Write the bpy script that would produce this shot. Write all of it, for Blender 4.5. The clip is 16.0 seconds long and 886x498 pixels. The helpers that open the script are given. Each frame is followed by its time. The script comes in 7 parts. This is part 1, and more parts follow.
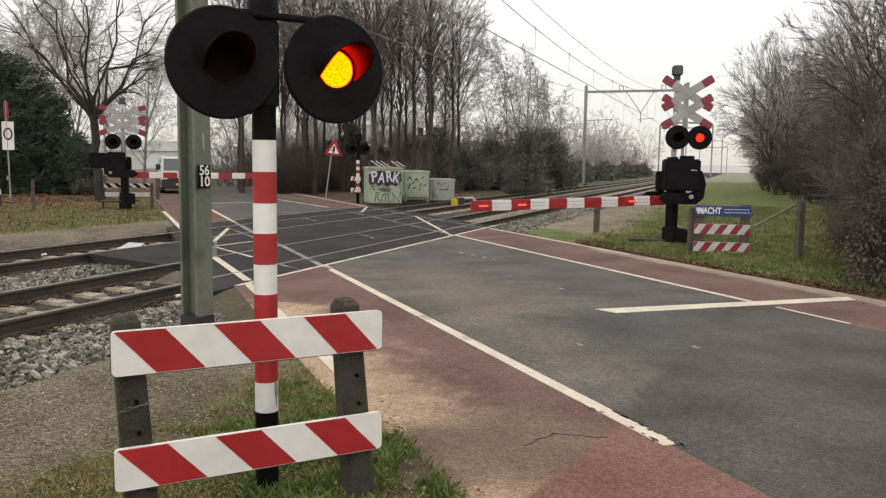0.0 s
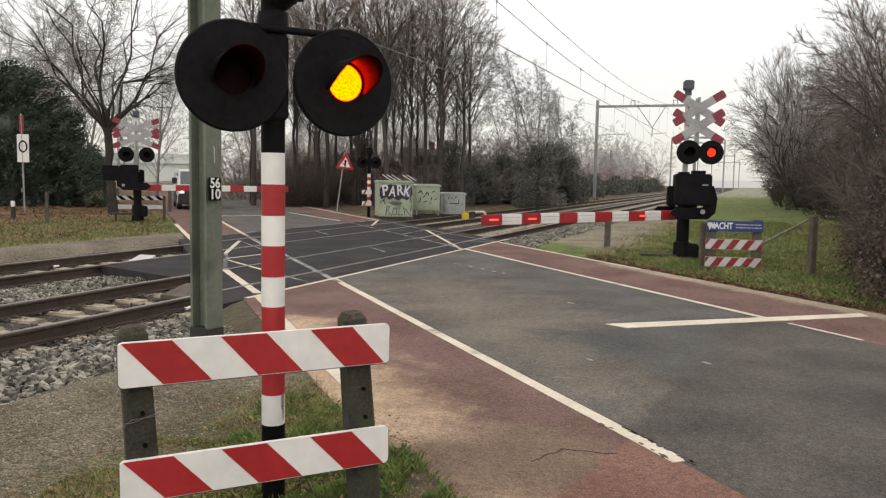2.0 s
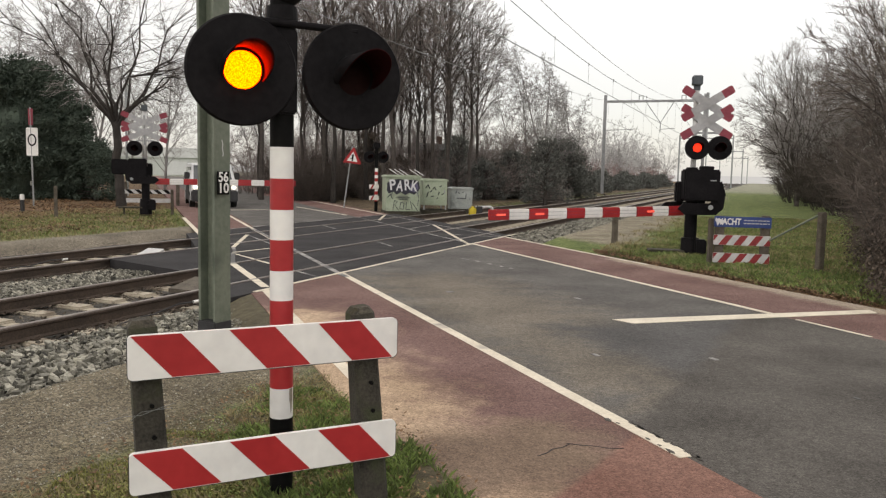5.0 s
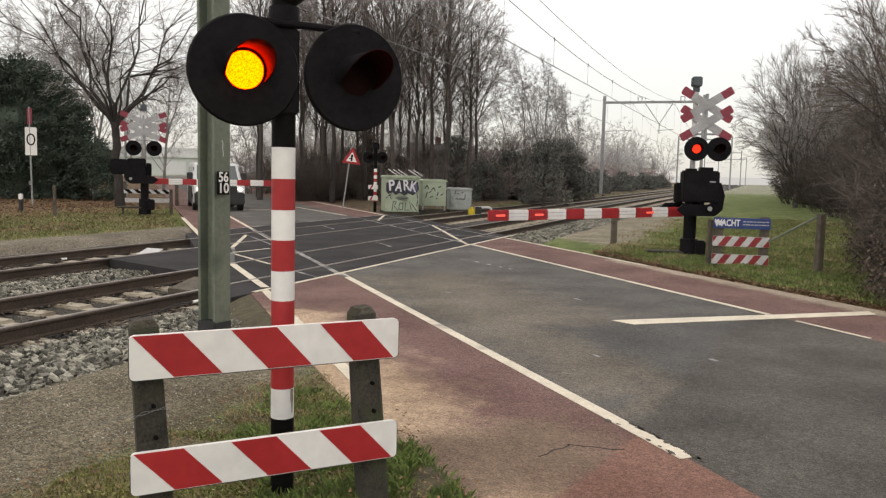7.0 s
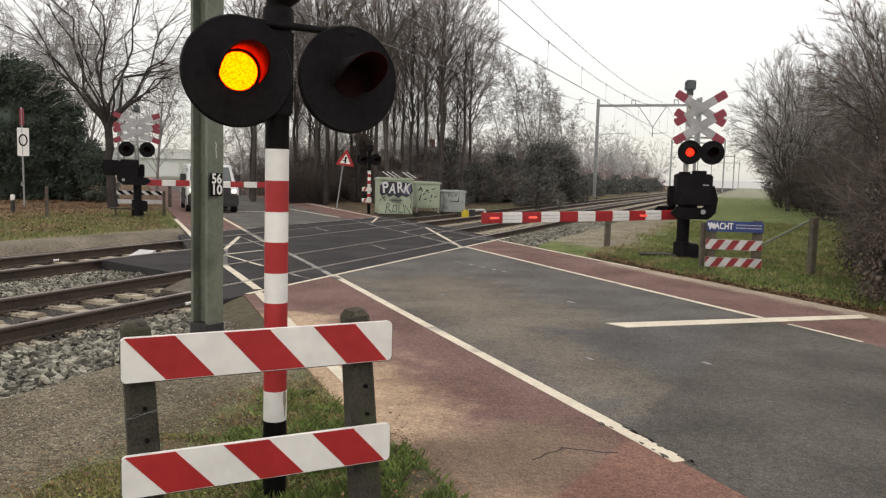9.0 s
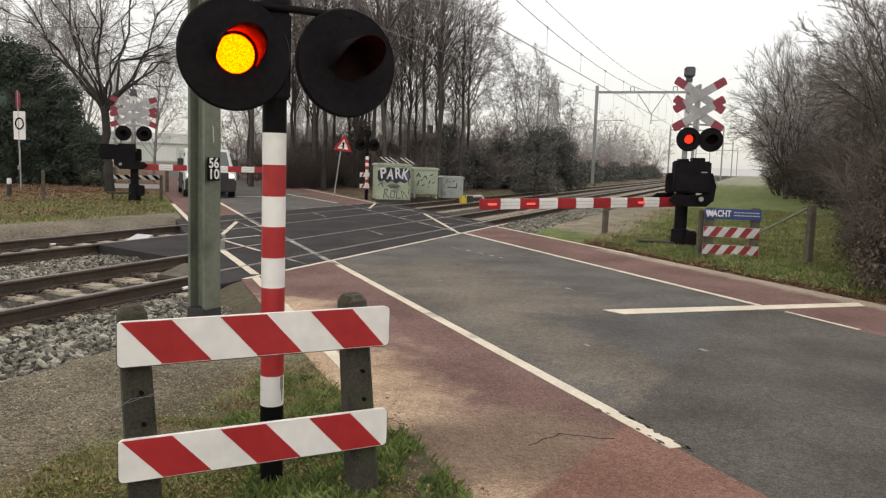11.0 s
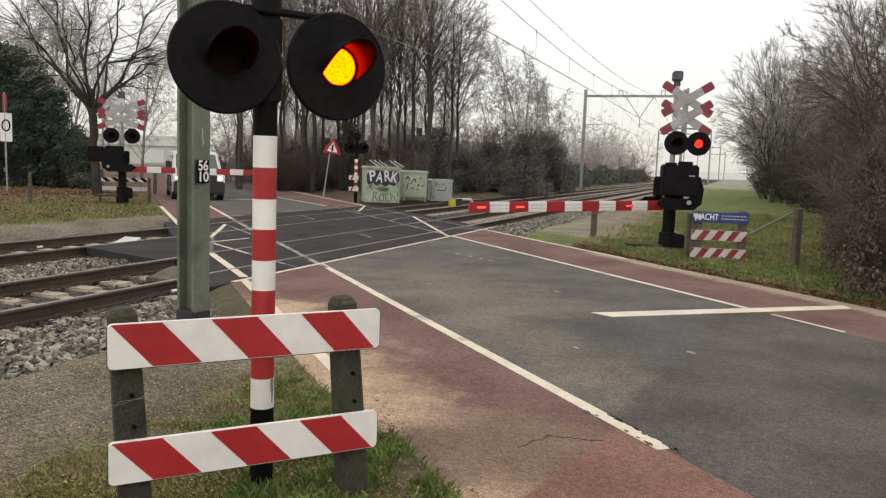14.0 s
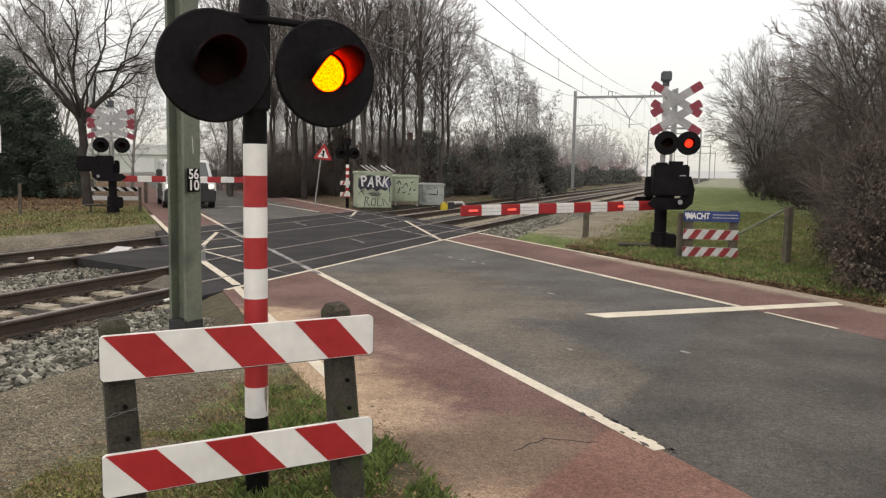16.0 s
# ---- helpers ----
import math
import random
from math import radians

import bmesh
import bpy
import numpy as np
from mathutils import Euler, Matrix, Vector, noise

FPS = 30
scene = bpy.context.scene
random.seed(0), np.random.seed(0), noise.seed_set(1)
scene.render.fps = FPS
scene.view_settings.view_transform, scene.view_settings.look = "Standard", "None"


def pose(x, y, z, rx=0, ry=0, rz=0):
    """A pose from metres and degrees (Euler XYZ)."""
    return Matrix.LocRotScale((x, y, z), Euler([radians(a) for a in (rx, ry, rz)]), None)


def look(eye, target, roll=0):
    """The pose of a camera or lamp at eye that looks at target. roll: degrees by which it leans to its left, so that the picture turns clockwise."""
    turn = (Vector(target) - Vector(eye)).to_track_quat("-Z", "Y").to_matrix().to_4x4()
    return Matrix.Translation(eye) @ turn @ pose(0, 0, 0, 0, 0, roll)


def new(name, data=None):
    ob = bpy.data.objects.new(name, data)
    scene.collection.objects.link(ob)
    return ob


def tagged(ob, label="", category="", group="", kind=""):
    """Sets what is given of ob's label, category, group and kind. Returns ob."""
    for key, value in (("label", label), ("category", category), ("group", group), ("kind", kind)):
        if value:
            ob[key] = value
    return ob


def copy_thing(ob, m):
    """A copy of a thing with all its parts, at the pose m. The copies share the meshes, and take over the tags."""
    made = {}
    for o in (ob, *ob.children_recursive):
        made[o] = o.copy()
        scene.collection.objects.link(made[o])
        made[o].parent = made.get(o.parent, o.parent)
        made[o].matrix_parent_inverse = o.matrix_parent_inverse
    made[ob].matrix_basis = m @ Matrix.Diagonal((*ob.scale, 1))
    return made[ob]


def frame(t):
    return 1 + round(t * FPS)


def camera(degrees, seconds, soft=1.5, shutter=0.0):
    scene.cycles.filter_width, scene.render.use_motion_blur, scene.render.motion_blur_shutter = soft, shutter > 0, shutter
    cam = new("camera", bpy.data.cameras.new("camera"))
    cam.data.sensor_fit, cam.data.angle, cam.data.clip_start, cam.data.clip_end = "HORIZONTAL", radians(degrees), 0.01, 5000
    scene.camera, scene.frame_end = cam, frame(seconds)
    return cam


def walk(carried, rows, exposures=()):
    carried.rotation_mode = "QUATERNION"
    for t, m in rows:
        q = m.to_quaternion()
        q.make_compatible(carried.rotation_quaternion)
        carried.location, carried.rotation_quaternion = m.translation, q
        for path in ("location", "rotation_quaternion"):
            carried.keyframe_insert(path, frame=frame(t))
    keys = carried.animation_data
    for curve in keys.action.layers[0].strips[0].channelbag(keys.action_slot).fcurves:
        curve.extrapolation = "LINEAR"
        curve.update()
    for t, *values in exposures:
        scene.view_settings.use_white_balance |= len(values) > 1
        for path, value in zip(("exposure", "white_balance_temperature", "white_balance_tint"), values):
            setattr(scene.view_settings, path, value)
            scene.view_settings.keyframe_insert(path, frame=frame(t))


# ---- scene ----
cam = camera(58, 16.0, soft=1.25)
PATH = [
    (0.0, pose(0.000, -0.000, 1.685, 83.938, -0.802, -0.000)),
    (0.5, pose(-0.003, 0.004, 1.687, 84.564, -1.016, -0.129)),
    (1.0, pose(0.005, -0.001, 1.687, 84.986, -1.074, 0.265)),
    (1.5, pose(0.009, 0.002, 1.685, 85.017, -1.089, 0.712)),
    (2.0, pose(0.015, 0.009, 1.682, 84.918, -1.031, 0.804)),
    (2.5, pose(0.015, 0.014, 1.682, 84.923, -1.112, 0.865)),
    (3.0, pose(0.015, -0.001, 1.686, 85.191, -1.220, 1.121)),
    (3.5, pose(0.014, 0.001, 1.685, 85.313, -1.132, 1.356)),
    (4.0, pose(0.015, 0.006, 1.681, 84.927, -1.241, 1.285)),
    (6.5, pose(-0.002, -0.006, 1.683, 84.427, -1.182, 1.373)),
    (7.0, pose(-0.004, -0.000, 1.682, 84.575, -1.355, 1.229)),
    (7.5, pose(-0.005, 0.002, 1.682, 84.840, -1.461, 1.129)),
    (8.0, pose(-0.007, -0.003, 1.682, 84.977, -1.619, 1.004)),
    (8.5, pose(-0.006, 0.003, 1.683, 84.862, -1.519, 0.816)),
    (11.0, pose(-0.007, 0.023, 1.677, 83.767, -1.869, 0.645)),
    (11.5, pose(-0.007, 0.021, 1.678, 83.306, -1.824, 0.653)),
    (12.0, pose(-0.011, 0.021, 1.678, 83.374, -1.678, 0.391)),
    (12.5, pose(-0.009, 0.020, 1.675, 83.746, -1.627, 0.165)),
    (13.0, pose(-0.006, 0.007, 1.678, 83.914, -1.543, 0.139)),
    (13.5, pose(-0.009, -0.011, 1.682, 83.921, -1.481, 0.185)),
    (14.0, pose(-0.013, 0.002, 1.678, 84.010, -2.005, -0.139)),
    (14.5, pose(-0.013, 0.010, 1.679, 84.258, -1.844, -0.670)),
    (15.0, pose(-0.006, -0.007, 1.682, 84.487, -1.919, -0.612)),
    (15.5, pose(-0.014, 0.012, 1.680, 84.551, -1.724, -0.628)),
    (16.0, pose(-0.010, 0.006, 1.684, 84.279, -1.002, -0.757)),
]
walk(cam, PATH, ((0.0, 0.04, 7000, 12), (16.0, 0.04, 7000, 12)))

# ---------- light: bright fog, a weak wide sun behind it ----------
world = bpy.data.worlds.new("foggy_sky")
scene.world = world
world.use_nodes = True
wn, wl = world.node_tree.nodes, world.node_tree.links
sky = wn.new("ShaderNodeTexSky")
sky.sky_type, sky.sun_disc = "NISHITA", False
sky.sun_elevation, sky.sun_rotation = radians(38), radians(200)
coords = wn.new("ShaderNodeTexCoord")
split = wn.new("ShaderNodeSeparateXYZ")
ramp = wn.new("ShaderNodeValToRGB")
ramp.color_ramp.elements[0].position, ramp.color_ramp.elements[0].color = 0.0, (0.61, 0.615, 0.62, 1)
ramp.color_ramp.elements[1].position, ramp.color_ramp.elements[1].color = 0.27, (1.10, 1.085, 1.06, 1)
middle = ramp.color_ramp.elements.new(0.11)
middle.color = (0.80, 0.80, 0.795, 1)
tint = wn.new("ShaderNodeMixRGB")
tint.inputs[0].default_value = 0.03
wl.new(coords.outputs["Generated"], split.inputs[0])
wl.new(split.outputs["Z"], ramp.inputs[0])
wl.new(ramp.outputs[0], tint.inputs[1])
wl.new(sky.outputs[0], tint.inputs[2])
wl.new(tint.outputs[0], wn["Background"].inputs[0])
wn["Background"].inputs[1].default_value = 1.0
sun = new("sun", bpy.data.lights.new("sun", "SUN"))
sun.data.energy, sun.data.angle, sun.data.color = 0.4, radians(25), (1.0, 0.96, 0.9)
sun.matrix_world = look((-12, -25, 25), (0, 0, 0))

# ---------- plan: two directions, road and railway ----------
RU = Vector((-0.3745, 0.9272, 0))      # along the road, away from the viewer
RN = Vector((0.9272, 0.3745, 0))       # across the road, to its far kerb
TU = Vector((0.3495, 0.9369, 0))       # along the rails
TN = Vector((-0.9369, 0.3495, 0))      # across the rails
RAILS = (7.116, 8.645, 10.931, 12.434)
NEAR_LINE, FAR_LINE = 6.36, 13.6
LANE_L, EDGE_L, EDGE_R, LANE_R = 1.62, 3.08, 7.40, 9.10


def on_road(s, v, z=0.0):
    p = RN * s + RU * v
    return Vector((p.x, p.y, z))


def on_track(a, o, z=0.0):
    p = TU * a + TN * o
    return Vector((p.x, p.y, z))


def road_at_off(s, o, z=0.0):
    """The point across the road at s that lies o beside the railway's axis."""
    v = (o - s * RN.dot(TN)) / RU.dot(TN)
    return on_road(s, v, z)


# ---------- materials ----------
def material(name, dark, light, rough=0.8, metal=0.0, scale=4.0, fine=60.0, bump=0.3, wear=None, wear_at=0.62, random=0.0, dist=0.01, spec=0.5):
    """Two noises mix two colours; a third tone of wear lies in patches."""
    m = bpy.data.materials.new(name)
    m.use_nodes = True
    n, l = m.node_tree.nodes, m.node_tree.links
    b = n["Principled BSDF"]
    b.inputs["Roughness"].default_value, b.inputs["Metallic"].default_value = rough, metal
    b.inputs["Specular IOR Level"].default_value = spec
    geo = n.new("ShaderNodeNewGeometry")
    big, small = n.new("ShaderNodeTexNoise"), n.new("ShaderNodeTexNoise")
    big.inputs["Scale"].default_value, big.inputs["Detail"].default_value = scale, 5
    small.inputs["Scale"].default_value, small.inputs["Detail"].default_value = fine, 3
    l.new(geo.outputs["Position"], big.inputs["Vector"])
    l.new(geo.outputs["Position"], small.inputs["Vector"])
    add = n.new("ShaderNodeMath")
    add.operation = "ADD"
    l.new(big.outputs["Fac"], add.inputs[0])
    l.new(small.outputs["Fac"], add.inputs[1])
    span = n.new("ShaderNodeMapRange")
    span.inputs["From Min"].default_value, span.inputs["From Max"].default_value = 0.72, 1.28
    l.new(add.outputs[0], span.inputs["Value"])
    mix = n.new("ShaderNodeMixRGB")
    mix.inputs[1].default_value, mix.inputs[2].default_value = (*dark, 1), (*light, 1)
    l.new(span.outputs[0], mix.inputs[0])
    out = mix
    if wear:
        patch = n.new("ShaderNodeTexNoise")
        patch.inputs["Scale"].default_value, patch.inputs["Detail"].default_value = scale * 0.6, 8
        l.new(geo.outputs["Position"], patch.inputs["Vector"])
        edge = n.new("ShaderNodeMapRange")
        edge.inputs["From Min"].default_value, edge.inputs["From Max"].default_value = wear_at - 0.06, wear_at + 0.06
        l.new(patch.outputs["Fac"], edge.inputs["Value"])
        over = n.new("ShaderNodeMixRGB")
        over.inputs[2].default_value = (*wear, 1)
        l.new(edge.outputs[0], over.inputs[0])
        l.new(out.outputs[0], over.inputs[1])
        out = over
    if random:
        info = n.new("ShaderNodeNewGeometry")
        hsv = n.new("ShaderNodeHueSaturation")
        val = n.new("ShaderNodeMapRange")
        val.inputs["To Min"].default_value, val.inputs["To Max"].default_value = 1 - random, 1 + random
        l.new(info.outputs["Random Per Island"], val.inputs["Value"])
        l.new(val.outputs[0], hsv.inputs["Value"])
        l.new(out.outputs[0], hsv.inputs["Color"])
        out = hsv
    l.new(out.outputs[0], b.inputs["Base Color"])
    if bump:
        bp = n.new("ShaderNodeBump")
        bp.inputs["Strength"].default_value, bp.inputs["Distance"].default_value = bump, dist
        l.new(small.outputs["Fac"], bp.inputs["Height"])
        l.new(bp.outputs[0], b.inputs["Normal"])
    return m


def speckle(n, l, geo, colour, scale, amount):
    vor, sep, val, mul = n.new("ShaderNodeTexVoronoi"), n.new("ShaderNodeSeparateXYZ"), n.new("ShaderNodeMapRange"), n.new("ShaderNodeVectorMath")
    vor.inputs["Scale"].default_value = scale
    l.new(geo.outputs["Position"], vor.inputs["Vector"])
    l.new(vor.outputs["Color"], sep.inputs[0])
    val.inputs["To Min"].default_value, val.inputs["To Max"].default_value = 1 - amount, 1 + amount
    l.new(sep.outputs["X"], val.inputs["Value"])
    mul.operation = "SCALE"
    l.new(colour, mul.inputs[0])
    l.new(val.outputs[0], mul.inputs["Scale"])
    return mul.outputs[0]


def zone_material(name, layers, rough=0.95, bump=0.6, fine=45.0, grit=90.0, grit_amount=0.4):
    """Ground cover: layers of (dark, light, axis, centre, half width, softness) laid over one another, with ragged edges."""
    m = bpy.data.materials.new(name)
    m.use_nodes = True
    n, l = m.node_tree.nodes, m.node_tree.links
    b = n["Principled BSDF"]
    b.inputs["Roughness"].default_value = rough
    b.inputs["Specular IOR Level"].default_value = 0.18
    geo = n.new("ShaderNodeNewGeometry")

    def noise_of(scale, detail):
        t = n.new("ShaderNodeTexNoise")
        t.inputs["Scale"].default_value, t.inputs["Detail"].default_value = scale, detail
        l.new(geo.outputs["Position"], t.inputs["Vector"])
        return t

    big, small, ragged = noise_of(0.9, 6), noise_of(fine, 8), noise_of(2.2, 9)
    small.inputs["Roughness"].default_value = 0.75
    ragged.inputs["Roughness"].default_value = 0.65

    def calc(op, a, c):
        k = n.new("ShaderNodeMath")
        k.operation = op
        for i, q in enumerate((a, c)):
            if isinstance(q, (int, float)):
                k.inputs[i].default_value = q
            else:
                l.new(q, k.inputs[i])
        return k.outputs[0]

    tone = n.new("ShaderNodeMapRange")
    tone.inputs["From Min"].default_value, tone.inputs["From Max"].default_value = 0.80, 1.20
    l.new(calc("ADD", big.outputs["Fac"], small.outputs["Fac"]), tone.inputs["Value"])
    last = None
    for dark, light, axis, centre, half, soft in layers:
        mix = n.new("ShaderNodeMixRGB")
        mix.inputs[1].default_value, mix.inputs[2].default_value = (*dark, 1), (*light, 1)
        l.new(tone.outputs[0], mix.inputs[0])
        if last is None:
            last = mix.outputs[0]
            continue
        masks = None
        for ax, ce, ha in zip(*[(q if isinstance(q, tuple) and not isinstance(q, Vector) else (q,)) for q in (axis, centre, half)]):
            dot = n.new("ShaderNodeVectorMath")
            dot.operation = "DOT_PRODUCT"
            l.new(geo.outputs["Position"], dot.inputs[0])
            dot.inputs[1].default_value = ax
            d = calc("ABSOLUTE", calc("SUBTRACT", dot.outputs["Value"], ce), 0)
            d = calc("SUBTRACT", ha, d)
            d = calc("ADD", d, calc("MULTIPLY", calc("SUBTRACT", ragged.outputs["Fac"], 0.5), soft * 3))
            e = n.new("ShaderNodeMapRange")
            e.inputs["From Min"].default_value, e.inputs["From Max"].default_value = -soft * 0.75, soft * 0.75
            e.interpolation_type = "SMOOTHSTEP"
            l.new(d, e.inputs["Value"])
            masks = e.outputs[0] if masks is None else calc("MULTIPLY", masks, e.outputs[0])
        over = n.new("ShaderNodeMixRGB")
        l.new(masks, over.inputs[0])
        l.new(last, over.inputs[1])
        l.new(mix.outputs[0], over.inputs[2])
        last = over.outputs[0]
    # grit: single grains lighter or darker than the rest
    last = speckle(n, l, geo, last, grit, grit_amount)
    last = speckle(n, l, geo, last, grit * 0.31, grit_amount * 0.45)
    l.new(last, b.inputs["Base Color"])
    bp = n.new("ShaderNodeBump")
    bp.inputs["Strength"].default_value, bp.inputs["Distance"].default_value = bump, 0.02
    l.new(small.outputs["Fac"], bp.inputs["Height"])
    l.new(bp.outputs[0], b.inputs["Normal"])
    return m


def glowing(name, colour, strength, grain=0.0):
    m = bpy.data.materials.new(name)
    m.use_nodes = True
    n, l = m.node_tree.nodes, m.node_tree.links
    b = n["Principled BSDF"]
    b.inputs["Base Color"].default_value = (*colour, 1)
    b.inputs["Emission Color"].default_value = (*colour, 1)
    b.inputs["Emission Strength"].default_value = strength
    b.inputs["Roughness"].default_value = 0.25
    if grain:
        geo, vor, rng = n.new("ShaderNodeNewGeometry"), n.new("ShaderNodeTexVoronoi"), n.new("ShaderNodeMapRange")
        vor.inputs["Scale"].default_value = grain
        l.new(geo.outputs["Position"], vor.inputs["Vector"])
        rng.inputs["To Min"].default_value, rng.inputs["To Max"].default_value = strength * 1.5, strength * 0.35
        l.new(vor.outputs["Distance"], rng.inputs["Value"])
        l.new(rng.outputs[0], b.inputs["Emission Strength"])
    return m


def glass(name, colour, rough=0.05):
    m = bpy.data.materials.new(name)
    m.use_nodes = True
    b = m.node_tree.nodes["Principled BSDF"]
    b.inputs["Base Color"].default_value = (*colour, 1)
    b.inputs["Roughness"].default_value = rough
    b.inputs["Coat Weight"].default_value = 0.6
    return m


ASPHALT = zone_material("worn_asphalt", [
    ((0.080, 0.076, 0.072), (0.145, 0.138, 0.130), None, 0, 0, 0),
    ((0.128, 0.112, 0.092), (0.205, 0.180, 0.149), (RN, RU), (4.2, 8.6), (1.0, 3.8), 1.0),
    ((0.075, 0.073, 0.072), (0.125, 0.122, 0.12), (RN, RU), (5.8, 6.4), (1.6, 1.4), 0.6),
    ((0.058, 0.053, 0.048), (0.128, 0.119, 0.108), (Vector((0.894, -0.448, 0)),), (28.74,), (30.0,), 0.16)], rough=0.85, bump=0.5, fine=70, grit=105, grit_amount=0.34)
RED_ASPHALT = zone_material("red_cycle_asphalt", [
    ((0.130, 0.075, 0.066), (0.215, 0.135, 0.122), None, 0, 0, 0),
    ((0.37, 0.265, 0.180), (0.53, 0.395, 0.280), (RN, RU), (1.50, 5.6), (0.60, 3.9), 0.55),
    ((0.15, 0.105, 0.078), (0.24, 0.175, 0.13), (RN, RU), (2.0, 4.2), (0.75, 0.55), 0.4),
    ((0.170, 0.088, 0.068), (0.262, 0.150, 0.120), (Vector((0.859, -0.512, 0)), RU), (8.39, 0.9), (10.0, 3.5), 0.05),
    ((0.30, 0.25, 0.19), (0.42, 0.35, 0.28), (RN, RU), (9.2, 9.0), (0.35, 5.0), 0.2)], rough=0.88, bump=0.5, fine=80, grit=115, grit_amount=0.32)
DARK_ASPHALT = material("dark_crossing_asphalt", (0.026, 0.025, 0.027), (0.056, 0.054, 0.056), rough=0.85, scale=1.2, fine=70, bump=0.3, wear=(0.062, 0.060, 0.058), wear_at=0.62, spec=0.1)
LINE_WHITE = material("road_paint", (0.54, 0.485, 0.39), (0.75, 0.685, 0.56), rough=0.7, scale=3, fine=40, bump=0.15, wear=(0.30, 0.27, 0.24), wear_at=0.66)
LINE_FAINT = material("worn_road_paint", (0.22, 0.21, 0.2), (0.40, 0.39, 0.37), rough=0.8, scale=3, fine=40, bump=0.15, wear=(0.09, 0.09, 0.09), wear_at=0.5)
GROUND = zone_material("ground_cover", [
    ((0.070, 0.100, 0.032), (0.180, 0.212, 0.078), None, 0, 0, 0),
    # beyond 100 m along the rails, mist is put into a paler grass colour
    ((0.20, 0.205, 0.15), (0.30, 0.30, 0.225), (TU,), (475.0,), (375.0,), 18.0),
    ((0.075, 0.048, 0.028), (0.20, 0.135, 0.08), (TN,), (58.0,), (36.5,), 3.0),
    ((0.055, 0.068, 0.025), (0.20, 0.17, 0.08), (TN, RN), (18.4, -20.0), (2.9, 21.5), 0.8),
    ((0.050, 0.038, 0.026), (0.145, 0.108, 0.070), (TN, RN), (39.6, 60.0), (25.6, 50.8), 0.5),
    ((0.125, 0.108, 0.085), (0.235, 0.208, 0.165), (TN, RN), (14.4, -20.0), (0.9, 21.6), 0.25),
    ((0.088, 0.075, 0.052), (0.245, 0.212, 0.155), (TN, RN), (4.35, -20.0), (0.95, 21.6), 0.22),
    ((0.075, 0.066, 0.036), (0.19, 0.165, 0.10), (TN, RN), (3.0, -20.0), (0.55, 21.6), 0.5),
    ((0.16, 0.14, 0.10), (0.28, 0.25, 0.19), (TN, RN), (4.4, 30.0), (1.5, 19.5), 0.5),
    ((0.060, 0.056, 0.022), (0.235, 0.205, 0.085), (TN, RN), (0.4, -1.0), (2.35, 2.5), 0.35),
    ((0.085, 0.05, 0.028), (0.20, 0.125, 0.07), (RN, RU), (9.45, 4.0), (0.32, 9.5), 0.3)], fine=55, grit=105, grit_amount=0.62)
# bed darker than the loose stones: shade of their gaps put into its colour
BALLAST = material("ballast_stone", (0.018, 0.016, 0.013), (0.085, 0.078, 0.066), rough=0.9, scale=6, fine=24, bump=0.8, dist=0.05, random=0.0)
STONES = material("crushed_stone", (0.100, 0.097, 0.080), (0.31, 0.298, 0.250), rough=0.9, scale=3, fine=40, bump=0.3, random=0.85)
BROWN_STONES = material("rusty_crushed_stone", (0.050, 0.040, 0.030), (0.17, 0.145, 0.115), rough=0.9, scale=3, fine=40, bump=0.3, random=0.7)
RUST = material("rusty_rail_side", (0.030, 0.021, 0.015), (0.080, 0.055, 0.040), rough=0.85, scale=3, fine=40, bump=0.3)
RAIL_TOP = material("worn_rail_head", (0.16, 0.13, 0.115), (0.30, 0.265, 0.245), rough=0.38, metal=0.7, scale=2, fine=30, bump=0.05)
SLEEPER = material("concrete_sleeper", (0.31, 0.275, 0.215), (0.50, 0.445, 0.355), rough=0.9, scale=4, fine=40, bump=0.3, wear=(0.2, 0.16, 0.12), wear_at=0.6)
CONCRETE = material("mossy_concrete", (0.017, 0.0155, 0.012), (0.060, 0.054, 0.042), rough=0.95, scale=7, fine=70, bump=0.7, wear=(0.045, 0.05, 0.025), wear_at=0.58)
CONCRETE_CAP = material("lichened_concrete", (0.022, 0.020, 0.015), (0.095, 0.085, 0.066), rough=0.95, scale=14, fine=80, bump=0.8, wear=(0.04, 0.038, 0.022), wear_at=0.55)
WOOD_POST = material("weathered_wood", (0.055, 0.045, 0.034), (0.145, 0.125, 0.10), rough=0.9, scale=6, fine=50, bump=0.5)
WHITE_PAINT = material("white_enamel", (0.72, 0.71, 0.70), (0.85, 0.84, 0.82), rough=0.4, scale=2.5, fine=12, bump=0.02)
RED_PAINT = material("red_enamel", (0.33, 0.016, 0.020), (0.42, 0.026, 0.030), rough=0.42, scale=3, fine=14, bump=0.02)
SIGN_RED = material("weathered_red_enamel", (0.20, 0.018, 0.022), (0.30, 0.030, 0.034), rough=0.5, scale=3, fine=14, bump=0.02)
DULL_RED = material("faded_red_enamel", (0.19, 0.022, 0.042), (0.28, 0.042, 0.066), rough=0.5, scale=3, fine=14, bump=0.02)
CROSS_WHITE = material("weathered_white_enamel", (0.30, 0.30, 0.315), (0.43, 0.43, 0.445), rough=0.5, scale=2, fine=12, bump=0.02, wear=(0.24, 0.24, 0.24), wear_at=0.66)
STAIN = material("rusty_drip_stain", (0.16, 0.135, 0.10), (0.42, 0.38, 0.31), rough=0.8, scale=20, fine=90, bump=0)
DULL_WHITE = material("grimy_white_enamel", (0.44, 0.44, 0.45), (0.60, 0.60, 0.60), rough=0.5, scale=2, fine=12, bump=0.02, wear=(0.33, 0.32, 0.30), wear_at=0.66)
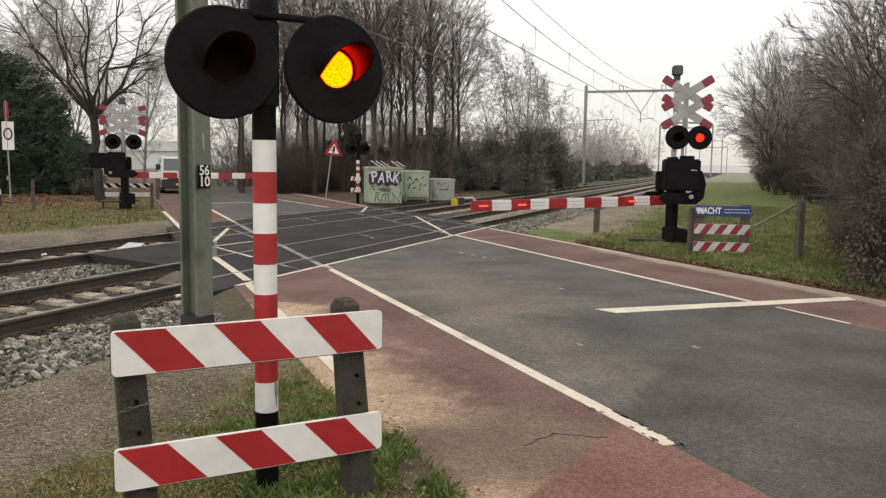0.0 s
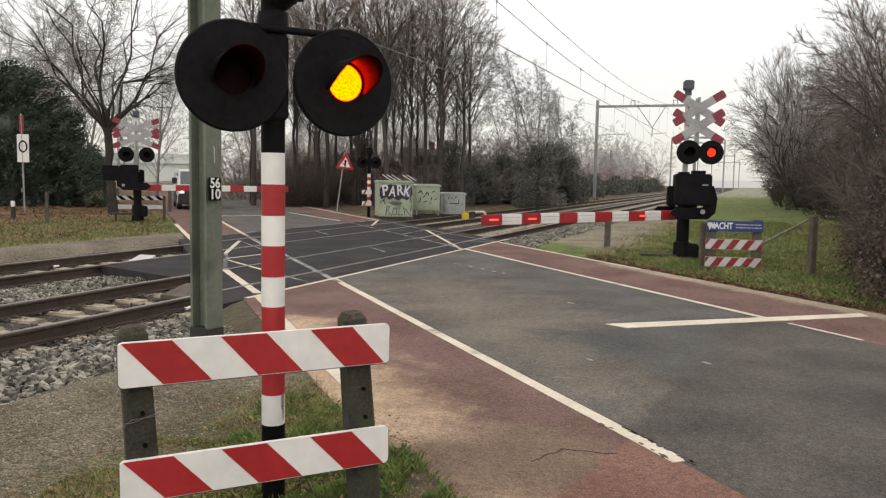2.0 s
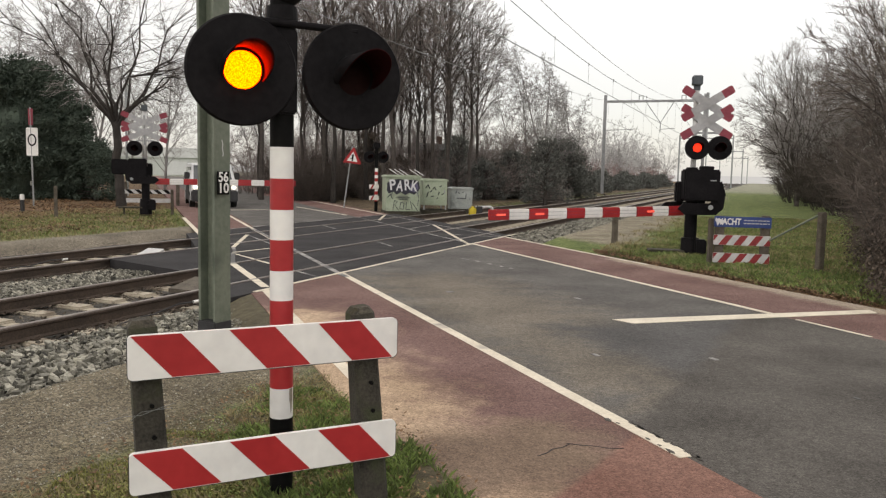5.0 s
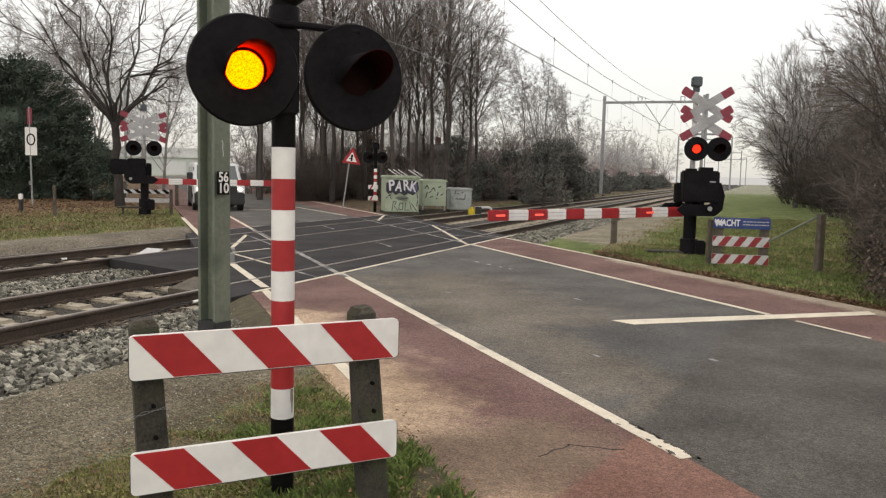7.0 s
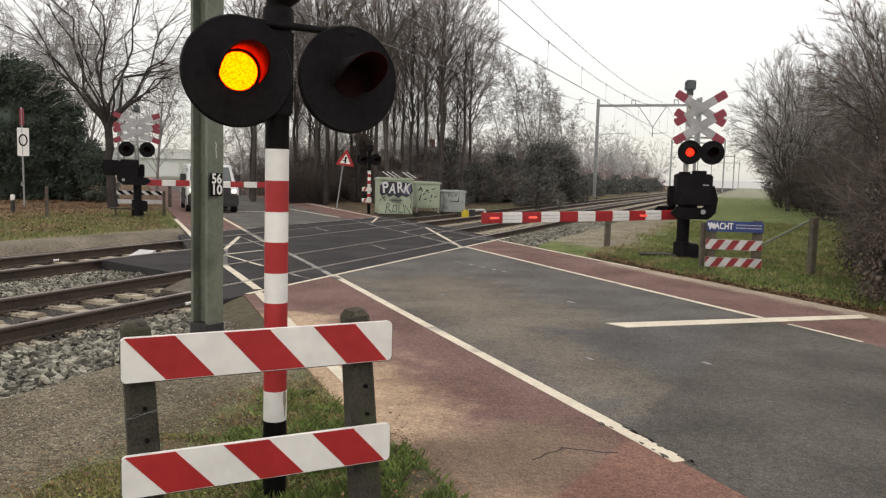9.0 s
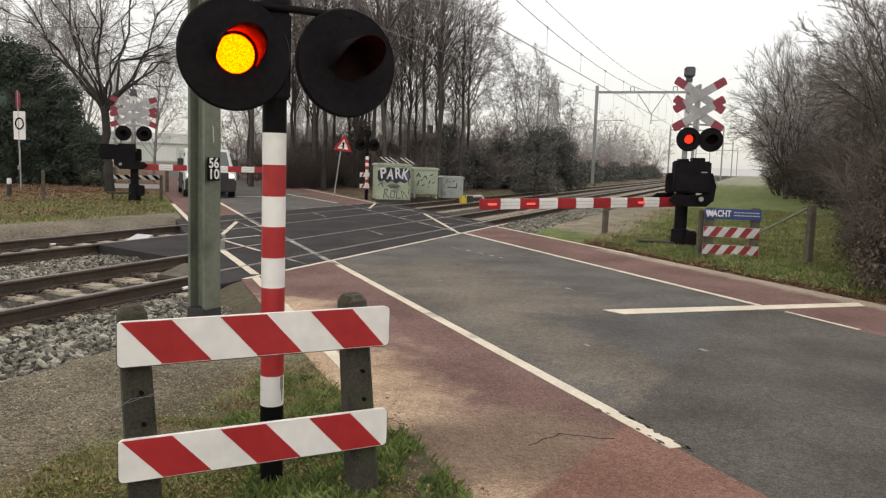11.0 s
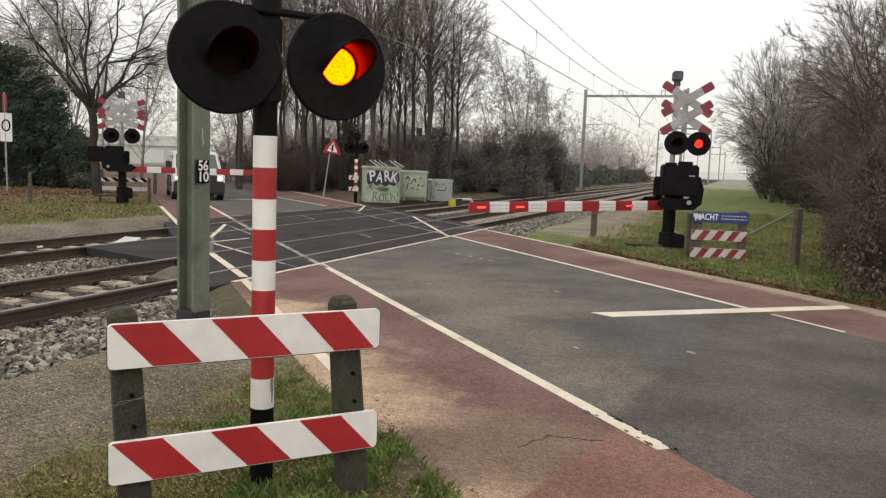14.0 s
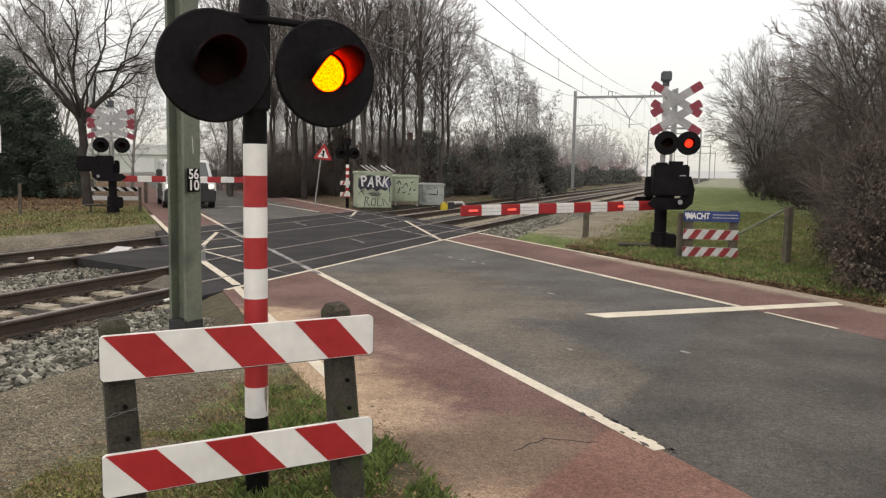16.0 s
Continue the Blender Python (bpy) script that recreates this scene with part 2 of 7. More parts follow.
BLACK_PAINT = material("black_enamel", (0.004, 0.004, 0.004), (0.008, 0.008, 0.008), rough=0.6, scale=5, fine=30, bump=0.05, spec=0.07)
BLACK_METAL = material("black_housing", (0.007, 0.0065, 0.0075), (0.014, 0.013, 0.0145), rough=0.6, scale=5, fine=30, bump=0.05, spec=0.07)
GREEN_STEEL = material("green_painted_steel", (0.105, 0.125, 0.095), (0.165, 0.185, 0.145), rough=0.55, scale=2, fine=18, bump=0.06, wear=(0.075, 0.09, 0.07), wear_at=0.64)
GALV = material("galvanised_steel", (0.24, 0.25, 0.26), (0.38, 0.39, 0.40), rough=0.5, metal=0.4, scale=3, fine=20, bump=0.05)
# steel seen far off, with mist put into its pale colour
MIST_STEEL = material("haze_pale_steel", (0.26, 0.28, 0.28), (0.36, 0.38, 0.38), rough=0.7, scale=2, fine=20, bump=0.0)
WIRE = material("copper_wire", (0.13, 0.135, 0.14), (0.20, 0.205, 0.21), rough=0.6, scale=1, fine=5, bump=0)
SAGE = material("sage_green_cabinet", (0.30, 0.36, 0.26), (0.42, 0.48, 0.37), rough=0.6, scale=2.5, fine=20, bump=0.05, wear=(0.22, 0.25, 0.18), wear_at=0.64)
GREY_CAB = material("grey_cabinet", (0.30, 0.33, 0.32), (0.42, 0.45, 0.44), rough=0.6, scale=2.5, fine=20, bump=0.05, wear=(0.22, 0.24, 0.23), wear_at=0.64)
VIOLET = material("spray_paint_violet", (0.06, 0.055, 0.11), (0.13, 0.12, 0.20), rough=0.6, bump=0)
INK = material("spray_paint_black", (0.012, 0.012, 0.02), (0.03, 0.03, 0.05), rough=0.6, bump=0)
SPRAY = material("spray_paint_white", (0.55, 0.56, 0.58), (0.70, 0.70, 0.72), rough=0.6, bump=0)
BLUE = material("blue_enamel", (0.018, 0.04, 0.16), (0.03, 0.06, 0.22), rough=0.4, scale=3, fine=14, bump=0.02)
YELLOW = material("yellow_plastic", (0.55, 0.42, 0.03), (0.70, 0.55, 0.05), rough=0.5, bump=0)
BARK = material("wet_dark_bark", (0.034, 0.028, 0.025), (0.090, 0.077, 0.069), rough=0.95, scale=3, fine=30, bump=0.4)
TWIG = material("bare_twigs", (0.150, 0.124, 0.115), (0.270, 0.232, 0.220), rough=0.95, scale=0.4, fine=3, bump=0)
BROWN_TWIG = material("brown_twigs", (0.098, 0.076, 0.065), (0.185, 0.152, 0.134), rough=0.95, scale=0.4, fine=3, bump=0)
DARK_TWIG = material("dark_brown_twigs", (0.045, 0.036, 0.030), (0.10, 0.082, 0.070), rough=0.95, scale=0.4, fine=3, bump=0)
BLACK_BARK = material("wet_black_bark", (0.020, 0.017, 0.015), (0.052, 0.045, 0.041), rough=0.95, scale=3, fine=30, bump=0.4)
# paler barks and twigs: the mist of the distance is put into their colour
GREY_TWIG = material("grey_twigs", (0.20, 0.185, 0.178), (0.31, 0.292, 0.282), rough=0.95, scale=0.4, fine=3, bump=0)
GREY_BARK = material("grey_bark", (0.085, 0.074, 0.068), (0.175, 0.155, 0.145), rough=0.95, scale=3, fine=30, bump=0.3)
PALE_BARK = material("haze_pale_bark", (0.15, 0.14, 0.135), (0.30, 0.29, 0.28), rough=0.95, scale=0.8, fine=6, bump=0)
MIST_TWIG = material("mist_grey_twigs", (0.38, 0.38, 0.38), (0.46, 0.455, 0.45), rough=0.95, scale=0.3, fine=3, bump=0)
PALE_TWIG = material("haze_pale_twigs", (0.20, 0.19, 0.19), (0.31, 0.295, 0.29), rough=0.95, scale=0.3, fine=3, bump=0)
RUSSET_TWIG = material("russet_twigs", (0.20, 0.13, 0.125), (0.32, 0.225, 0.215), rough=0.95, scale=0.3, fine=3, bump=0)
EVERGREEN = material("dark_evergreen", (0.046, 0.064, 0.050), (0.098, 0.121, 0.097), rough=0.9, scale=1.2, fine=9, bump=0, random=0.25, spec=0.1)
# evergreen greyed and lightened: mist between here and there put into its colour
MISTY_GREEN = material("haze_grey_evergreen", (0.100, 0.106, 0.098), (0.150, 0.156, 0.144), rough=0.95, scale=1, fine=6, bump=0, random=0.15, spec=0.05)
UNDERGROWTH = material("brown_undergrowth", (0.050, 0.037, 0.029), (0.115, 0.090, 0.070), rough=0.9, scale=1, fine=6, bump=0, random=0.5)
LUSH = material("lush_grass_blades", (0.075, 0.115, 0.026), (0.205, 0.275, 0.078), rough=0.65, scale=2.2, fine=9, bump=0, random=0.55)
GRASS = material("grass_blades", (0.078, 0.104, 0.026), (0.205, 0.245, 0.075), rough=0.7, scale=1.6, fine=8, bump=0, random=0.5)
SOIL = material("dark_mossy_soil", (0.035, 0.028, 0.016), (0.115, 0.098, 0.052), rough=0.95, scale=9, fine=70, bump=0.7)
MOSS = material("moss_and_short_grass", (0.110, 0.120, 0.028), (0.29, 0.285, 0.10), rough=0.8, scale=3.0, fine=14, bump=0, random=0.6)
DRY_GRASS = material("dry_grass_blades", (0.17, 0.14, 0.065), (0.34, 0.29, 0.16), rough=0.8, scale=1.6, fine=8, bump=0, random=0.4)
DEAD_LEAF = material("fallen_leaves", (0.085, 0.045, 0.022), (0.24, 0.145, 0.075), rough=0.8, scale=3, fine=20, bump=0, random=0.6)
CAR_WHITE = material("white_car_paint", (0.52, 0.53, 0.54), (0.60, 0.61, 0.62), rough=0.3, scale=1, fine=5, bump=0)
DARK_PLASTIC = material("dark_plastic", (0.018, 0.018, 0.02), (0.035, 0.035, 0.038), rough=0.6, scale=4, fine=20, bump=0)
# black hood insides tinted red, putting some lamp glow into their colour
HOOD_RED_LINING = material("red_tinted_hood_lining", (0.016, 0.0035, 0.0045), (0.026, 0.0045, 0.0055), rough=0.7, scale=6, fine=30, bump=0, spec=0.04)
TYRE = material("tyre_rubber", (0.012, 0.012, 0.012), (0.025, 0.025, 0.025), rough=0.85, scale=4, fine=30, bump=0.1)
VAN_GLASS = glass("tinted_glass", (0.05, 0.06, 0.065))
HEADLIGHT = glowing("lit_headlight", (1.0, 0.90, 0.74), 3.5)
BRICK = material("dark_brick", (0.075, 0.045, 0.035), (0.14, 0.085, 0.065), rough=0.9, scale=2, fine=12, bump=0.2)
ROOF = material("dark_roof_tiles", (0.035, 0.033, 0.033), (0.07, 0.066, 0.064), rough=0.8, scale=2, fine=12, bump=0.2)
SLATE = material("slate_grey_paint", (0.045, 0.055, 0.066), (0.085, 0.10, 0.115), rough=0.5, scale=4, fine=20, bump=0)
# warehouse cladding, paled so that distant mist sits in its colour
SHED_WALL = material("hazed_cladding", (0.52, 0.54, 0.54), (0.60, 0.62, 0.62), rough=0.7, scale=0.3, fine=3, bump=0)
SHED_GREEN = material("hazed_green_cladding", (0.42, 0.45, 0.43), (0.50, 0.53, 0.51), rough=0.7, scale=0.3, fine=3, bump=0)
LENS_ON = glowing("lit_red_lens", (1.0, 0.0150, 0.0006), 60.0, grain=150)
LENS_FAR = glowing("lit_red_lens_dim", (1.0, 0.032, 0.012), 1.7)
LENS_OFF = material("dark_red_lens", (0.010, 0.003, 0.003), (0.016, 0.005, 0.005), rough=0.7, bump=0, spec=0.1)
BOOM_LAMP = glowing("small_red_lamp", (1.0, 0.15, 0.11), 0.48)
# glow of the backdrop wall that stands in for mist
MIST_GLOW = glowing("mist", (0.61, 0.615, 0.62), 1.0)
MIST_GLOW.node_tree.nodes["Principled BSDF"].inputs["Base Color"].default_value = (0, 0, 0, 1)
MIST_GLOW.node_tree.nodes["Principled BSDF"].inputs["Specular IOR Level"].default_value = 0


# ---------- mesh helpers ----------
def solid(bm, mats, name, parent=None, label="", smooth=False):
    me = bpy.data.meshes.new(name)
    bm.to_mesh(me)
    bm.free()
    for q in (mats if isinstance(mats, (list, tuple)) else [mats]):
        me.materials.append(q)
    if smooth:
        me.shade_smooth()
    ob = new(name, me)
    if parent:
        ob.parent = parent
    if label:
        ob["label"] = label
    return ob


def part(name, bm, mat, parent, label="", smooth=False):
    return solid(bm, mat, name, parent, label, smooth)


def thing(name, place, label, category, turn=0.0, group="", kind=""):
    ob = new(name)
    ob.matrix_basis = pose(place[0], place[1], place[2] if len(place) > 2 else 0, 0, 0, turn)
    return tagged(ob, label, category, group, kind)


def box(bm, lo, hi, m=None, bevel=0.0, mat=0):
    lo, hi = Vector(lo), Vector(hi)
    made = bmesh.ops.create_cube(bm, size=1.0)["verts"]
    for v in made:
        v.co = Vector(((v.co[i] + 0.5) * (hi[i] - lo[i]) + lo[i] for i in range(3)))
    faces = {f for v in made for f in v.link_faces}
    for f in faces:
        f.material_index = mat
    if bevel:
        edges = list({e for v in made for e in v.link_edges})
        out = bmesh.ops.bevel(bm, geom=edges, offset=bevel, segments=2, affect="EDGES")
        made = list({v for f in out["faces"] for v in f.verts} | {v for v in made if v.is_valid})
        for f in out["faces"]:
            f.material_index = mat
    if m is not None:
        bmesh.ops.transform(bm, matrix=m, verts=[v for v in made if v.is_valid])
    return bm


def weld(bm):
    bmesh.ops.remove_doubles(bm, verts=bm.verts[:], dist=0.0005)
    return bm


def tube(bm, a, b, r0, r1=None, seg=16, mat=0, caps=True):
    a, b = Vector(a), Vector(b)
    r1 = r0 if r1 is None else r1
    m = Matrix.Translation((a + b) / 2) @ (b - a).to_track_quat("Z", "Y").to_matrix().to_4x4()
    made = bmesh.ops.create_cone(bm, cap_ends=caps, segments=seg, radius1=r0, radius2=r1, depth=(b - a).length, matrix=m)["verts"]
    for f in {f for v in made for f in v.link_faces}:
        f.material_index = mat
    return bm


def prism(bm, pts, z0, z1, mat=0):
    """An upright slab over a polygon given counter-clockwise or not."""
    low = [bm.verts.new((p[0], p[1], z0)) for p in pts]
    top = [bm.verts.new((p[0], p[1], z1)) for p in pts]
    fs = [bm.faces.new(top), bm.faces.new(low[::-1])]
    for i in range(len(pts)):
        j = (i + 1) % len(pts)
        fs.append(bm.faces.new((low[i], low[j], top[j], top[i])))
    for f in fs:
        f.material_index = mat
    bmesh.ops.recalc_face_normals(bm, faces=fs)
    return bm


def plate(bm, outline, depth, m, mat=0):
    """A flat plate in its own x-z plane, thick along y."""
    front = [bm.verts.new(m @ Vector((p[0], 0, p[1]))) for p in outline]
    back = [bm.verts.new(m @ Vector((p[0], depth, p[1]))) for p in outline]
    fs = [bm.faces.new(front), bm.faces.new(back[::-1])]
    for i in range(len(outline)):
        j = (i + 1) % len(outline)
        fs.append(bm.faces.new((front[i], back[i], back[j], front[j])))
    for f in fs:
        f.material_index = mat
    bmesh.ops.recalc_face_normals(bm, faces=fs)
    return bm


def lettering(name, text, size, mat, parent, m, width=None, bold=0.0, label=""):
    cu = bpy.data.curves.new(name, "FONT")
    cu.body, cu.size, cu.extrude, cu.align_x, cu.align_y, cu.offset = text, size, 0.001, "CENTER", "CENTER", bold
    tmp = new(name, cu)
    dg = bpy.context.evaluated_depsgraph_get()
    me = bpy.data.meshes.new_from_object(tmp.evaluated_get(dg))
    bpy.data.objects.remove(tmp)
    bpy.data.curves.remove(cu)
    xs = [v.co.x for v in me.vertices]
    if width and xs:
        k = width / (max(xs) - min(xs))
        me.transform(Matrix.Diagonal((k, 1, 1, 1)))
    me.materials.clear()
    me.materials.append(mat)
    me.transform(m)
    ob = new(name, me)
    ob.parent = parent
    if label:
        ob["label"] = label
    return ob


def mesh_of(name, verts, faces, mats, parent=None, index=None, label=""):
    me = bpy.data.meshes.new(name)
    me.from_pydata(verts, [], faces)
    for q in (mats if isinstance(mats, (list, tuple)) else [mats]):
        me.materials.append(q)
    if index is not None:
        me.polygons.foreach_set("material_index", index)
    ob = new(name, me)
    if parent:
        ob.parent = parent
    if label:
        ob["label"] = label
    return ob


UP = Matrix.Rotation(radians(90), 4, "X")   # turns flat lettering upright, facing -y
# ---------- ground ----------
def ramp01(x, a, b):
    t = min(1.0, max(0.0, (x - a) / (b - a)))
    return t * t * (3 - 2 * t)


def ground_z(x, y):
    p = Vector((x, y, 0))
    s, o = p.dot(RN), p.dot(TN)
    z = -0.015 + 0.035 * noise.noise((x * 0.5, y * 0.5, 0)) + 0.012 * noise.noise((x * 2.1, y * 2.1, 3))
    trench = ramp01(o, 4.9, 5.7) * (1 - ramp01(o, 13.7, 14.4))
    road = ramp01(s, 1.40, 1.55) * (1 - ramp01(s, 9.2, 9.4))
    z += 0.05 * ramp01(s, 9.3, 10.5) * (1 - trench)
    if o > 20:
        z += 0.25 * ramp01(o, 22, 40) * (0.4 + noise.noise((x * 0.08, y * 0.08, 9))) * (1 - road) * ramp01(abs(s - 5.3), 5, 12)
    return z - 0.30 * trench - 0.16 * road * (1 - trench)


def spread(lo, hi, step, far):
    out = list(np.arange(lo, hi, step))
    k = step
    while out[-1] < far:
        k *= 1.25
        out.append(out[-1] + k)
    k = step
    while out[0] > -far:
        k *= 1.25
        out.insert(0, out[0] - k)
    return out


al, of = spread(-1, 26, 0.22, 1500), spread(-3, 17, 0.2, 1500)
gv = []
for a in al:
    for o in of:
        q = on_track(a, o)
        gv.append((q.x, q.y, ground_z(q.x, q.y)))
w = len(of)
gf = [(i * w + j, i * w + j + 1, (i + 1) * w + j + 1, (i + 1) * w + j) for i in range(len(al) - 1) for j in range(w - 1)]
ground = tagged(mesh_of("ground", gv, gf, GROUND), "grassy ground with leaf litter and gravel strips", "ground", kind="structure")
ground.data.shade_smooth()

# ---------- ballast beds ----------
bv, bf = [], []
aa = spread(-6, 34, 0.5, 330)
prof = [(4.75, -0.22), (5.1, -0.15), (5.6, -0.13), (6.2, -0.16), (6.9, -0.20), (7.9, -0.21), (8.9, -0.20), (9.8, -0.15), (10.7, -0.20), (11.7, -0.21), (12.7, -0.20), (13.5, -0.16), (14.0, -0.18), (14.4, -0.25)]
for a in aa:
    for o, z in prof:
        q = on_track(a, o + 0.1 * noise.noise((a * 0.7, o, 5)), z + 0.03 * noise.noise((a * 1.3, o * 1.3, 2)))
        bv.append(tuple(q))
w = len(prof)
bf = [(i * w + j, i * w + j + 1, (i + 1) * w + j + 1, (i + 1) * w + j) for i in range(len(aa) - 1) for j in range(w - 1)]
bed = tagged(mesh_of("ballast_bed", bv, bf, BALLAST), "grey crushed stone ballast bed under two tracks", "ballast", kind="structure")
bed.data.shade_smooth()


def crossing_span(o, s0=1.45, s1=9.25):
    a0 = road_at_off(s0, o).dot(TU)
    a1 = road_at_off(s1, o).dot(TU)
    return min(a0, a1), max(a0, a1)


def stones(name, cells, per_m2, seed, size=(0.018, 0.036), mat=None, lift=0.035):
    """Loose angular stones over patches of the beds, (a0, a1, o0, o1)."""
    rng = np.random.default_rng(seed)
    base = np.array([(x, y * 0.78, z * 0.52) for z in (-1, 1) for x, y in ((-1, -1), (1, -1), (1, 1), (-1, 1))]) * 0.72
    tri = np.array([(0, 1, 5), (0, 5, 4), (1, 2, 6), (1, 6, 5), (2, 3, 7), (2, 7, 6), (3, 0, 4), (3, 4, 7), (4, 5, 6), (4, 6, 7)])
    vs, fs = [], []
    count = 0
    for a0, a1, o0, o1 in cells:
        k = int((a1 - a0) * (o1 - o0) * per_m2)
        A, O = rng.uniform(a0, a1, k), rng.uniform(o0, o1, k)
        for a, o in zip(A, O):
            lo, hi = crossing_span(o, 1.34, 9.6)
            if lo < a < hi:
                continue
            if min(abs(o - r) for r in RAILS) < 0.09:
                continue
            between = 7.2 < o < 8.56 or 11.0 < o < 12.35
            zb = np.interp(o, [q[0] for q in prof], [q[1] for q in prof]) + 0.03 * noise.noise((a * 1.3, o * 1.3, 2))
            r = rng.uniform(*size)
            if between and ((a % 0.6) < 0.27):
                continue
            v = base * (r * rng.uniform(0.75, 1.4, 3)) + rng.normal(0, r * 0.2, (8, 3))
            c, sn = np.cos(t := rng.uniform(0, 6.28)), np.sin(t)
            tilt = rng.uniform(-0.7, 0.7)
            v = np.stack([v[:, 0] * c - v[:, 1] * sn, v[:, 0] * sn + v[:, 1] * c, v[:, 2]], 1)
            v[:, 2] += v[:, 0] * tilt
            q = on_track(a, o, zb + rng.uniform(0.0, lift) - (0.03 if between else 0))
            vs.append(v + np.array(q))
            fs.append(tri + count)
            count += 8
    me = bpy.data.meshes.new(name)
    me.from_pydata(np.concatenate(vs).tolist(), [], np.concatenate(fs).tolist())
    me.materials.append(mat or STONES)
    return tagged(new(name, me), "loose grey crushed stones on the track bed", "ballast", kind="stuff")


stones("ballast_stones", [(-3.0, 10.2, 4.55, 6.7)], 560, 3, (0.018, 0.044), lift=0.05)
stones("ballast_stones", [(-2.0, 13.5, 8.75, 10.8)], 620, 4, (0.017, 0.034))
stones("brown_stones", [(-2.0, 13.5, 6.6, 8.7), (-2.0, 13.5, 10.7, 13.4)], 200, 14, (0.018, 0.036), BROWN_STONES)
stones("ballast_stones", [(18.5, 40.0, 4.6, 7.6)], 230, 5, (0.028, 0.05))

# ---------- road ----------
road = thing("road", (0, 0, 0), "worn grey asphalt road with red cycle lanes", "road", kind="structure")
NEAR_V, FAR_V = -14.0, 150.0


def strip(name, s0, s1, mat, z1=0.0, z0=-0.14, near=True, far=True, label=""):
    if near:
        bm = bmesh.new()
        prism(bm, [on_road(s0, NEAR_V), on_road(s1, NEAR_V), road_at_off(s1, NEAR_LINE), road_at_off(s0, NEAR_LINE)], z0, z1)
        part(name, bm, mat, road, label)
    if far:
        bm = bmesh.new()
        prism(bm, [road_at_off(s0, FAR_LINE), road_at_off(s1, FAR_LINE), on_road(s1, FAR_V), on_road(s0, FAR_V)], z0, z1)
        part(name, bm, mat, road, label)


strip("carriageway", EDGE_L, EDGE_R, ASPHALT)
strip("cycle_lane", LANE_L - 0.22, EDGE_L, RED_ASPHALT, label="faded red cycle lane with sandy edge")
strip("cycle_lane", EDGE_R, LANE_R + 0.1, RED_ASPHALT, label="faded red cycle lane")


def line(a, b, width, mat=LINE_WHITE, name="road_line", z=0.005):
    a, b = Vector(a), Vector(b)
    d = (b - a).normalized()
    side = Vector((-d.y, d.x, 0)) * width / 2
    bm = bmesh.new()
    prism(bm, [a - side, b - side, b + side, a + side], z - 0.004, z)
    return part(name, bm, mat, road)


line(on_road(3.08, 3.85), road_at_off(3.08, NEAR_LINE), 0.11)
line(on_road(7.42, 7.85), road_at_off(7.42, NEAR_LINE), 0.09)
line(on_road(7.42, 6.35), on_road(7.42, 7.40), 0.05)
line(on_road(LANE_L, 5.9), road_at_off(LANE_L, NEAR_LINE), 0.11)
line(on_road(9.12, 12.9), road_at_off(9.12, NEAR_LINE), 0.09)
line(road_at_off(1.45, NEAR_LINE), road_at_off(9.9, NEAR_LINE), 0.075, z=0.009)
line(road_at_off(1.45, FAR_LINE), road_at_off(9.0, FAR_LINE), 0.075, z=0.009, mat=LINE_FAINT)
line(on_road(2.95, 19.0), on_road(2.95, 46.0), 0.10)
line(on_road(1.42, 19.9), on_road(1.35, 28.0), 0.12)
line(on_road(7.30, 29.5), on_road(6.6, 36.0), 0.10)
line(on_road(8.9, 30.0), on_road(8.6, 50.0), 0.10)
line(on_road(2.9, 33.0), on_road(5.4, 33.4), 0.18)
# the broad stop line
bm = bmesh.new()
stop_a, stop_b = Vector((1.86, 9.20, 0)), Vector((5.34, 10.36, 0))
sd = (stop_b - stop_a).normalized()
sn = Vector((-sd.y, sd.x, 0))
prism(bm, [stop_a + sd * 0.12 - sn * 0.16, stop_b - sn * 0.12, stop_b + sn * 0.10 + sd * 0.1, stop_a + sn * 0.12], 0.003, 0.010)
part("stop_line", bm, LINE_WHITE, road)
# chipped end of the edge line
chip = random.Random(5)
for k in range(26):
    v_ = 3.8 + 0.85 * chip.random() ** 1.6
    c_ = on_road(3.08 + chip.choice((-0.052, 0.054, 0.058)) + chip.uniform(-0.016, 0.016), v_)
    bm = bmesh.new()
    r_ = chip.uniform(0.008, 0.028)
    prism(bm, [c_ + RU * (r_ * chip.uniform(0.8, 2.6) * math.cos(a_)) + RN * (r_ * chip.uniform(0.4, 1.0) * math.sin(a_)) for a_ in (0, 1.2, 2.3, 3.4, 4.5, 5.5)], 0.0, 0.0075)
    part("chip", bm, ASPHALT, road)
# cracks in the cycle lane
for pts in ([(2.22, 4.14), (2.3, 4.17), (2.36, 4.22), (2.44, 4.23), (2.52, 4.28)], [(2.5, 4.29), (2.58, 4.22), (2.63, 4.20), (2.72, 4.12), (2.8, 4.1)]):
    for p_, q_ in zip(pts, pts[1:]):
        line(on_road(*p_), on_road(*q_), 0.007, DARK_ASPHALT, "crack", z=0.0025)
# dabs of old paint on the carriageway
for s, v, k, wd in ((5.95, 14.3, 0.26, 0.06), (6.05, 13.9, 0.18, 0.06), (6.1, 13.5, 0.16, 0.05), (6.15, 13.1, 0.12, 0.05), (6.2, 12.8, 0.1, 0.05), (4.1, 10.4, 0.10, 0.1), (4.0, 6.35, 0.1, 0.05), (5.0, 5.9, 0.1, 0.05), (5.6, 9.4, 0.14, 0.06), (5.2, 4.5, 0.06, 0.03), (4.8, 3.6, 0.05, 0.04), (5.6, 3.2, 0.06, 0.03)):
    line(on_road(s, v), on_road(s, v + k), wd, LINE_FAINT, "paint_dab")

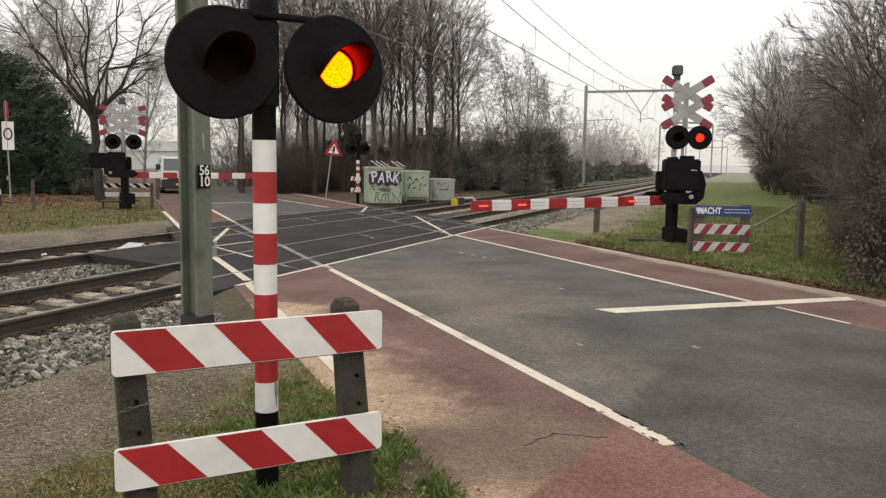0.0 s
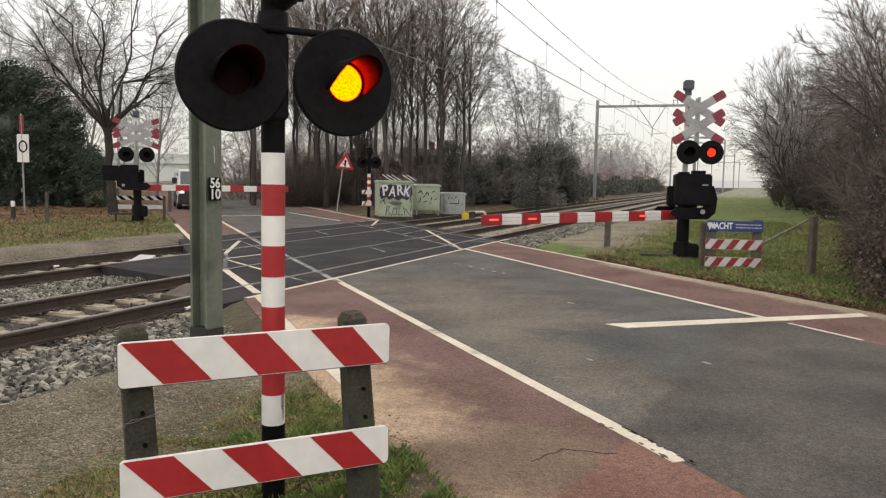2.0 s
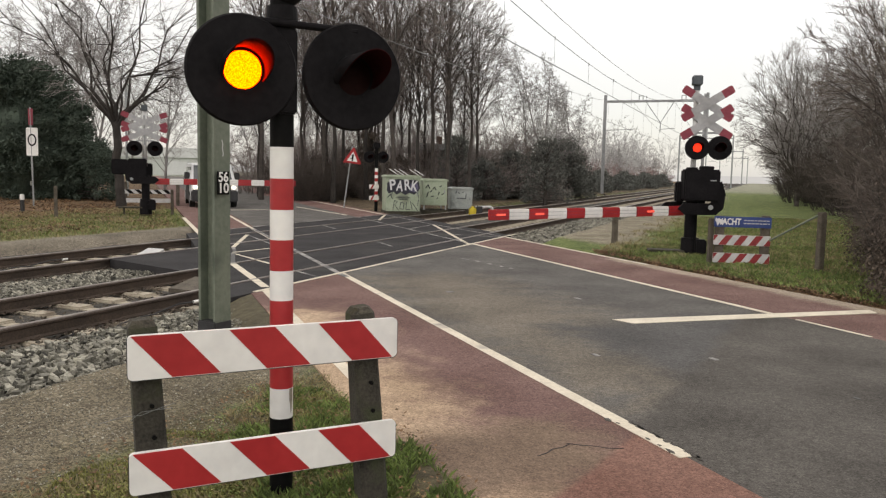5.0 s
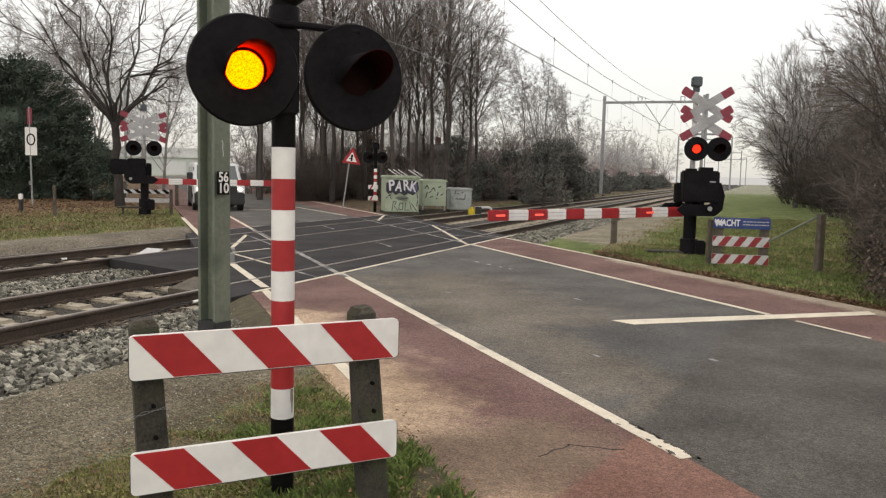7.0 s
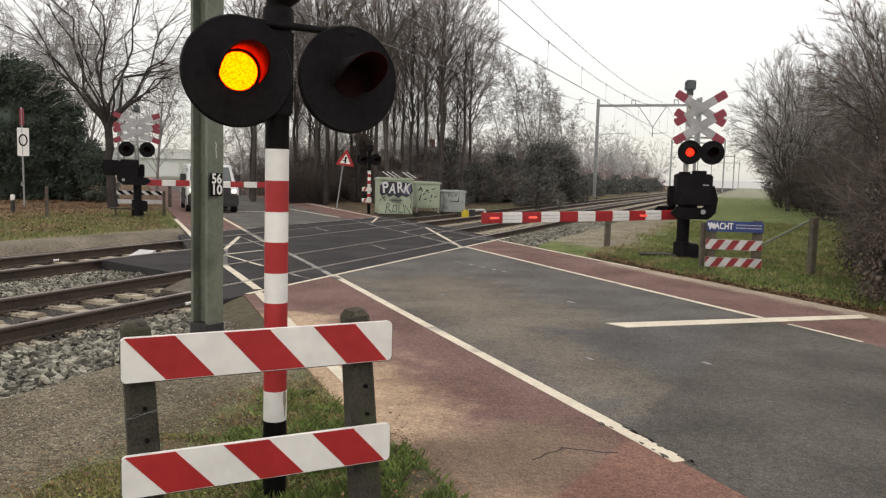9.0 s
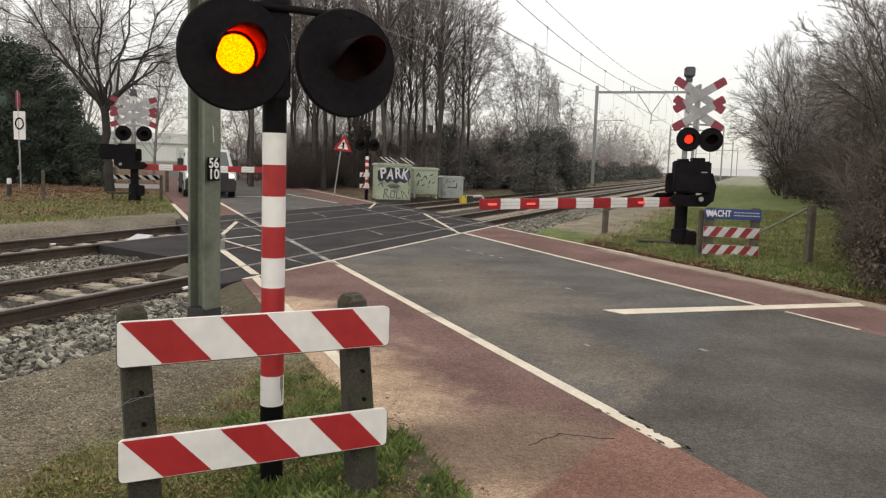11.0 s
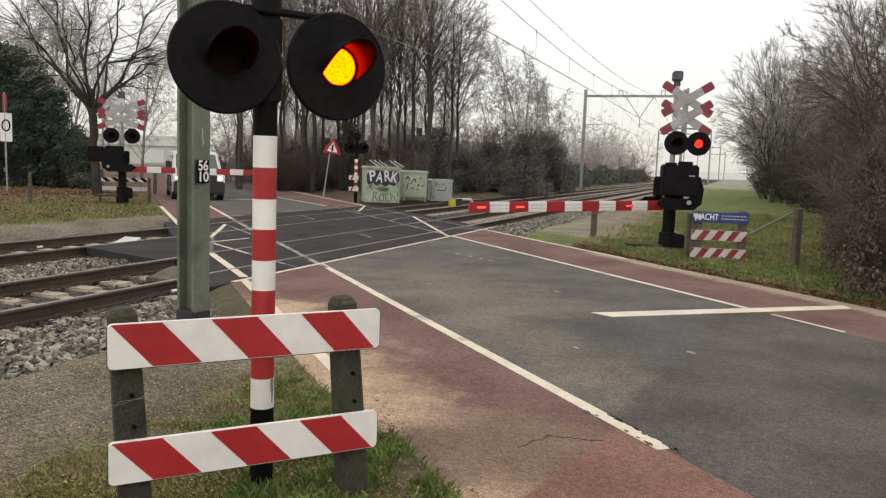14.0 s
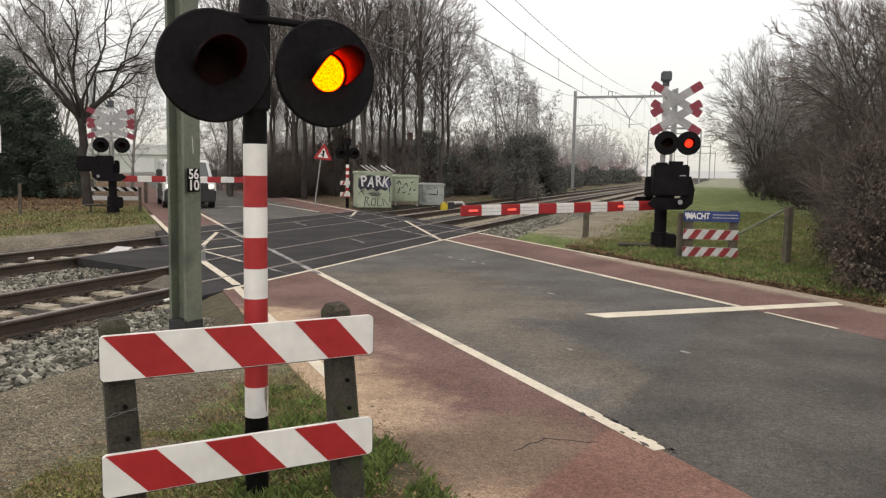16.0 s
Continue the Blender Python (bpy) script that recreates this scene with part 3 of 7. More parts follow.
# ---------- crossing deck between and beside the rails ----------
deck = thing("crossing_deck", (0, 0, 0), "dark asphalt crossing deck between the rails", "crossing", kind="structure")
GAP = 0.045
spans = [(NEAR_LINE, RAILS[0] - 0.05), (RAILS[0] + 0.05 + GAP, RAILS[1] - 0.05 - GAP), (RAILS[1] + 0.05, RAILS[2] - 0.05),
         (RAILS[2] + 0.05 + GAP, RAILS[3] - 0.05 - GAP), (RAILS[3] + 0.05, FAR_LINE)]
for o0, o1 in spans:
    bm = bmesh.new()
    ends = []
    for o, flip in ((o0, 1), (o1, -1)):
        lo, hi = crossing_span(o, 1.10, 9.55)
        if o0 == spans[2][0]:
            lo -= 0.7 if o == o0 else 2.4
        ends.append((on_track(lo, o), on_track(hi, o)))
    (a, b), (d, c) = ends
    prism(bm, [a, b, c, d], -0.2, -0.002)
    part("deck_slab", bm, DARK_ASPHALT, deck)
# yellowish cross hatching at both edges of the deck and worn lane lines over it
for a, b, wd, mt in (((1.66, 11.45), (1.52, 14.4), 0.12, LINE_WHITE), ((1.74, 16.35), (2.57, 17.1), 0.07, LINE_WHITE), ((1.71, 16.2), (2.15, 14.3), 0.06, LINE_WHITE), ((2.15, 14.3), (2.6, 12.4), 0.05, LINE_FAINT),
                     ((1.52, 14.4), (1.73, 16.3), 0.08, LINE_FAINT), ((1.85, 17.45), (2.54, 20.7), 0.09, LINE_WHITE), ((1.78, 16.5), (1.85, 17.45), 0.07, LINE_FAINT), ((2.54, 20.7), (2.75, 18.0), 0.05, LINE_FAINT), ((2.95, 22.8), (3.05, 12.3), 0.10, LINE_FAINT),
                     ((7.40, 17.6), (7.38, 28.0), 0.07, LINE_FAINT), ((7.3, 17.5), (8.84, 24.2), 0.09, LINE_WHITE), ((8.84, 24.2), (8.93, 29.9), 0.07, LINE_FAINT),
                     ((8.84, 24.2), (7.5, 22.5), 0.06, LINE_FAINT), ((8.93, 29.9), (7.7, 26.5), 0.09, LINE_WHITE), ((9.1, 19.2), (8.9, 24.0), 0.06, LINE_FAINT), ((9.1, 19.2), (7.9, 20.4), 0.05, LINE_FAINT),
                     ((5.30, 17.2), (5.28, 18.6), 0.06, LINE_FAINT), ((5.25, 22.6), (5.2, 24.2), 0.06, LINE_FAINT)):
    line(on_road(*a), on_road(*b), wd, mt, z=0.006)

# ---------- rails and sleepers ----------
def rail(o):
    r = thing("rail", on_track(0, o), "rusty steel rail with a worn shiny head", "rail", turn=math.degrees(math.atan2(TU.y, TU.x)), group="railway rails")
    for name, prof2, mat in (("rail_foot", [(-.07, -.165), (.07, -.165), (.07, -.15), (.012, -.135), (.009, -.045), (.034, -.03), (.034, -.012), (-.034, -.012), (-.034, -.03), (-.009, -.045), (-.012, -.135), (-.07, -.15)], RUST),
                             ("rail_head", [(-.034, -.012), (.034, -.012), (.034, .004), (.026, .010), (-.026, .010), (-.034, .004)], RAIL_TOP)):
        bm = bmesh.new()
        ends = []
        for a in (-60.0, 330.0):
            ends.append([bm.verts.new((a, y, z)) for y, z in prof2])
        n = len(prof2)
        for i in range(n):
            bm.faces.new((ends[0][i], ends[0][(i + 1) % n], ends[1][(i + 1) % n], ends[1][i]))
        bm.faces.new(ends[0][::-1])
        bm.faces.new(ends[1])
        bmesh.ops.recalc_face_normals(bm, faces=bm.faces[:])
        part(name, bm, mat, r)
    return r


for o in RAILS:
    rail(o)


def sleeper_mesh():
    bm = bmesh.new()
    for sgn in (-1, 1):
        box(bm, (-0.13, 0.28 * sgn if sgn > 0 else -1.28, -0.33), (0.13, 1.28 if sgn > 0 else -0.28, -0.165), bevel=0.02)
    box(bm, (-0.11, -0.32, -0.33), (0.11, 0.32, -0.20), bevel=0.015)
    return bm


def clip_mesh():
    bm = bmesh.new()
    tube(bm, (-0.05, 0, -0.155), (0.05, 0, -0.125), 0.018, seg=6)
    box(bm, (-0.04, -0.03, -0.17), (0.04, 0.03, -0.145))
    return bm


yaw_t = math.degrees(math.atan2(TU.y, TU.x))
first = thing("railway_sleeper", (0, 0, -5), "pale concrete railway sleeper half buried in ballast", "sleeper", turn=yaw_t, group="railway sleepers")
part("sleeper_block", sleeper_mesh(), SLEEPER, first)
clip = part("rail_clip", clip_mesh(), RUST, first, "rusty rail fastening")
clip.location.y = -0.8645
for y in (-0.6645, 0.6645, 0.8645):
    c2 = new("rail_clip", clip.data)
    c2.parent, c2.location.y, c2["label"] = first, y, "rusty rail fastening"
used = False
for oc, hi in ((7.88, 42), (11.68, 42)):
    a = -6.0
    while a < hi:
        lo_s, hi_s = crossing_span(oc, 1.2, 9.5)
        if not lo_s - 0.1 < a < hi_s + 0.1:
            m = pose(*on_track(a + 0.13, oc), 0, 0, yaw_t + 0.6 * math.sin(a * 7))
            if used:
                copy_thing(first, m)
            else:
                first.matrix_basis = m
                used = True
        a += 0.6
# distant sleepers as one body
bm = bmesh.new()
for oc in (7.88, 11.68):
    a = 42.2
    while a < 170:
        box(bm, (-0.13, -1.28, -0.3), (0.13, 1.28, -0.165), m=pose(*on_track(a, oc), 0, 0, yaw_t))
        a += 0.6
tagged(solid(bm, SLEEPER, "distant_sleepers"), "rows of distant concrete railway sleepers", "sleeper", kind="stuff")

# sand-coloured wedge plates at the deck's end, and the pale cable cover
def deflector(place, turn, wd, ln, h, mat):
    t = thing("deflector_plate", place, "pale sloping deflector plate between the rails", "plate", turn=turn, group="deflector plates")
    bm = bmesh.new()
    vs = [(-ln / 2, -wd / 2, 0), (ln / 2, -wd / 2, 0), (ln / 2, wd / 2, 0), (-ln / 2, wd / 2, 0)]
    lowv = [bm.verts.new((x, y, -0.18)) for x, y, _ in vs]
    tv = [bm.verts.new((x, y, h if x > 0 else -0.12)) for x, y, _ in vs]
    bm.faces.new(tv)
    bm.faces.new(lowv[::-1])
    for i in range(4):
        bm.faces.new((lowv[i], lowv[(i + 1) % 4], tv[(i + 1) % 4], tv[i]))
    part("plate", bm, mat, t)


deflector(on_track(9.75, 7.75), yaw_t, 0.75, 0.6, -0.01, WOOD_POST)
deflector(on_track(12.69, 11.4), yaw_t, 0.40, 0.42, 0.02, DULL_WHITE)
for a, o in ((8.6, 6.93), (11.3, 12.15)):
    t = thing("cable_joint", on_track(a, o, -0.1), "small pale cable joint beside the rail", "cable", turn=yaw_t, group="cable joints")
    bm = bmesh.new()
    tube(bm, (-0.06, 0, 0), (0.06, 0, 0), 0.02, seg=8)
    part("sleeve", bm, WHITE_PAINT, t)
    bm = bmesh.new()
    prev = Vector((-0.06, 0, 0))
    for k in range(1, 10):
        q = Vector((-0.06 - 0.24 * k, 0.05 * math.sin(k * 0.9), -0.012 * k + 0.02 * math.sin(k * 1.7)))
        tube(bm, prev, q, 0.010, seg=6)
        prev = q
    part("cable", bm, DARK_PLASTIC, t, "dark cable along the rail")
# ---------- barrier boards on concrete posts ----------
def stripes(parent, length, height, y, lean, count, mat, start, width, z0, name="stripe"):
    """Slanted bars clipped to the board, a hair in front of it."""
    for k in range(count):
        x = start + k * 2 * width
        poly = [(x, height), (x + width, height), (x + width + lean, 0), (x + lean, 0)]

        def clip(pts, f, lim, keep):
            out = []
            for i, q in enumerate(pts):
                r = pts[(i + 1) % len(pts)]
                a, b = keep(f(q)), keep(f(r))
                if a:
                    out.append(q)
                if a != b:
                    t = (lim - f(q)) / (f(r) - f(q))
                    out.append((q[0] + (r[0] - q[0]) * t, q[1] + (r[1] - q[1]) * t))
            return out
        e = 0.003
        poly = clip(poly, lambda q: q[0], -length / 2 + e, lambda v: v >= -length / 2 + e)
        poly = clip(poly, lambda q: q[0], length / 2 - e, lambda v: v <= length / 2 - e)
        if len(poly) < 3:
            continue
        poly = [(px, min(max(pz, e), height - e) + z0) for px, pz in poly]
        bm = bmesh.new()
        plate(bm, poly, 0.002, Matrix.Translation((0, y - 0.002, 0)))
        part(name, bm, mat, parent)


def rounded(length, height, r, z0=0.0):
    pts = []
    for cx, cz, a0 in ((length / 2 - r, height - r, 0), (-length / 2 + r, height - r, 90), (-length / 2 + r, r, 180), (length / 2 - r, r, 270)):
        for k in range(5):
            a = radians(a0 + 22.5 * k)
            pts.append((cx + r * math.cos(a), cz + r * math.sin(a) + z0))
    return pts


BL, BR = Vector((-1.342, 3.25, 0)), Vector((-0.286, 3.82, 0))
bmid, byaw = (BL + BR) / 2 - (BR - BL).normalized() * 0.010, math.degrees(math.atan2(BR.y - BL.y, BR.x - BL.x))
fence = thing("barrier_fence", bmid, "low fence of two red and white boards on mossy concrete posts", "fence", turn=byaw)
for z0, h, roll in ((0.785, 0.192, 0.0), (0.287, 0.184, 0.4)):
    bm = bmesh.new()
    plate(bm, rounded(1.225, h, 0.022, z0), 0.022, Matrix.Identity(4))
    bo = part("board", bm, WHITE_PAINT, fence, "red and white striped reflective board")
    bm = bmesh.new()
    plate(bm, rounded(1.231, h + 0.003, 0.025, z0 - 0.0045), 0.016, Matrix.Translation((0.001, 0.004, 0)))
    part("edge", bm, DARK_PLASTIC, bo, "dark board edge")
    stripes(bo, 1.225, h, 0.0, 0.166, 3, RED_PAINT, -0.600, 0.204, z0)
for x, lean in ((-0.487, 3.2), (0.535, 4.4)):
    bm = bmesh.new()
    # tapered square post with chamfered cap
    wd = 0.063
    rings = []
    for z, k, c in ((-0.25, 1.10, 0.2), (0.3, 1.05, 0.2), (0.97, 0.94, 0.2), (1.0, 0.92, 0.25), (1.03, 0.62, 0.3)):
        r = wd * k
        ring = []
        for sx, sy in ((1, 1), (-1, 1), (-1, -1), (1, -1)):
            for d in ((1 - c, 1), (1, 1 - c)) if sx * sy < 0 else ((1, 1 - c), (1 - c, 1)):
                jig = 1 + 0.03 * noise.noise((sx * 3 + z * 5, sy * 2, x * 9))
                ring.append(bm.verts.new((sx * r * d[0] * jig, sy * r * d[1] * jig, z)))
        rings.append(ring)
    for r0, r1 in zip(rings, rings[1:]):
        for i in range(8):
            bm.faces.new((r0[i], r0[(i + 1) % 8], r1[(i + 1) % 8], r1[i]))
    bm.faces.new(rings[-1])
    bmesh.ops.recalc_face_normals(bm, faces=bm.faces[:])
    for f in bm.faces:
        f.material_index = 1 if f.calc_center_median().z > 1.0 else 0
    bmesh.ops.transform(bm, matrix=Matrix.Translation((x, 0.105, 0)) @ Matrix.Rotation(radians(-lean), 4, "Y"), verts=bm.verts[:])
    post = part("post", bm, [CONCRETE, CONCRETE_CAP], fence, "mossy concrete post with a chamfered top")
    # bolt holes drawn as black studs, the dark inside put into their colour
    for z in (0.52, 0.66):
        bm = bmesh.new()
        tube(bm, (0.01, -0.078, z), (0.01, -0.05, z), 0.010, seg=8)
        bmesh.ops.transform(bm, matrix=Matrix.Translation((x, 0.105, 0)) @ Matrix.Rotation(radians(-lean), 4, "Y"), verts=bm.verts[:])
        part("bolt_hole", bm, BLACK_PAINT, post)

bm = bmesh.new()
for run_ in ([(-0.42, 0.028, 0.665), (-0.50, 0.026, 0.645), (-0.56, 0.03, 0.625), (-0.63, 0.05, 0.622), (-0.72, 0.06, 0.600)], [(-0.43, 0.028, 0.645), (-0.56, 0.028, 0.64), (-0.60, 0.05, 0.60)]):
    for p_, q_ in zip(run_, run_[1:]):
        tube(bm, p_, q_, 0.0012, seg=5)
part("binding_wire", bm, WIRE, fence, "thin loose binding wire")
bm = bmesh.new()
for run_, r_ in (([(-0.47, 0.026, 0.425), (-0.53, 0.02, 0.40), (-0.575, 0.03, 0.385), (-0.60, 0.05, 0.35)], 0.005), ([(-0.56, 0.04, 0.40), (-0.555, 0.03, 0.43)], 0.003), ([(-0.55, 0.03, 0.27), (-0.68, -0.02, 0.20), (-0.82, -0.06, 0.12), (-0.95, -0.10, 0.02)], 0.0022)):
    for p_, q_ in zip(run_, run_[1:]):
        tube(bm, p_, q_, r_, seg=5)
part("dry_stalk", bm, BARK, fence, "dry plant stalk caught on the post")

# ---------- flashing light signals ----------
LAMPS = []


def lamp_head(parent, x, z, y, radius, lit, glow=None, live=True, turn=0.0):
    """A round black background board with a hooded lens in its middle; the lens turns in its housing."""
    bm = bmesh.new()
    seg = 40
    hole = 0.100
    rr = [(hole, 0.0), (radius * 0.97, 0.0), (radius, 0.012), (radius, 0.03), (hole, 0.03)]
    rings = [[bm.verts.new((r * math.cos(2 * math.pi * i / seg) + x, y + d, z + r * math.sin(2 * math.pi * i / seg))) for i in range(seg)] for r, d in rr]
    for k in range(len(rings)):
        r0, r1 = rings[k], rings[(k + 1) % len(rings)]
        for i in range(seg):
            bm.faces.new((r0[i], r0[(i + 1) % seg], r1[(i + 1) % seg], r1[i]))
    bmesh.ops.recalc_face_normals(bm, faces=bm.faces[:])
    head = part("background_board", bm, BLACK_METAL, parent, "round black background board", smooth=False)
    # rear housing cup
    bm = bmesh.new()
    tube(bm, (x, y + 0.031, z), (x, y + 0.13, z), hole + 0.01, hole * 0.75, seg=28, caps=True)
    part("lamp_housing", bm, BLACK_METAL, head)
    # hood: open below; its lining is tinted red for the lamp's glow
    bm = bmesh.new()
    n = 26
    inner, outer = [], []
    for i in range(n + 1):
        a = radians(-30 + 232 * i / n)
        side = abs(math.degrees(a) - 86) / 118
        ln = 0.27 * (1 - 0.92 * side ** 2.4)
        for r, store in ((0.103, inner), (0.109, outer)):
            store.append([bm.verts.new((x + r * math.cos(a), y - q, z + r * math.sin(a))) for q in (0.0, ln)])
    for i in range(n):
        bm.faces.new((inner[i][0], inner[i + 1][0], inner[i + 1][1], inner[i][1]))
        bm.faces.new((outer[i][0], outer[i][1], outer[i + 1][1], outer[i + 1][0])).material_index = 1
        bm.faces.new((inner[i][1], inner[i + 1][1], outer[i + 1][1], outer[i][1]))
    part("hood", bm, [HOOD_RED_LINING, BLACK_METAL], head, smooth=True)
    # ring added round the lens to block light leaking from its hidden glowing face
    bm = bmesh.new()
    ring_r = [(0.0905, 0.001), (0.1015, 0.001), (0.1015, 0.0035), (0.0905, 0.0035)]
    rings = [[bm.verts.new((r * math.cos(2 * math.pi * i / 36) + x, y + d, z + r * math.sin(2 * math.pi * i / 36))) for i in range(36)] for r, d in ring_r]
    for k in range(4):
        for i in range(36):
            bm.faces.new((rings[k][i], rings[k][(i + 1) % 36], rings[(k + 1) % 4][(i + 1) % 36], rings[(k + 1) % 4][i]))
    bmesh.ops.recalc_face_normals(bm, faces=bm.faces[:])
    part("baffle_ring", bm, BLACK_METAL, head)
    # lens disc: glowing face and dark face
    bm = bmesh.new()
    seg = 32
    rows_ = [(0.0, -0.022), (0.05, -0.018), (0.085, -0.010), (0.1115, 0.0)]
    for sgn, mi in ((1, 0), (-1, 1)):
        prev = None
        for r, d in rows_:
            r *= 0.80 if sgn > 0 else 0.892
            ring = [bm.verts.new((r * math.cos(2 * math.pi * i / seg), d * sgn - 0.001 * sgn, r * math.sin(2 * math.pi * i / seg))) for i in range(seg)] if r else [bm.verts.new((0, d * sgn, 0))]
            if prev:
                for i in range(seg):
                    j = (i + 1) % seg
                    fc = bm.faces.new((prev[0], ring[i], ring[j])) if len(prev) == 1 else bm.faces.new((prev[i], ring[i], ring[j], prev[j]))
                    fc.material_index = mi
            prev = ring
    bmesh.ops.recalc_face_normals(bm, faces=bm.faces[:])
    if live:
        lens = part("lens", bm, [glow or LENS_ON, LENS_OFF], head, "round red signal lens")
        lens.location = (x, y + 0.006, z)
        LAMPS.append((lens, lit))
    else:
        lens = part("lens", bm, [LENS_OFF, LENS_OFF], head, "round dark signal lens")
        lens.location = (x, y + 0.006, z)
    head.matrix_basis = Matrix.Translation((x, y, z)) @ Matrix.Rotation(radians(turn), 4, "Z") @ Matrix.Translation((-x, -y, -z))
    return head


def banded_pole(parent, r, bands, seg=24, z0=0.0, name="pole"):
    """bands: (height, material); the pole is one body with painted rings."""
    mats, bm, z = [], bmesh.new(), z0
    for h, mt in bands:
        if mt not in mats:
            mats.append(mt)
        tube(bm, (0, 0, z), (0, 0, z + h), r, seg=seg, mat=mats.index(mt), caps=False)
        z += h
    weld(bm)
    return part(name, bm, mats, parent, "pole painted in bands", smooth=True), z


# the signal beside the fence
sig = thing("crossing_signal", (-0.885, 3.985, 0), "level crossing light signal on a red and white banded pole", "signal", turn=26.5)
W, R, K = WHITE_PAINT, RED_PAINT, BLACK_PAINT
pole, top = banded_pole(sig, 0.0585, [(0.62, K), (0.155, W), (0.15, R), (0.15, W), (0.15, R), (0.15, W), (0.155, R), (0.15, W), (0.155, R), (0.155, W), (0.75, K)], z0=-0.2)
# a drip stain on the lowest white band
bm = bmesh.new()
drip = random.Random(8)
prev = None
for k in range(9):
    a_ = radians(-62 + 3.2 * k)
    top_, low_ = 0.573, 0.573 - 0.15 * (0.35 + 0.65 * math.exp(-((k - 4) / 2.4) ** 2)) * drip.uniform(0.85, 1.0)
    col = [bm.verts.new((0.0593 * math.cos(a_), 0.0593 * math.sin(a_), z_)) for z_ in (low_, top_)]
    if prev:
        bm.faces.new((prev[0], col[0], col[1], prev[1]))
    prev = col
part("drip_stain", bm, STAIN, sig, "dark drip stain")
bm = bmesh.new()
tube(bm, (0, 0, 2.36), (0, 0, 2.40), 0.066, seg=24)
tube(bm, (0, 0, 2.40), (0, 0, 2.47), 0.078, 0.072, seg=24)
tube(bm, (0, 0, 2.47), (0, 0, 2.50), 0.045, seg=16)
tube(bm, (0.0, 0.0, 2.50), (0.02, -0.02, 2.56), 0.06, 0.10, seg=24)
tube(bm, (0.02, -0.02, 2.56), (0.04, -0.03, 2.66), 0.13, 0.11, seg=24)
part("bell_housing", bm, BLACK_METAL, sig, "black warning bell housing")
bm = bmesh.new()
tube(bm, (-0.26, -0.07, 2.385), (0.36, -0.07, 2.375), 0.019, seg=10)
box(bm, (-0.06, -0.075, 1.95), (0.06, 0.0, 2.36), bevel=0.01)
part("crossbar", bm, BLACK_METAL, sig)
lamp_head(sig, -0.210, 2.145, -0.095, 0.263, "left")
lamp_head(sig, 0.345, 2.148, -0.085, 0.267, "right", turn=5.4)


# ---------- crossing masts with crosses, lights and booms ----------
def cross_arms(parent, zc, x0, y, half=(0.50, 0.315), wd=0.17):
    for sgn in (1, -1):
        ln = math.hypot(*half)
        ang = math.degrees(math.atan2(half[1] * sgn, half[0]))
        m = pose(x0, y - (0.012 if sgn > 0 else 0), zc, 0, -ang, 0)
        bm = bmesh.new()
        plate(bm, [(-ln + 0.24, -wd / 2), (ln - 0.24, -wd / 2), (ln - 0.24, wd / 2), (-ln + 0.24, wd / 2)], 0.010, m)
        arm = part("cross_arm", bm, CROSS_WHITE, parent, "white cross arm with red ends")
        for e in (-1, 1):
            a, b = (ln - 0.24) * e, ln * e
            bm = bmesh.new()
            plate(bm, [(a, -wd / 2), (b - 0.02 * e, -wd / 2), (b, -wd / 2 + 0.03), (b, wd / 2 - 0.03), (b - 0.02 * e, wd / 2), (a, wd / 2)], 0.010, m)
            part("red_end", bm, DULL_RED, arm)


def boom(parent, z, y, length, x_root, direction, stripe=0.40, lamps=(), swing=0.0, droop=0.0):
    prof_h, dpt = 0.20, 0.06
    k = 0
    while k * stripe < length:
        a, b = x_root + direction * k * stripe, x_root + direction * min((k + 1) * stripe, length)
        bm = bmesh.new()
        h = prof_h * (1 - 0.02 * k / 11)
        box(bm, (min(a, b), y - dpt / 2, z - h / 2), (max(a, b), y + dpt / 2, z + h / 2), bevel=0.012)
        seg = part("boom_section", bm, RED_PAINT if k % 2 == 0 else WHITE_PAINT, parent)
        seg.rotation_euler = (0, droop, swing)
        # grooves drawn as raised strips, their shade put into a duller paint
        bm = bmesh.new()
        for zz in (-0.03, 0.035):
            box(bm, (min(a, b), y - dpt / 2 - 0.004, z + zz - 0.005), (max(a, b), y - dpt / 2 + 0.002, z + zz + 0.005))
        part("groove_strip", bm, DULL_RED if k % 2 == 0 else DULL_WHITE, seg)
        k += 1
    for lx in lamps:
        bm = bmesh.new()
        xx = x_root + direction * lx
        box(bm, (xx - 0.10, y - dpt / 2 - 0.03, z - 0.020), (xx + 0.10, y - dpt / 2 - 0.003, z + 0.020), bevel=0.010)
        part("boom_lamp", bm, BOOM_LAMP, parent, "small glowing red boom lamp").rotation_euler = (0, droop, swing)


def flip_box(bm, f, lo, hi, bevel):
    xs = sorted((lo[0] * f, hi[0] * f))
    return box(bm, (xs[0], lo[1], lo[2]), (xs[1], hi[1], hi[2]), bevel=bevel)


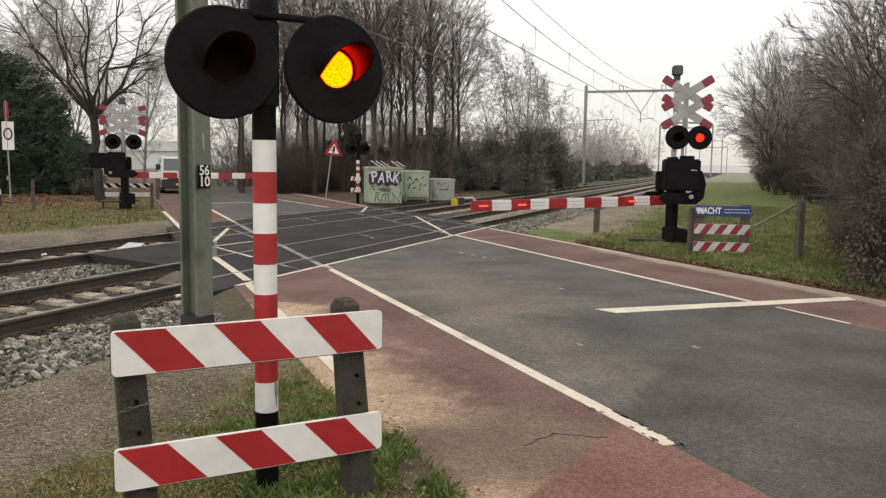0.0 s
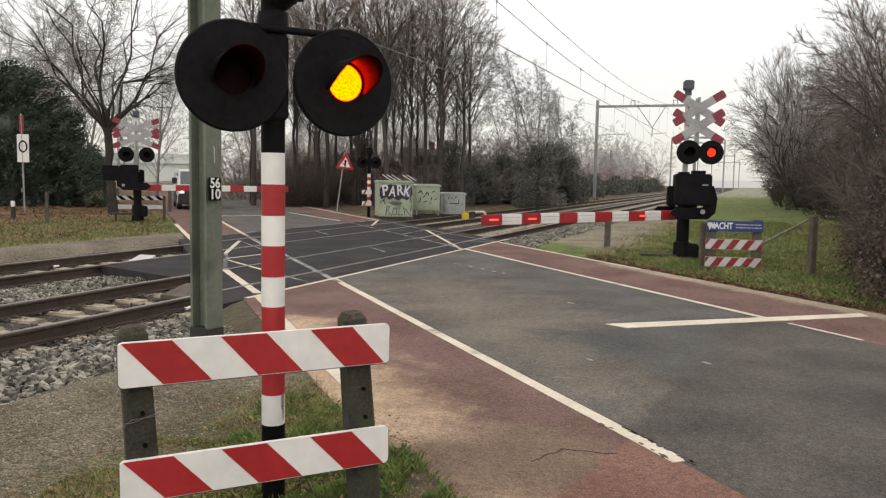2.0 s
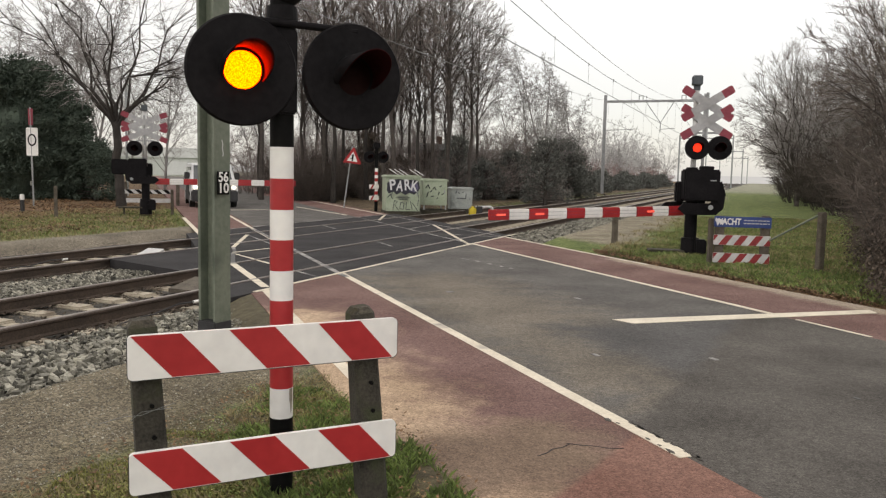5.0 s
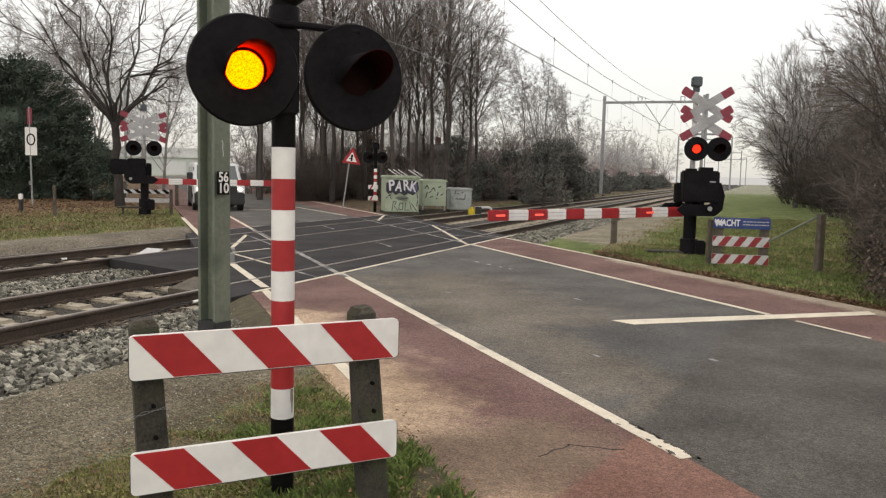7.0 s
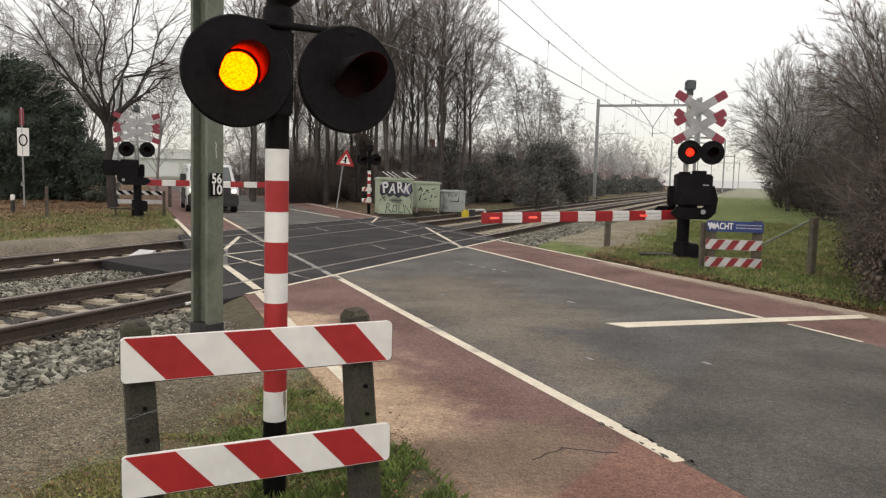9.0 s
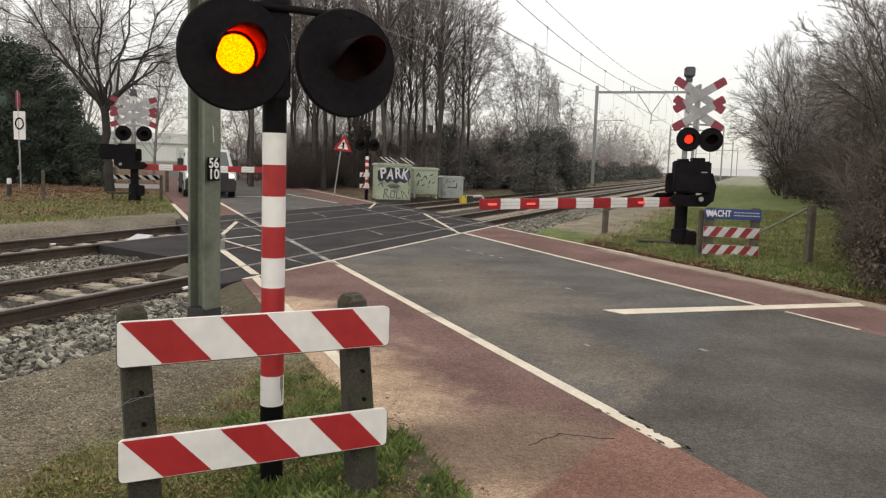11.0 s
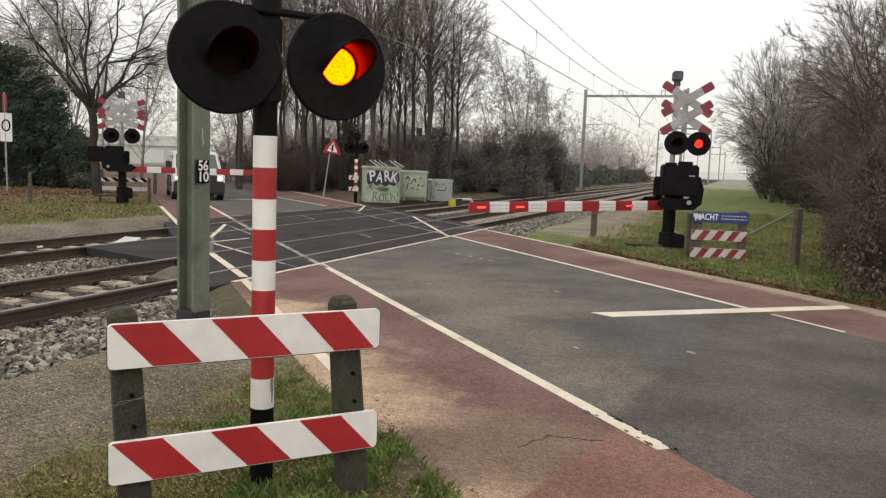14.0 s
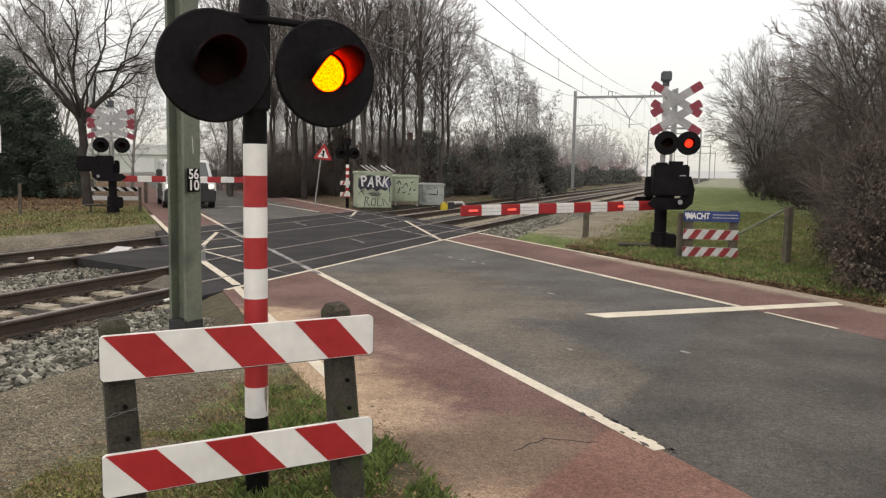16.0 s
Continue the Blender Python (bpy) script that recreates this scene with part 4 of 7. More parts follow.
def crossing_mast(place, turn, label, boom_dir, boom_len, live, swing=0.0, low=0.0, drive_x=(-0.30, 0.42)):
    f = -boom_dir
    t = thing("crossing_mast", place, label, "signal", turn=turn)
    bm = bmesh.new()
    tube(bm, (-0.10, 0, 1.5), (-0.10, 0, 3.62 - low), 0.055 if live else 0.075, seg=16)
    part("mast_pole", bm, DULL_WHITE, t, smooth=True)
    bm = bmesh.new()
    tube(bm, (-0.10, 0, 3.5 - low), (-0.10, 0, 3.62 - low), 0.07, seg=16)
    box(bm, (-0.20, -0.13, 3.60 - low), (0.0, 0.13, 3.80 - low), bevel=0.02)
    part("bell_housing", bm, SLATE, t, "slate grey bell housing")
    for zc in (3.22, 2.84) if live else (2.95, 2.62):
        cross_arms(t, zc, 0.12 if live else -0.10, -0.09, (0.50, 0.315) if live else (0.71, 0.28), 0.17)
    bm = bmesh.new()
    mid = 0.12 if live else -0.10
    tube(bm, (mid, -0.06, 2.2), (mid, -0.06, 3.45 - low), 0.03, seg=10)
    box(bm, (mid - 0.27, -0.06, 2.60 - low), (mid + 0.27, -0.03, 2.64 - low))
    part("bracket", bm, GALV, t)
    for x, lit in ((-0.05, "left"), (0.40, "right")) if live else ((-0.42, "left"), (0.22, "right")):
        lamp_head(t, x, 2.31 - 0.8 * low, -0.12, 0.25, lit, LENS_FAR, live)
    # drive unit
    bm = bmesh.new()
    flip_box(bm, f, (drive_x[0], -0.30, 1.20 - 0.4 * low), (drive_x[1], 0.30, 1.86 - 0.4 * low), 0.03)
    if live:
        box(bm, (-0.22, -0.2, 1.86), (-0.02, 0.2, 1.90), bevel=0.01)
        box(bm, (0.05, -0.2, 1.86), (0.3, 0.2, 1.93), bevel=0.01)
    drive = part("drive_housing", bm, BLACK_METAL, t, "black barrier drive housing")
    if live:
        bm = bmesh.new()
        box(bm, (0.22, -0.306, 1.62), (0.34, -0.300, 1.645))
        part("name_plate", bm, GALV, drive)
    bm = bmesh.new()
    for yy in (-0.36, 0.36):
        plate(bm, [(f * px - low, pz) for px, pz in ((-0.62, 1.05), (-0.45, 0.92), (0.25, 0.92), (0.42, 1.05), (0.46, 1.35), (0.36, 1.62), (0.26, 1.6), (0.28, 1.3), (0.1, 1.16), (-0.5, 1.16))], 0.03, Matrix.Translation((0, yy, 0)))
    part("boom_arm", bm, BLACK_METAL, t).rotation_euler[2] = radians(swing * 0.6)
    bm = bmesh.new()
    flip_box(bm, f, (-0.42 + low, 0.1, 1.16), (-0.22 + low, 0.34, 1.6), 0.03)
    part("counterweight", bm, BLACK_METAL, t)
    if not live:
        bm = bmesh.new()
        box(bm, (-1.13, -0.2, 1.22), (-0.625, 0.2, 1.72), bevel=0.03)
        part("rear_box", bm, BLACK_METAL, t)
    bm = bmesh.new()
    tube(bm, (f * 0.24 - low, -0.37, 1.08), (f * 0.24 - low, -0.385, 1.08), 0.05, seg=16)
    part("pivot_cap", bm, GALV, t, "pale round pivot cap")
    bm = bmesh.new()
    tube(bm, (-0.09, 0, -0.1), (-0.09, 0, 1.2), 0.13, seg=20)
    tube(bm, (-0.09, 0, -0.1), (-0.09, 0, 0.42), 0.2, 0.18, seg=20)
    box(bm, (-0.02, -0.26, 0.04), (0.22, 0.0, 0.40), bevel=0.03)
    part("column", bm, BLACK_METAL, t)
    bm = bmesh.new()
    box(bm, (-0.95, -0.15, 0.10), (0.1, 0.25, 0.15), bevel=0.01)
    box(bm, (-0.80, -0.1, -0.1), (-0.74, 0.2, 0.1))
    part("step", bm, CONCRETE_CAP, t, "low grey service step")
    boom(t, 1.0, 0.0, boom_len, boom_dir * (0.34 if live else 0.22), boom_dir, stripe=boom_len / 11 if live else 0.45, lamps=(boom_len - 0.24, boom_len - 1.1, 0.95) if live else (1.9,), swing=radians(swing), droop=-0.0125 if live else 0.0)
    return t


crossing_mast((4.98, 17.02, 0), -8.0, "crossing mast with double cross, flashing lights and lowered striped boom", -1, 4.80, True, swing=38.0)
crossing_mast((-10.44, 26.57, 0.18), 22.0, "distant crossing mast with double cross and lowered boom", 1, 4.7, False, low=0.28, drive_x=(0.04, 0.62))


# ---------- blue warning sign and boards beside the mast ----------
ws = thing("warning_sign", (5.325, 15.15, 0), "blue warning sign over two striped boards on wooden posts", "sign", turn=-11.0)
for x in (-0.40, 0.42):
    bm = bmesh.new()
    box(bm, (x - 0.08, 0.03, -0.2), (x + 0.08, 0.17, 0.99 + 0.03 * x), bevel=0.015)
    part("post", bm, WOOD_POST, ws)
bm = bmesh.new()
plate(bm, rounded(1.02, 0.20, 0.015, 0.77), 0.02, Matrix.Identity(4))
sign = part("sign_board", bm, BLUE, ws, "blue sign board with white words")
lettering("word", "WACHT", 0.17, WHITE_PAINT, sign, pose(-0.26, -0.003, 0.87) @ UP, width=0.46, bold=0.004)
for z, words in ((0.905, (0.05, 0.035, 0.06, 0.045, 0.075, 0.04, 0.05)), (0.848, (0.04, 0.07, 0.05, 0.06, 0.035, 0.08, 0.03))):
    x0 = 0.02
    for ln_ in words:
        bm = bmesh.new()
        box(bm, (x0, -0.004, z - 0.009), (x0 + ln_, -0.001, z + 0.009))
        part("small_print", bm, DULL_WHITE, sign)
        x0 += ln_ + 0.016
bm = bmesh.new()
plate(bm, [(-0.50, 0.90), (-0.44, 0.935), (-0.36, 0.90), (-0.30, 0.925), (-0.32, 0.87), (-0.36, 0.80), (-0.41, 0.86), (-0.45, 0.79), (-0.47, 0.85)], 0.001, Matrix.Translation((0, -0.0045, 0)))
part("paint_smear", bm, SPRAY, sign, "smear of white spray paint")
for z0 in (0.43, 0.09):
    bm = bmesh.new()
    plate(bm, rounded(1.02, 0.19, 0.015, z0), 0.02, Matrix.Identity(4))
    bo = part("board", bm, DULL_WHITE, ws, "red and white striped board")
    stripes(bo, 1.02, 0.19, 0.0, -0.13, 5, SIGN_RED, -0.56, 0.135, z0)

# ---------- posts along the verge ----------
def wood_post(place, h, r=0.06, label="weathered wooden post in the grass"):
    t = thing("wooden_post", place, label, "post", turn=20, group="wooden posts")
    bm = bmesh.new()
    box(bm, (-r, -r, -0.2), (r, r, h), bevel=0.012)
    part("post", bm, WOOD_POST, t)
    return t


wood_post((6.46, 14.39, 0), 1.12)
wood_post((3.84, 19.84, 0), 0.82)
wood_post((4.80, 15.35, 0), 0.92, 0.045)
wood_post((-12.98, 25.38, 0), 1.0, 0.05)
wood_post((-9.95, 27.4, 0.05), 0.85, 0.05)
rail_t = thing("slanted_rail", (6.44, 14.4, 0), "thin slanted grey-green rail beside a wooden post", "rail")
bm = bmesh.new()
tube(bm, (-0.05, 0.0, 1.06), (-0.69, 0.52, 0.55), 0.020, seg=8)
part("bar", bm, GREEN_STEEL, rail_t)

# ---------- catenary portals ----------
def h_beam(bm, a, b, wdt, dep, th=0.016, mat=0, turn=0.0):
    a, b = Vector(a), Vector(b)
    ln = (b - a).length
    m = Matrix.Translation(a) @ (b - a).to_track_quat("Z", "Y").to_matrix().to_4x4() @ Matrix.Rotation(turn, 4, "Z")
    w2, d2, t2 = wdt / 2, dep / 2, th / 2
    prof_h = [(-d2 - th, -w2), (-d2 + th, -w2), (-d2 + th, -t2), (d2 - th, -t2), (d2 - th, -w2), (d2 + th, -w2), (d2 + th, w2), (d2 - th, w2), (d2 - th, t2), (-d2 + th, t2), (-d2 + th, w2), (-d2 - th, w2)]
    low = [bm.verts.new(m @ Vector((x, y, 0))) for x, y in prof_h]
    top = [bm.verts.new(m @ Vector((x, y, ln))) for x, y in prof_h]
    fs = [bm.faces.new(top), bm.faces.new(low[::-1])]
    for i in range(12):
        fs.append(bm.faces.new((low[i], low[(i + 1) % 12], top[(i + 1) % 12], top[i])))
    bmesh.ops.recalc_face_normals(bm, faces=fs)


def portal(a, mat, height=9.3, near_off=5.25, far_off=14.3, label="tall steel catenary portal over the tracks"):
    t = thing("catenary_portal", on_track(a, 0), label, "portal", turn=yaw_t, group="catenary portals")
    for o in (near_off, far_off):
        bm = bmesh.new()
        h_beam(bm, (0, o, -0.3), (0, o, height), 0.22 if a < 10 else 0.26, 0.20 if a < 10 else 0.24, turn=radians(82.7) if a < 10 else 0)
        part("mast", bm, mat, t)
        bm = bmesh.new()
        box(bm, (-0.35, o - 0.35, -0.4), (0.35, o + 0.35, -0.02 if a > 10 else -0.14), bevel=0.04)
        part("footing", bm, CONCRETE_CAP, t)
    bm = bmesh.new()
    h_beam(bm, (0, near_off, height - 0.6), (0, far_off, height - 0.6), 0.2, 0.26)
    part("beam", bm, mat, t)
    oc = 7.88
    bm = bmesh.new()
    tube(bm, (0, 8.0, height - 0.7), (0, 9.15, height - 2.6), 0.035, seg=6)
    tube(bm, (0, 10.5, height - 0.7), (0, 9.15, height - 2.6), 0.035, seg=6)
    tube(bm, (0, 9.15, height - 2.5), (0, 9.15, height - 3.5), 0.04, seg=6)
    tube(bm, (0, 9.15, height - 3.2), (0, oc, height - 3.1), 0.025, seg=6)
    part("wire_hanger", bm, mat, t)
    bm = bmesh.new()
    tube(bm, (0, far_off, height - 3.3), (0, 11.68, height - 3.2), 0.03, seg=6)
    part("side_arm", bm, mat, t)
    for o in (7.15, 11.0):
        bm = bmesh.new()
        for e in (-0.18, 0.18):
            tube(bm, (0, o + e, height - 0.5), (0, o + e, height - 0.1), 0.04, seg=8)
        box(bm, (-0.05, o - 0.22, height - 0.14), (0.05, o + 0.22, height - 0.08))
        part("insulator", bm, mat, t)
    return t


PORTALS = (6.81, 77.0, 150.0, 222.0, 294.0)
p0 = portal(6.81, GREEN_STEEL, label="green steel catenary mast with a location number plate")
# portals beyond 100 m take the steel that has mist in its colour
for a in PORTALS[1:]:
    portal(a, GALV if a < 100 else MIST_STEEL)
bm = bmesh.new()
box(bm, (-0.125, 5.25 - 0.125, -0.2), (0.125, 5.25 + 0.125, 0.10), bevel=0.012)
skirt = part("base_coating", bm, DARK_PLASTIC, p0, "dark bitumen coating at the mast's foot")
skirt.matrix_basis = Matrix.Translation((0, 5.25, 0)) @ Matrix.Rotation(radians(82.7), 4, "Z") @ Matrix.Translation((0, -5.25, 0))
# number plate on the near mast
np_t = thing("location_plate", (-2.414, 8.123, 1.41), "black plate with white location numbers on the mast", "sign", turn=62.2)
bm = bmesh.new()
plate(bm, rounded(0.165, 0.235, 0.008, 0.0), 0.008, Matrix.Identity(4))
pl = part("plate", bm, BLACK_PAINT, np_t)
lettering("upper_number", "56", 0.14, WHITE_PAINT, pl, pose(0, -0.002, 0.174) @ UP, width=0.135, bold=0.003)
lettering("lower_number", "10", 0.14, WHITE_PAINT, pl, pose(0, -0.002, 0.062) @ UP, width=0.125, bold=0.003)


bm = bmesh.new()
for p_, q_ in (((-0.012, 0.55), (0.004, 0.515)), ((0.004, 0.515), (-0.006, 0.47)), ((-0.006, 0.47), (0.008, 0.42)), ((0.008, 0.42), (0.002, 0.385))):
    d_ = Vector((q_[0] - p_[0], 0, q_[1] - p_[1])).normalized()
    w_ = Vector((d_.z, 0, -d_.x)) * 0.005
    plate(bm, [(p_[0] - w_.x, p_[1] - w_.z), (p_[0] + w_.x, p_[1] + w_.z), (q_[0] + w_.x, q_[1] + w_.z), (q_[0] - w_.x, q_[1] - w_.z)], 0.001, Matrix.Translation((0, 0.006, 0)))
scratch = part("paint_scratch", bm, DULL_WHITE, p0, "pale scratch in the green paint")
scratch.matrix_basis = p0.matrix_basis.inverted() @ np_t.matrix_basis


# ---------- overhead wires ----------
def wire(name, o, zs, r, droppers=None):
    """zs: height over the distance along the track."""
    t = thing(name, (0, 0, 0), "thin overhead line wire above the track", "wire", group="overhead wires")
    bm = bmesh.new()
    a, prev = -30.0, None
    while a < 300:
        q = on_track(a, o, zs(a))
        if prev is not None:
            tube(bm, prev, q, r, seg=5, caps=False)
        prev, a = q, a + 6.0
    part("wire", bm, WIRE, t)
    if droppers:
        a = 11.5
        while a < 140:
            bm = bmesh.new()
            tube(bm, on_track(a, o, droppers(a)), on_track(a, o, zs(a)), 0.006, seg=4, caps=False)
            tube(bm, on_track(a, o, zs(a) - 0.07), on_track(a, o, zs(a) + 0.07), 0.02, seg=5)
            part("dropper", bm, WIRE, t)
            a += 6.6


def sag(a, low=7.35, rise=1.55):
    for p, q in zip((-64.0,) + PORTALS, PORTALS):
        if p <= a <= q:
            return low + rise * ((a - (p + q) / 2) / ((q - p) / 2)) ** 2
    return low + rise


for o in (7.88, 11.68):
    wire("contact_wire", o - 0.05, lambda a: 5.95, 0.016 if o < 9 else 0.013)
    wire("messenger_wire", o, lambda a: sag(a, 6.86, 1.75), 0.013 if o < 9 else 0.011, droppers=lambda a: 5.95)
wire("feeder_wire", 7.35, lambda a: sag(a, 7.33, 1.4), 0.011)
# ---------- relay cabinets ----------
def cabinet(place, turn, wd, dp, h, mat, label, legs=0.0, doors=2):
    t = thing("relay_cabinet", place, label, "cabinet", turn=turn, group="trackside cabinets")
    bm = bmesh.new()
    box(bm, (0, 0, legs), (wd, dp, h - 0.10), bevel=0.015)
    body = part("body", bm, mat, t)
    bm = bmesh.new()
    m = Matrix.Identity(4)
    plate(bm, [(-0.04, h - 0.10), (wd + 0.04, h - 0.10), (wd + 0.05, h - 0.05), (wd - 0.05, h), (0.05, h), (-0.05, h - 0.05)], dp + 0.08, Matrix.Translation((0, -0.04, 0)))
    part("roof", bm, mat, t)
    for k in range(doors):
        x0, x1 = wd * k / doors + 0.05, wd * (k + 1) / doors - 0.05
        bm = bmesh.new()
        box(bm, (x0, -0.014, legs + 0.08), (x1, 0.0, h - 0.18), bevel=0.006)
        door = part("door", bm, mat, t)
        bm = bmesh.new()
        box(bm, (x1 - 0.10, -0.04, legs + (h - legs) * 0.45), (x1 - 0.06, -0.014, legs + (h - legs) * 0.58), bevel=0.006)
        part("handle", bm, GALV, door)
    bm = bmesh.new()
    box(bm, (-0.04, -0.05, -0.2), (wd + 0.04, dp + 0.05, max(0.06, legs * 0.25)), bevel=0.01)
    part("plinth", bm, CONCRETE_CAP, t)
    if legs:
        for x in (0.05, wd - 0.05):
            for y in (0.05, dp - 0.05):
                bm = bmesh.new()
                box(bm, (x - 0.03, y - 0.03, 0), (x + 0.03, y + 0.03, legs))
                part("leg", bm, GALV, t)
    return t


cab = cabinet((-3.05, 32.75, 0), 12, 1.40, 1.5, 1.54, SAGE, "sage green relay cabinet covered with graffiti", doors=1)
bm = bmesh.new()
plate(bm, [(0.02, 0.92), (0.10, 0.78), (0.30, 0.86), (0.42, 0.74), (0.60, 0.84), (0.78, 0.72), (0.95, 0.82), (1.15, 0.74), (1.30, 0.86), (1.39, 1.0), (1.34, 1.3), (1.12, 1.37), (0.8, 1.34), (0.5, 1.38), (0.2, 1.34), (0.04, 1.22)], 0.002, Matrix.Translation((0, -0.0165, 0)))
part("tag_shadow", bm, INK, cab, "black spray paint shadow behind letters")
bm = bmesh.new()
plate(bm, [(0.95, 0.9), (1.2, 0.84), (1.33, 1.0), (1.28, 1.22), (1.0, 1.2)], 0.001, Matrix.Translation((0, -0.0185, 0)))
part("tag_shade", bm, VIOLET, cab, "violet spray paint shade")
for ch, x_, z_, tilt_, w_ in (("P", 0.25, 1.12, -7, 0.25), ("A", 0.55, 1.08, 6, 0.29), ("R", 0.86, 1.13, -5, 0.27), ("K", 1.15, 1.09, 9, 0.27)):
    lettering("tag_letter", ch, 0.60, SPRAY, cab, pose(x_, -0.022, z_, 0, tilt_, 0) @ UP, width=w_, bold=0.014, label="pale spray paint letter")
for pts in ([(0.35, 0.62), (0.55, 0.70), (0.85, 0.70), (1.0, 0.62), (0.85, 0.57), (0.55, 0.57)],):
    bm = bmesh.new()
    plate(bm, pts, 0.002, Matrix.Translation((0, -0.018, 0)))
    part("paint_patch", bm, GREEN_STEEL, cab, "dull painted patch")
for x0, z0, x1, z1 in ((0.28, 0.10, 0.34, 0.50), (0.34, 0.50, 0.46, 0.46), (0.46, 0.46, 0.36, 0.30), (0.36, 0.30, 0.52, 0.10), (0.56, 0.16, 0.60, 0.42), (0.60, 0.42, 0.74, 0.40), (0.74, 0.40, 0.72, 0.14), (0.72, 0.14, 0.56, 0.16),
                       (0.84, 0.44, 0.82, 0.12), (0.82, 0.12, 1.0, 0.14), (1.0, 0.48, 1.08, 0.14), (1.08, 0.40, 1.32, 0.08), (0.06, 0.95, 0.20, 0.70), (0.20, 0.70, 0.28, 0.92), (0.04, 0.60, 0.16, 0.74), (0.16, 0.74, 0.26, 0.56), (0.50, 0.62, 0.92, 0.60), (0.52, 0.55, 0.90, 0.54), (1.30, 0.9, 1.34, 0.6), (1.34, 0.55, 1.31, 0.3)):
    bm = bmesh.new()
    tube(bm, (x0, -0.016, z0), (x1, -0.016, z1), 0.014, seg=5)
    part("spray_stroke", bm, INK, cab)
cab2 = cabinet((-1.62, 34.6, 0), 12, 1.05, 1.2, 1.40, SAGE, "sage green trackside cabinet on short legs with tags", legs=0.25, doors=1)
for x0, z0, x1, z1 in ((0.15, 0.6, 0.22, 0.85), (0.4, 0.95, 0.5, 1.05), (0.5, 1.05, 0.56, 0.9), (0.65, 0.7, 0.7, 0.85), (0.6, 0.55, 0.66, 0.6), (0.10, 1.0, 0.20, 1.15), (0.20, 1.15, 0.28, 0.98), (0.34, 0.62, 0.46, 0.66), (0.70, 1.05, 0.82, 1.12), (0.80, 0.72, 0.90, 0.78), (0.30, 0.82, 0.38, 0.90)):
    bm = bmesh.new()
    tube(bm, (x0, -0.016, z0), (x1, -0.016, z1), 0.022, seg=5)
    part("spray_stroke", bm, INK, cab2)
cab3 = cabinet((-0.42, 36.0, 0), 12, 0.98, 0.8, 1.04, GREY_CAB, "small grey trackside cabinet", doors=2)
for x0, z0, x1, z1 in ((0.20, 0.75, 0.24, 0.88), (0.30, 0.80, 0.38, 0.76), (0.25, 0.55, 0.66, 0.53), (0.66, 0.53, 0.68, 0.74), (0.50, 0.80, 0.58, 0.84)):
    bm = bmesh.new()
    tube(bm, (x0, -0.016, z0), (x1, -0.016, z1), 0.018, seg=5)
    part("spray_stroke", bm, INK, cab3)
# yellow and white cable drum covers beside the rails
tb = thing("cable_box", (0.62, 35.2, 0), "low yellow and white cable box beside the track", "box", turn=12)
bm = bmesh.new()
box(bm, (-0.22, -0.2, -0.25), (0.05, 0.25, 0.22), bevel=0.08)
part("yellow_cover", bm, YELLOW, tb)
bm = bmesh.new()
tube(bm, (0.05, 0, 0.20), (0.75, 0, 0.22), 0.05, seg=10)
tube(bm, (0.75, 0, 0.22), (0.98, -0.1, -0.2), 0.05, seg=10)
part("white_pipe", bm, DULL_WHITE, tb)
bm = bmesh.new()
box(bm, (0.06, -0.12, -0.25), (0.34, 0.12, 0.24), bevel=0.02)
part("dark_box", bm, DARK_PLASTIC, tb)
# slatted racks on top, behind the cabinets
rk = thing("metal_rack", (-3.0, 33.6, 1.5), "pale metal brackets lying on the cabinet roof", "rack", turn=12)
for k in range(5):
    bm = bmesh.new()
    x = 0.25 + 0.2 * k + (0.25 if k > 2 else 0)
    tube(bm, (x - 0.25, 0.05, 0.28), (x + 0.1, -0.25, 0.04), 0.018, seg=5)
    part("bracket", bm, DULL_WHITE, rk)

# ---------- the opposite light post, triangle sign, signs on the other side ----------
fl = thing("crossing_signal", (-3.62, 34.2, 0), "distant crossing light post with banded pole", "signal", turn=22)
banded_pole(fl, 0.07, [(0.45, K), (0.14, R), (0.14, W), (0.14, R), (0.14, W), (0.14, R), (0.14, W), (0.14, R), (0.14, W), (0.14, R), (0.14, W), (0.9, K)], z0=-0.05)
for x in (-0.30, 0.30):
    lamp_head(fl, x, 2.28, 0.02, 0.25, "none", live=False)
bm = bmesh.new()
box(bm, (-0.14, -0.12, 2.62), (0.14, 0.12, 2.90), bevel=0.04)
part("bell_housing", bm, BLACK_METAL, fl)
for z0 in (0.98, 0.50):
    bm = bmesh.new()
    plate(bm, rounded(0.42, 0.18, 0.01, z0 - 0.05), 0.02, Matrix.Translation((-0.12, -0.10, 0)))
    bo = part("board", bm, WHITE_PAINT, fl, "short red and white board")
    bm = bmesh.new()
    plate(bm, [(-0.28, z0 - 0.04), (-0.20, z0 - 0.04), (-0.12, z0 + 0.12), (-0.20, z0 + 0.12)], 0.004, Matrix.Translation((0, -0.105, 0)))
    part("stripe", bm, RED_PAINT, bo)
tri = thing("warning_triangle", (-4.95, 35.6, 0), "red-edged warning triangle on a leaning grey pole", "road sign", turn=15)
bm = bmesh.new()
tube(bm, (-0.28, 0.03, -0.2), (0.1, 0.03, 2.75), 0.03, seg=8)
part("pole", bm, GALV, tri)
TM = pose(0.09, 0, 2.0, 0, 6, 0)
bm = bmesh.new()
plate(bm, [(-0.38, 0.0), (0.38, 0.0), (0.40, 0.04), (0.03, 0.70), (-0.03, 0.70), (-0.40, 0.04)], 0.015, TM)
tp = part("sign_plate", bm, RED_PAINT, tri)
bm = bmesh.new()
plate(bm, [(-0.24, 0.09), (0.24, 0.09), (0.0, 0.52)], 0.003, TM @ Matrix.Translation((0, -0.004, 0)))
part("sign_field", bm, WHITE_PAINT, tp)
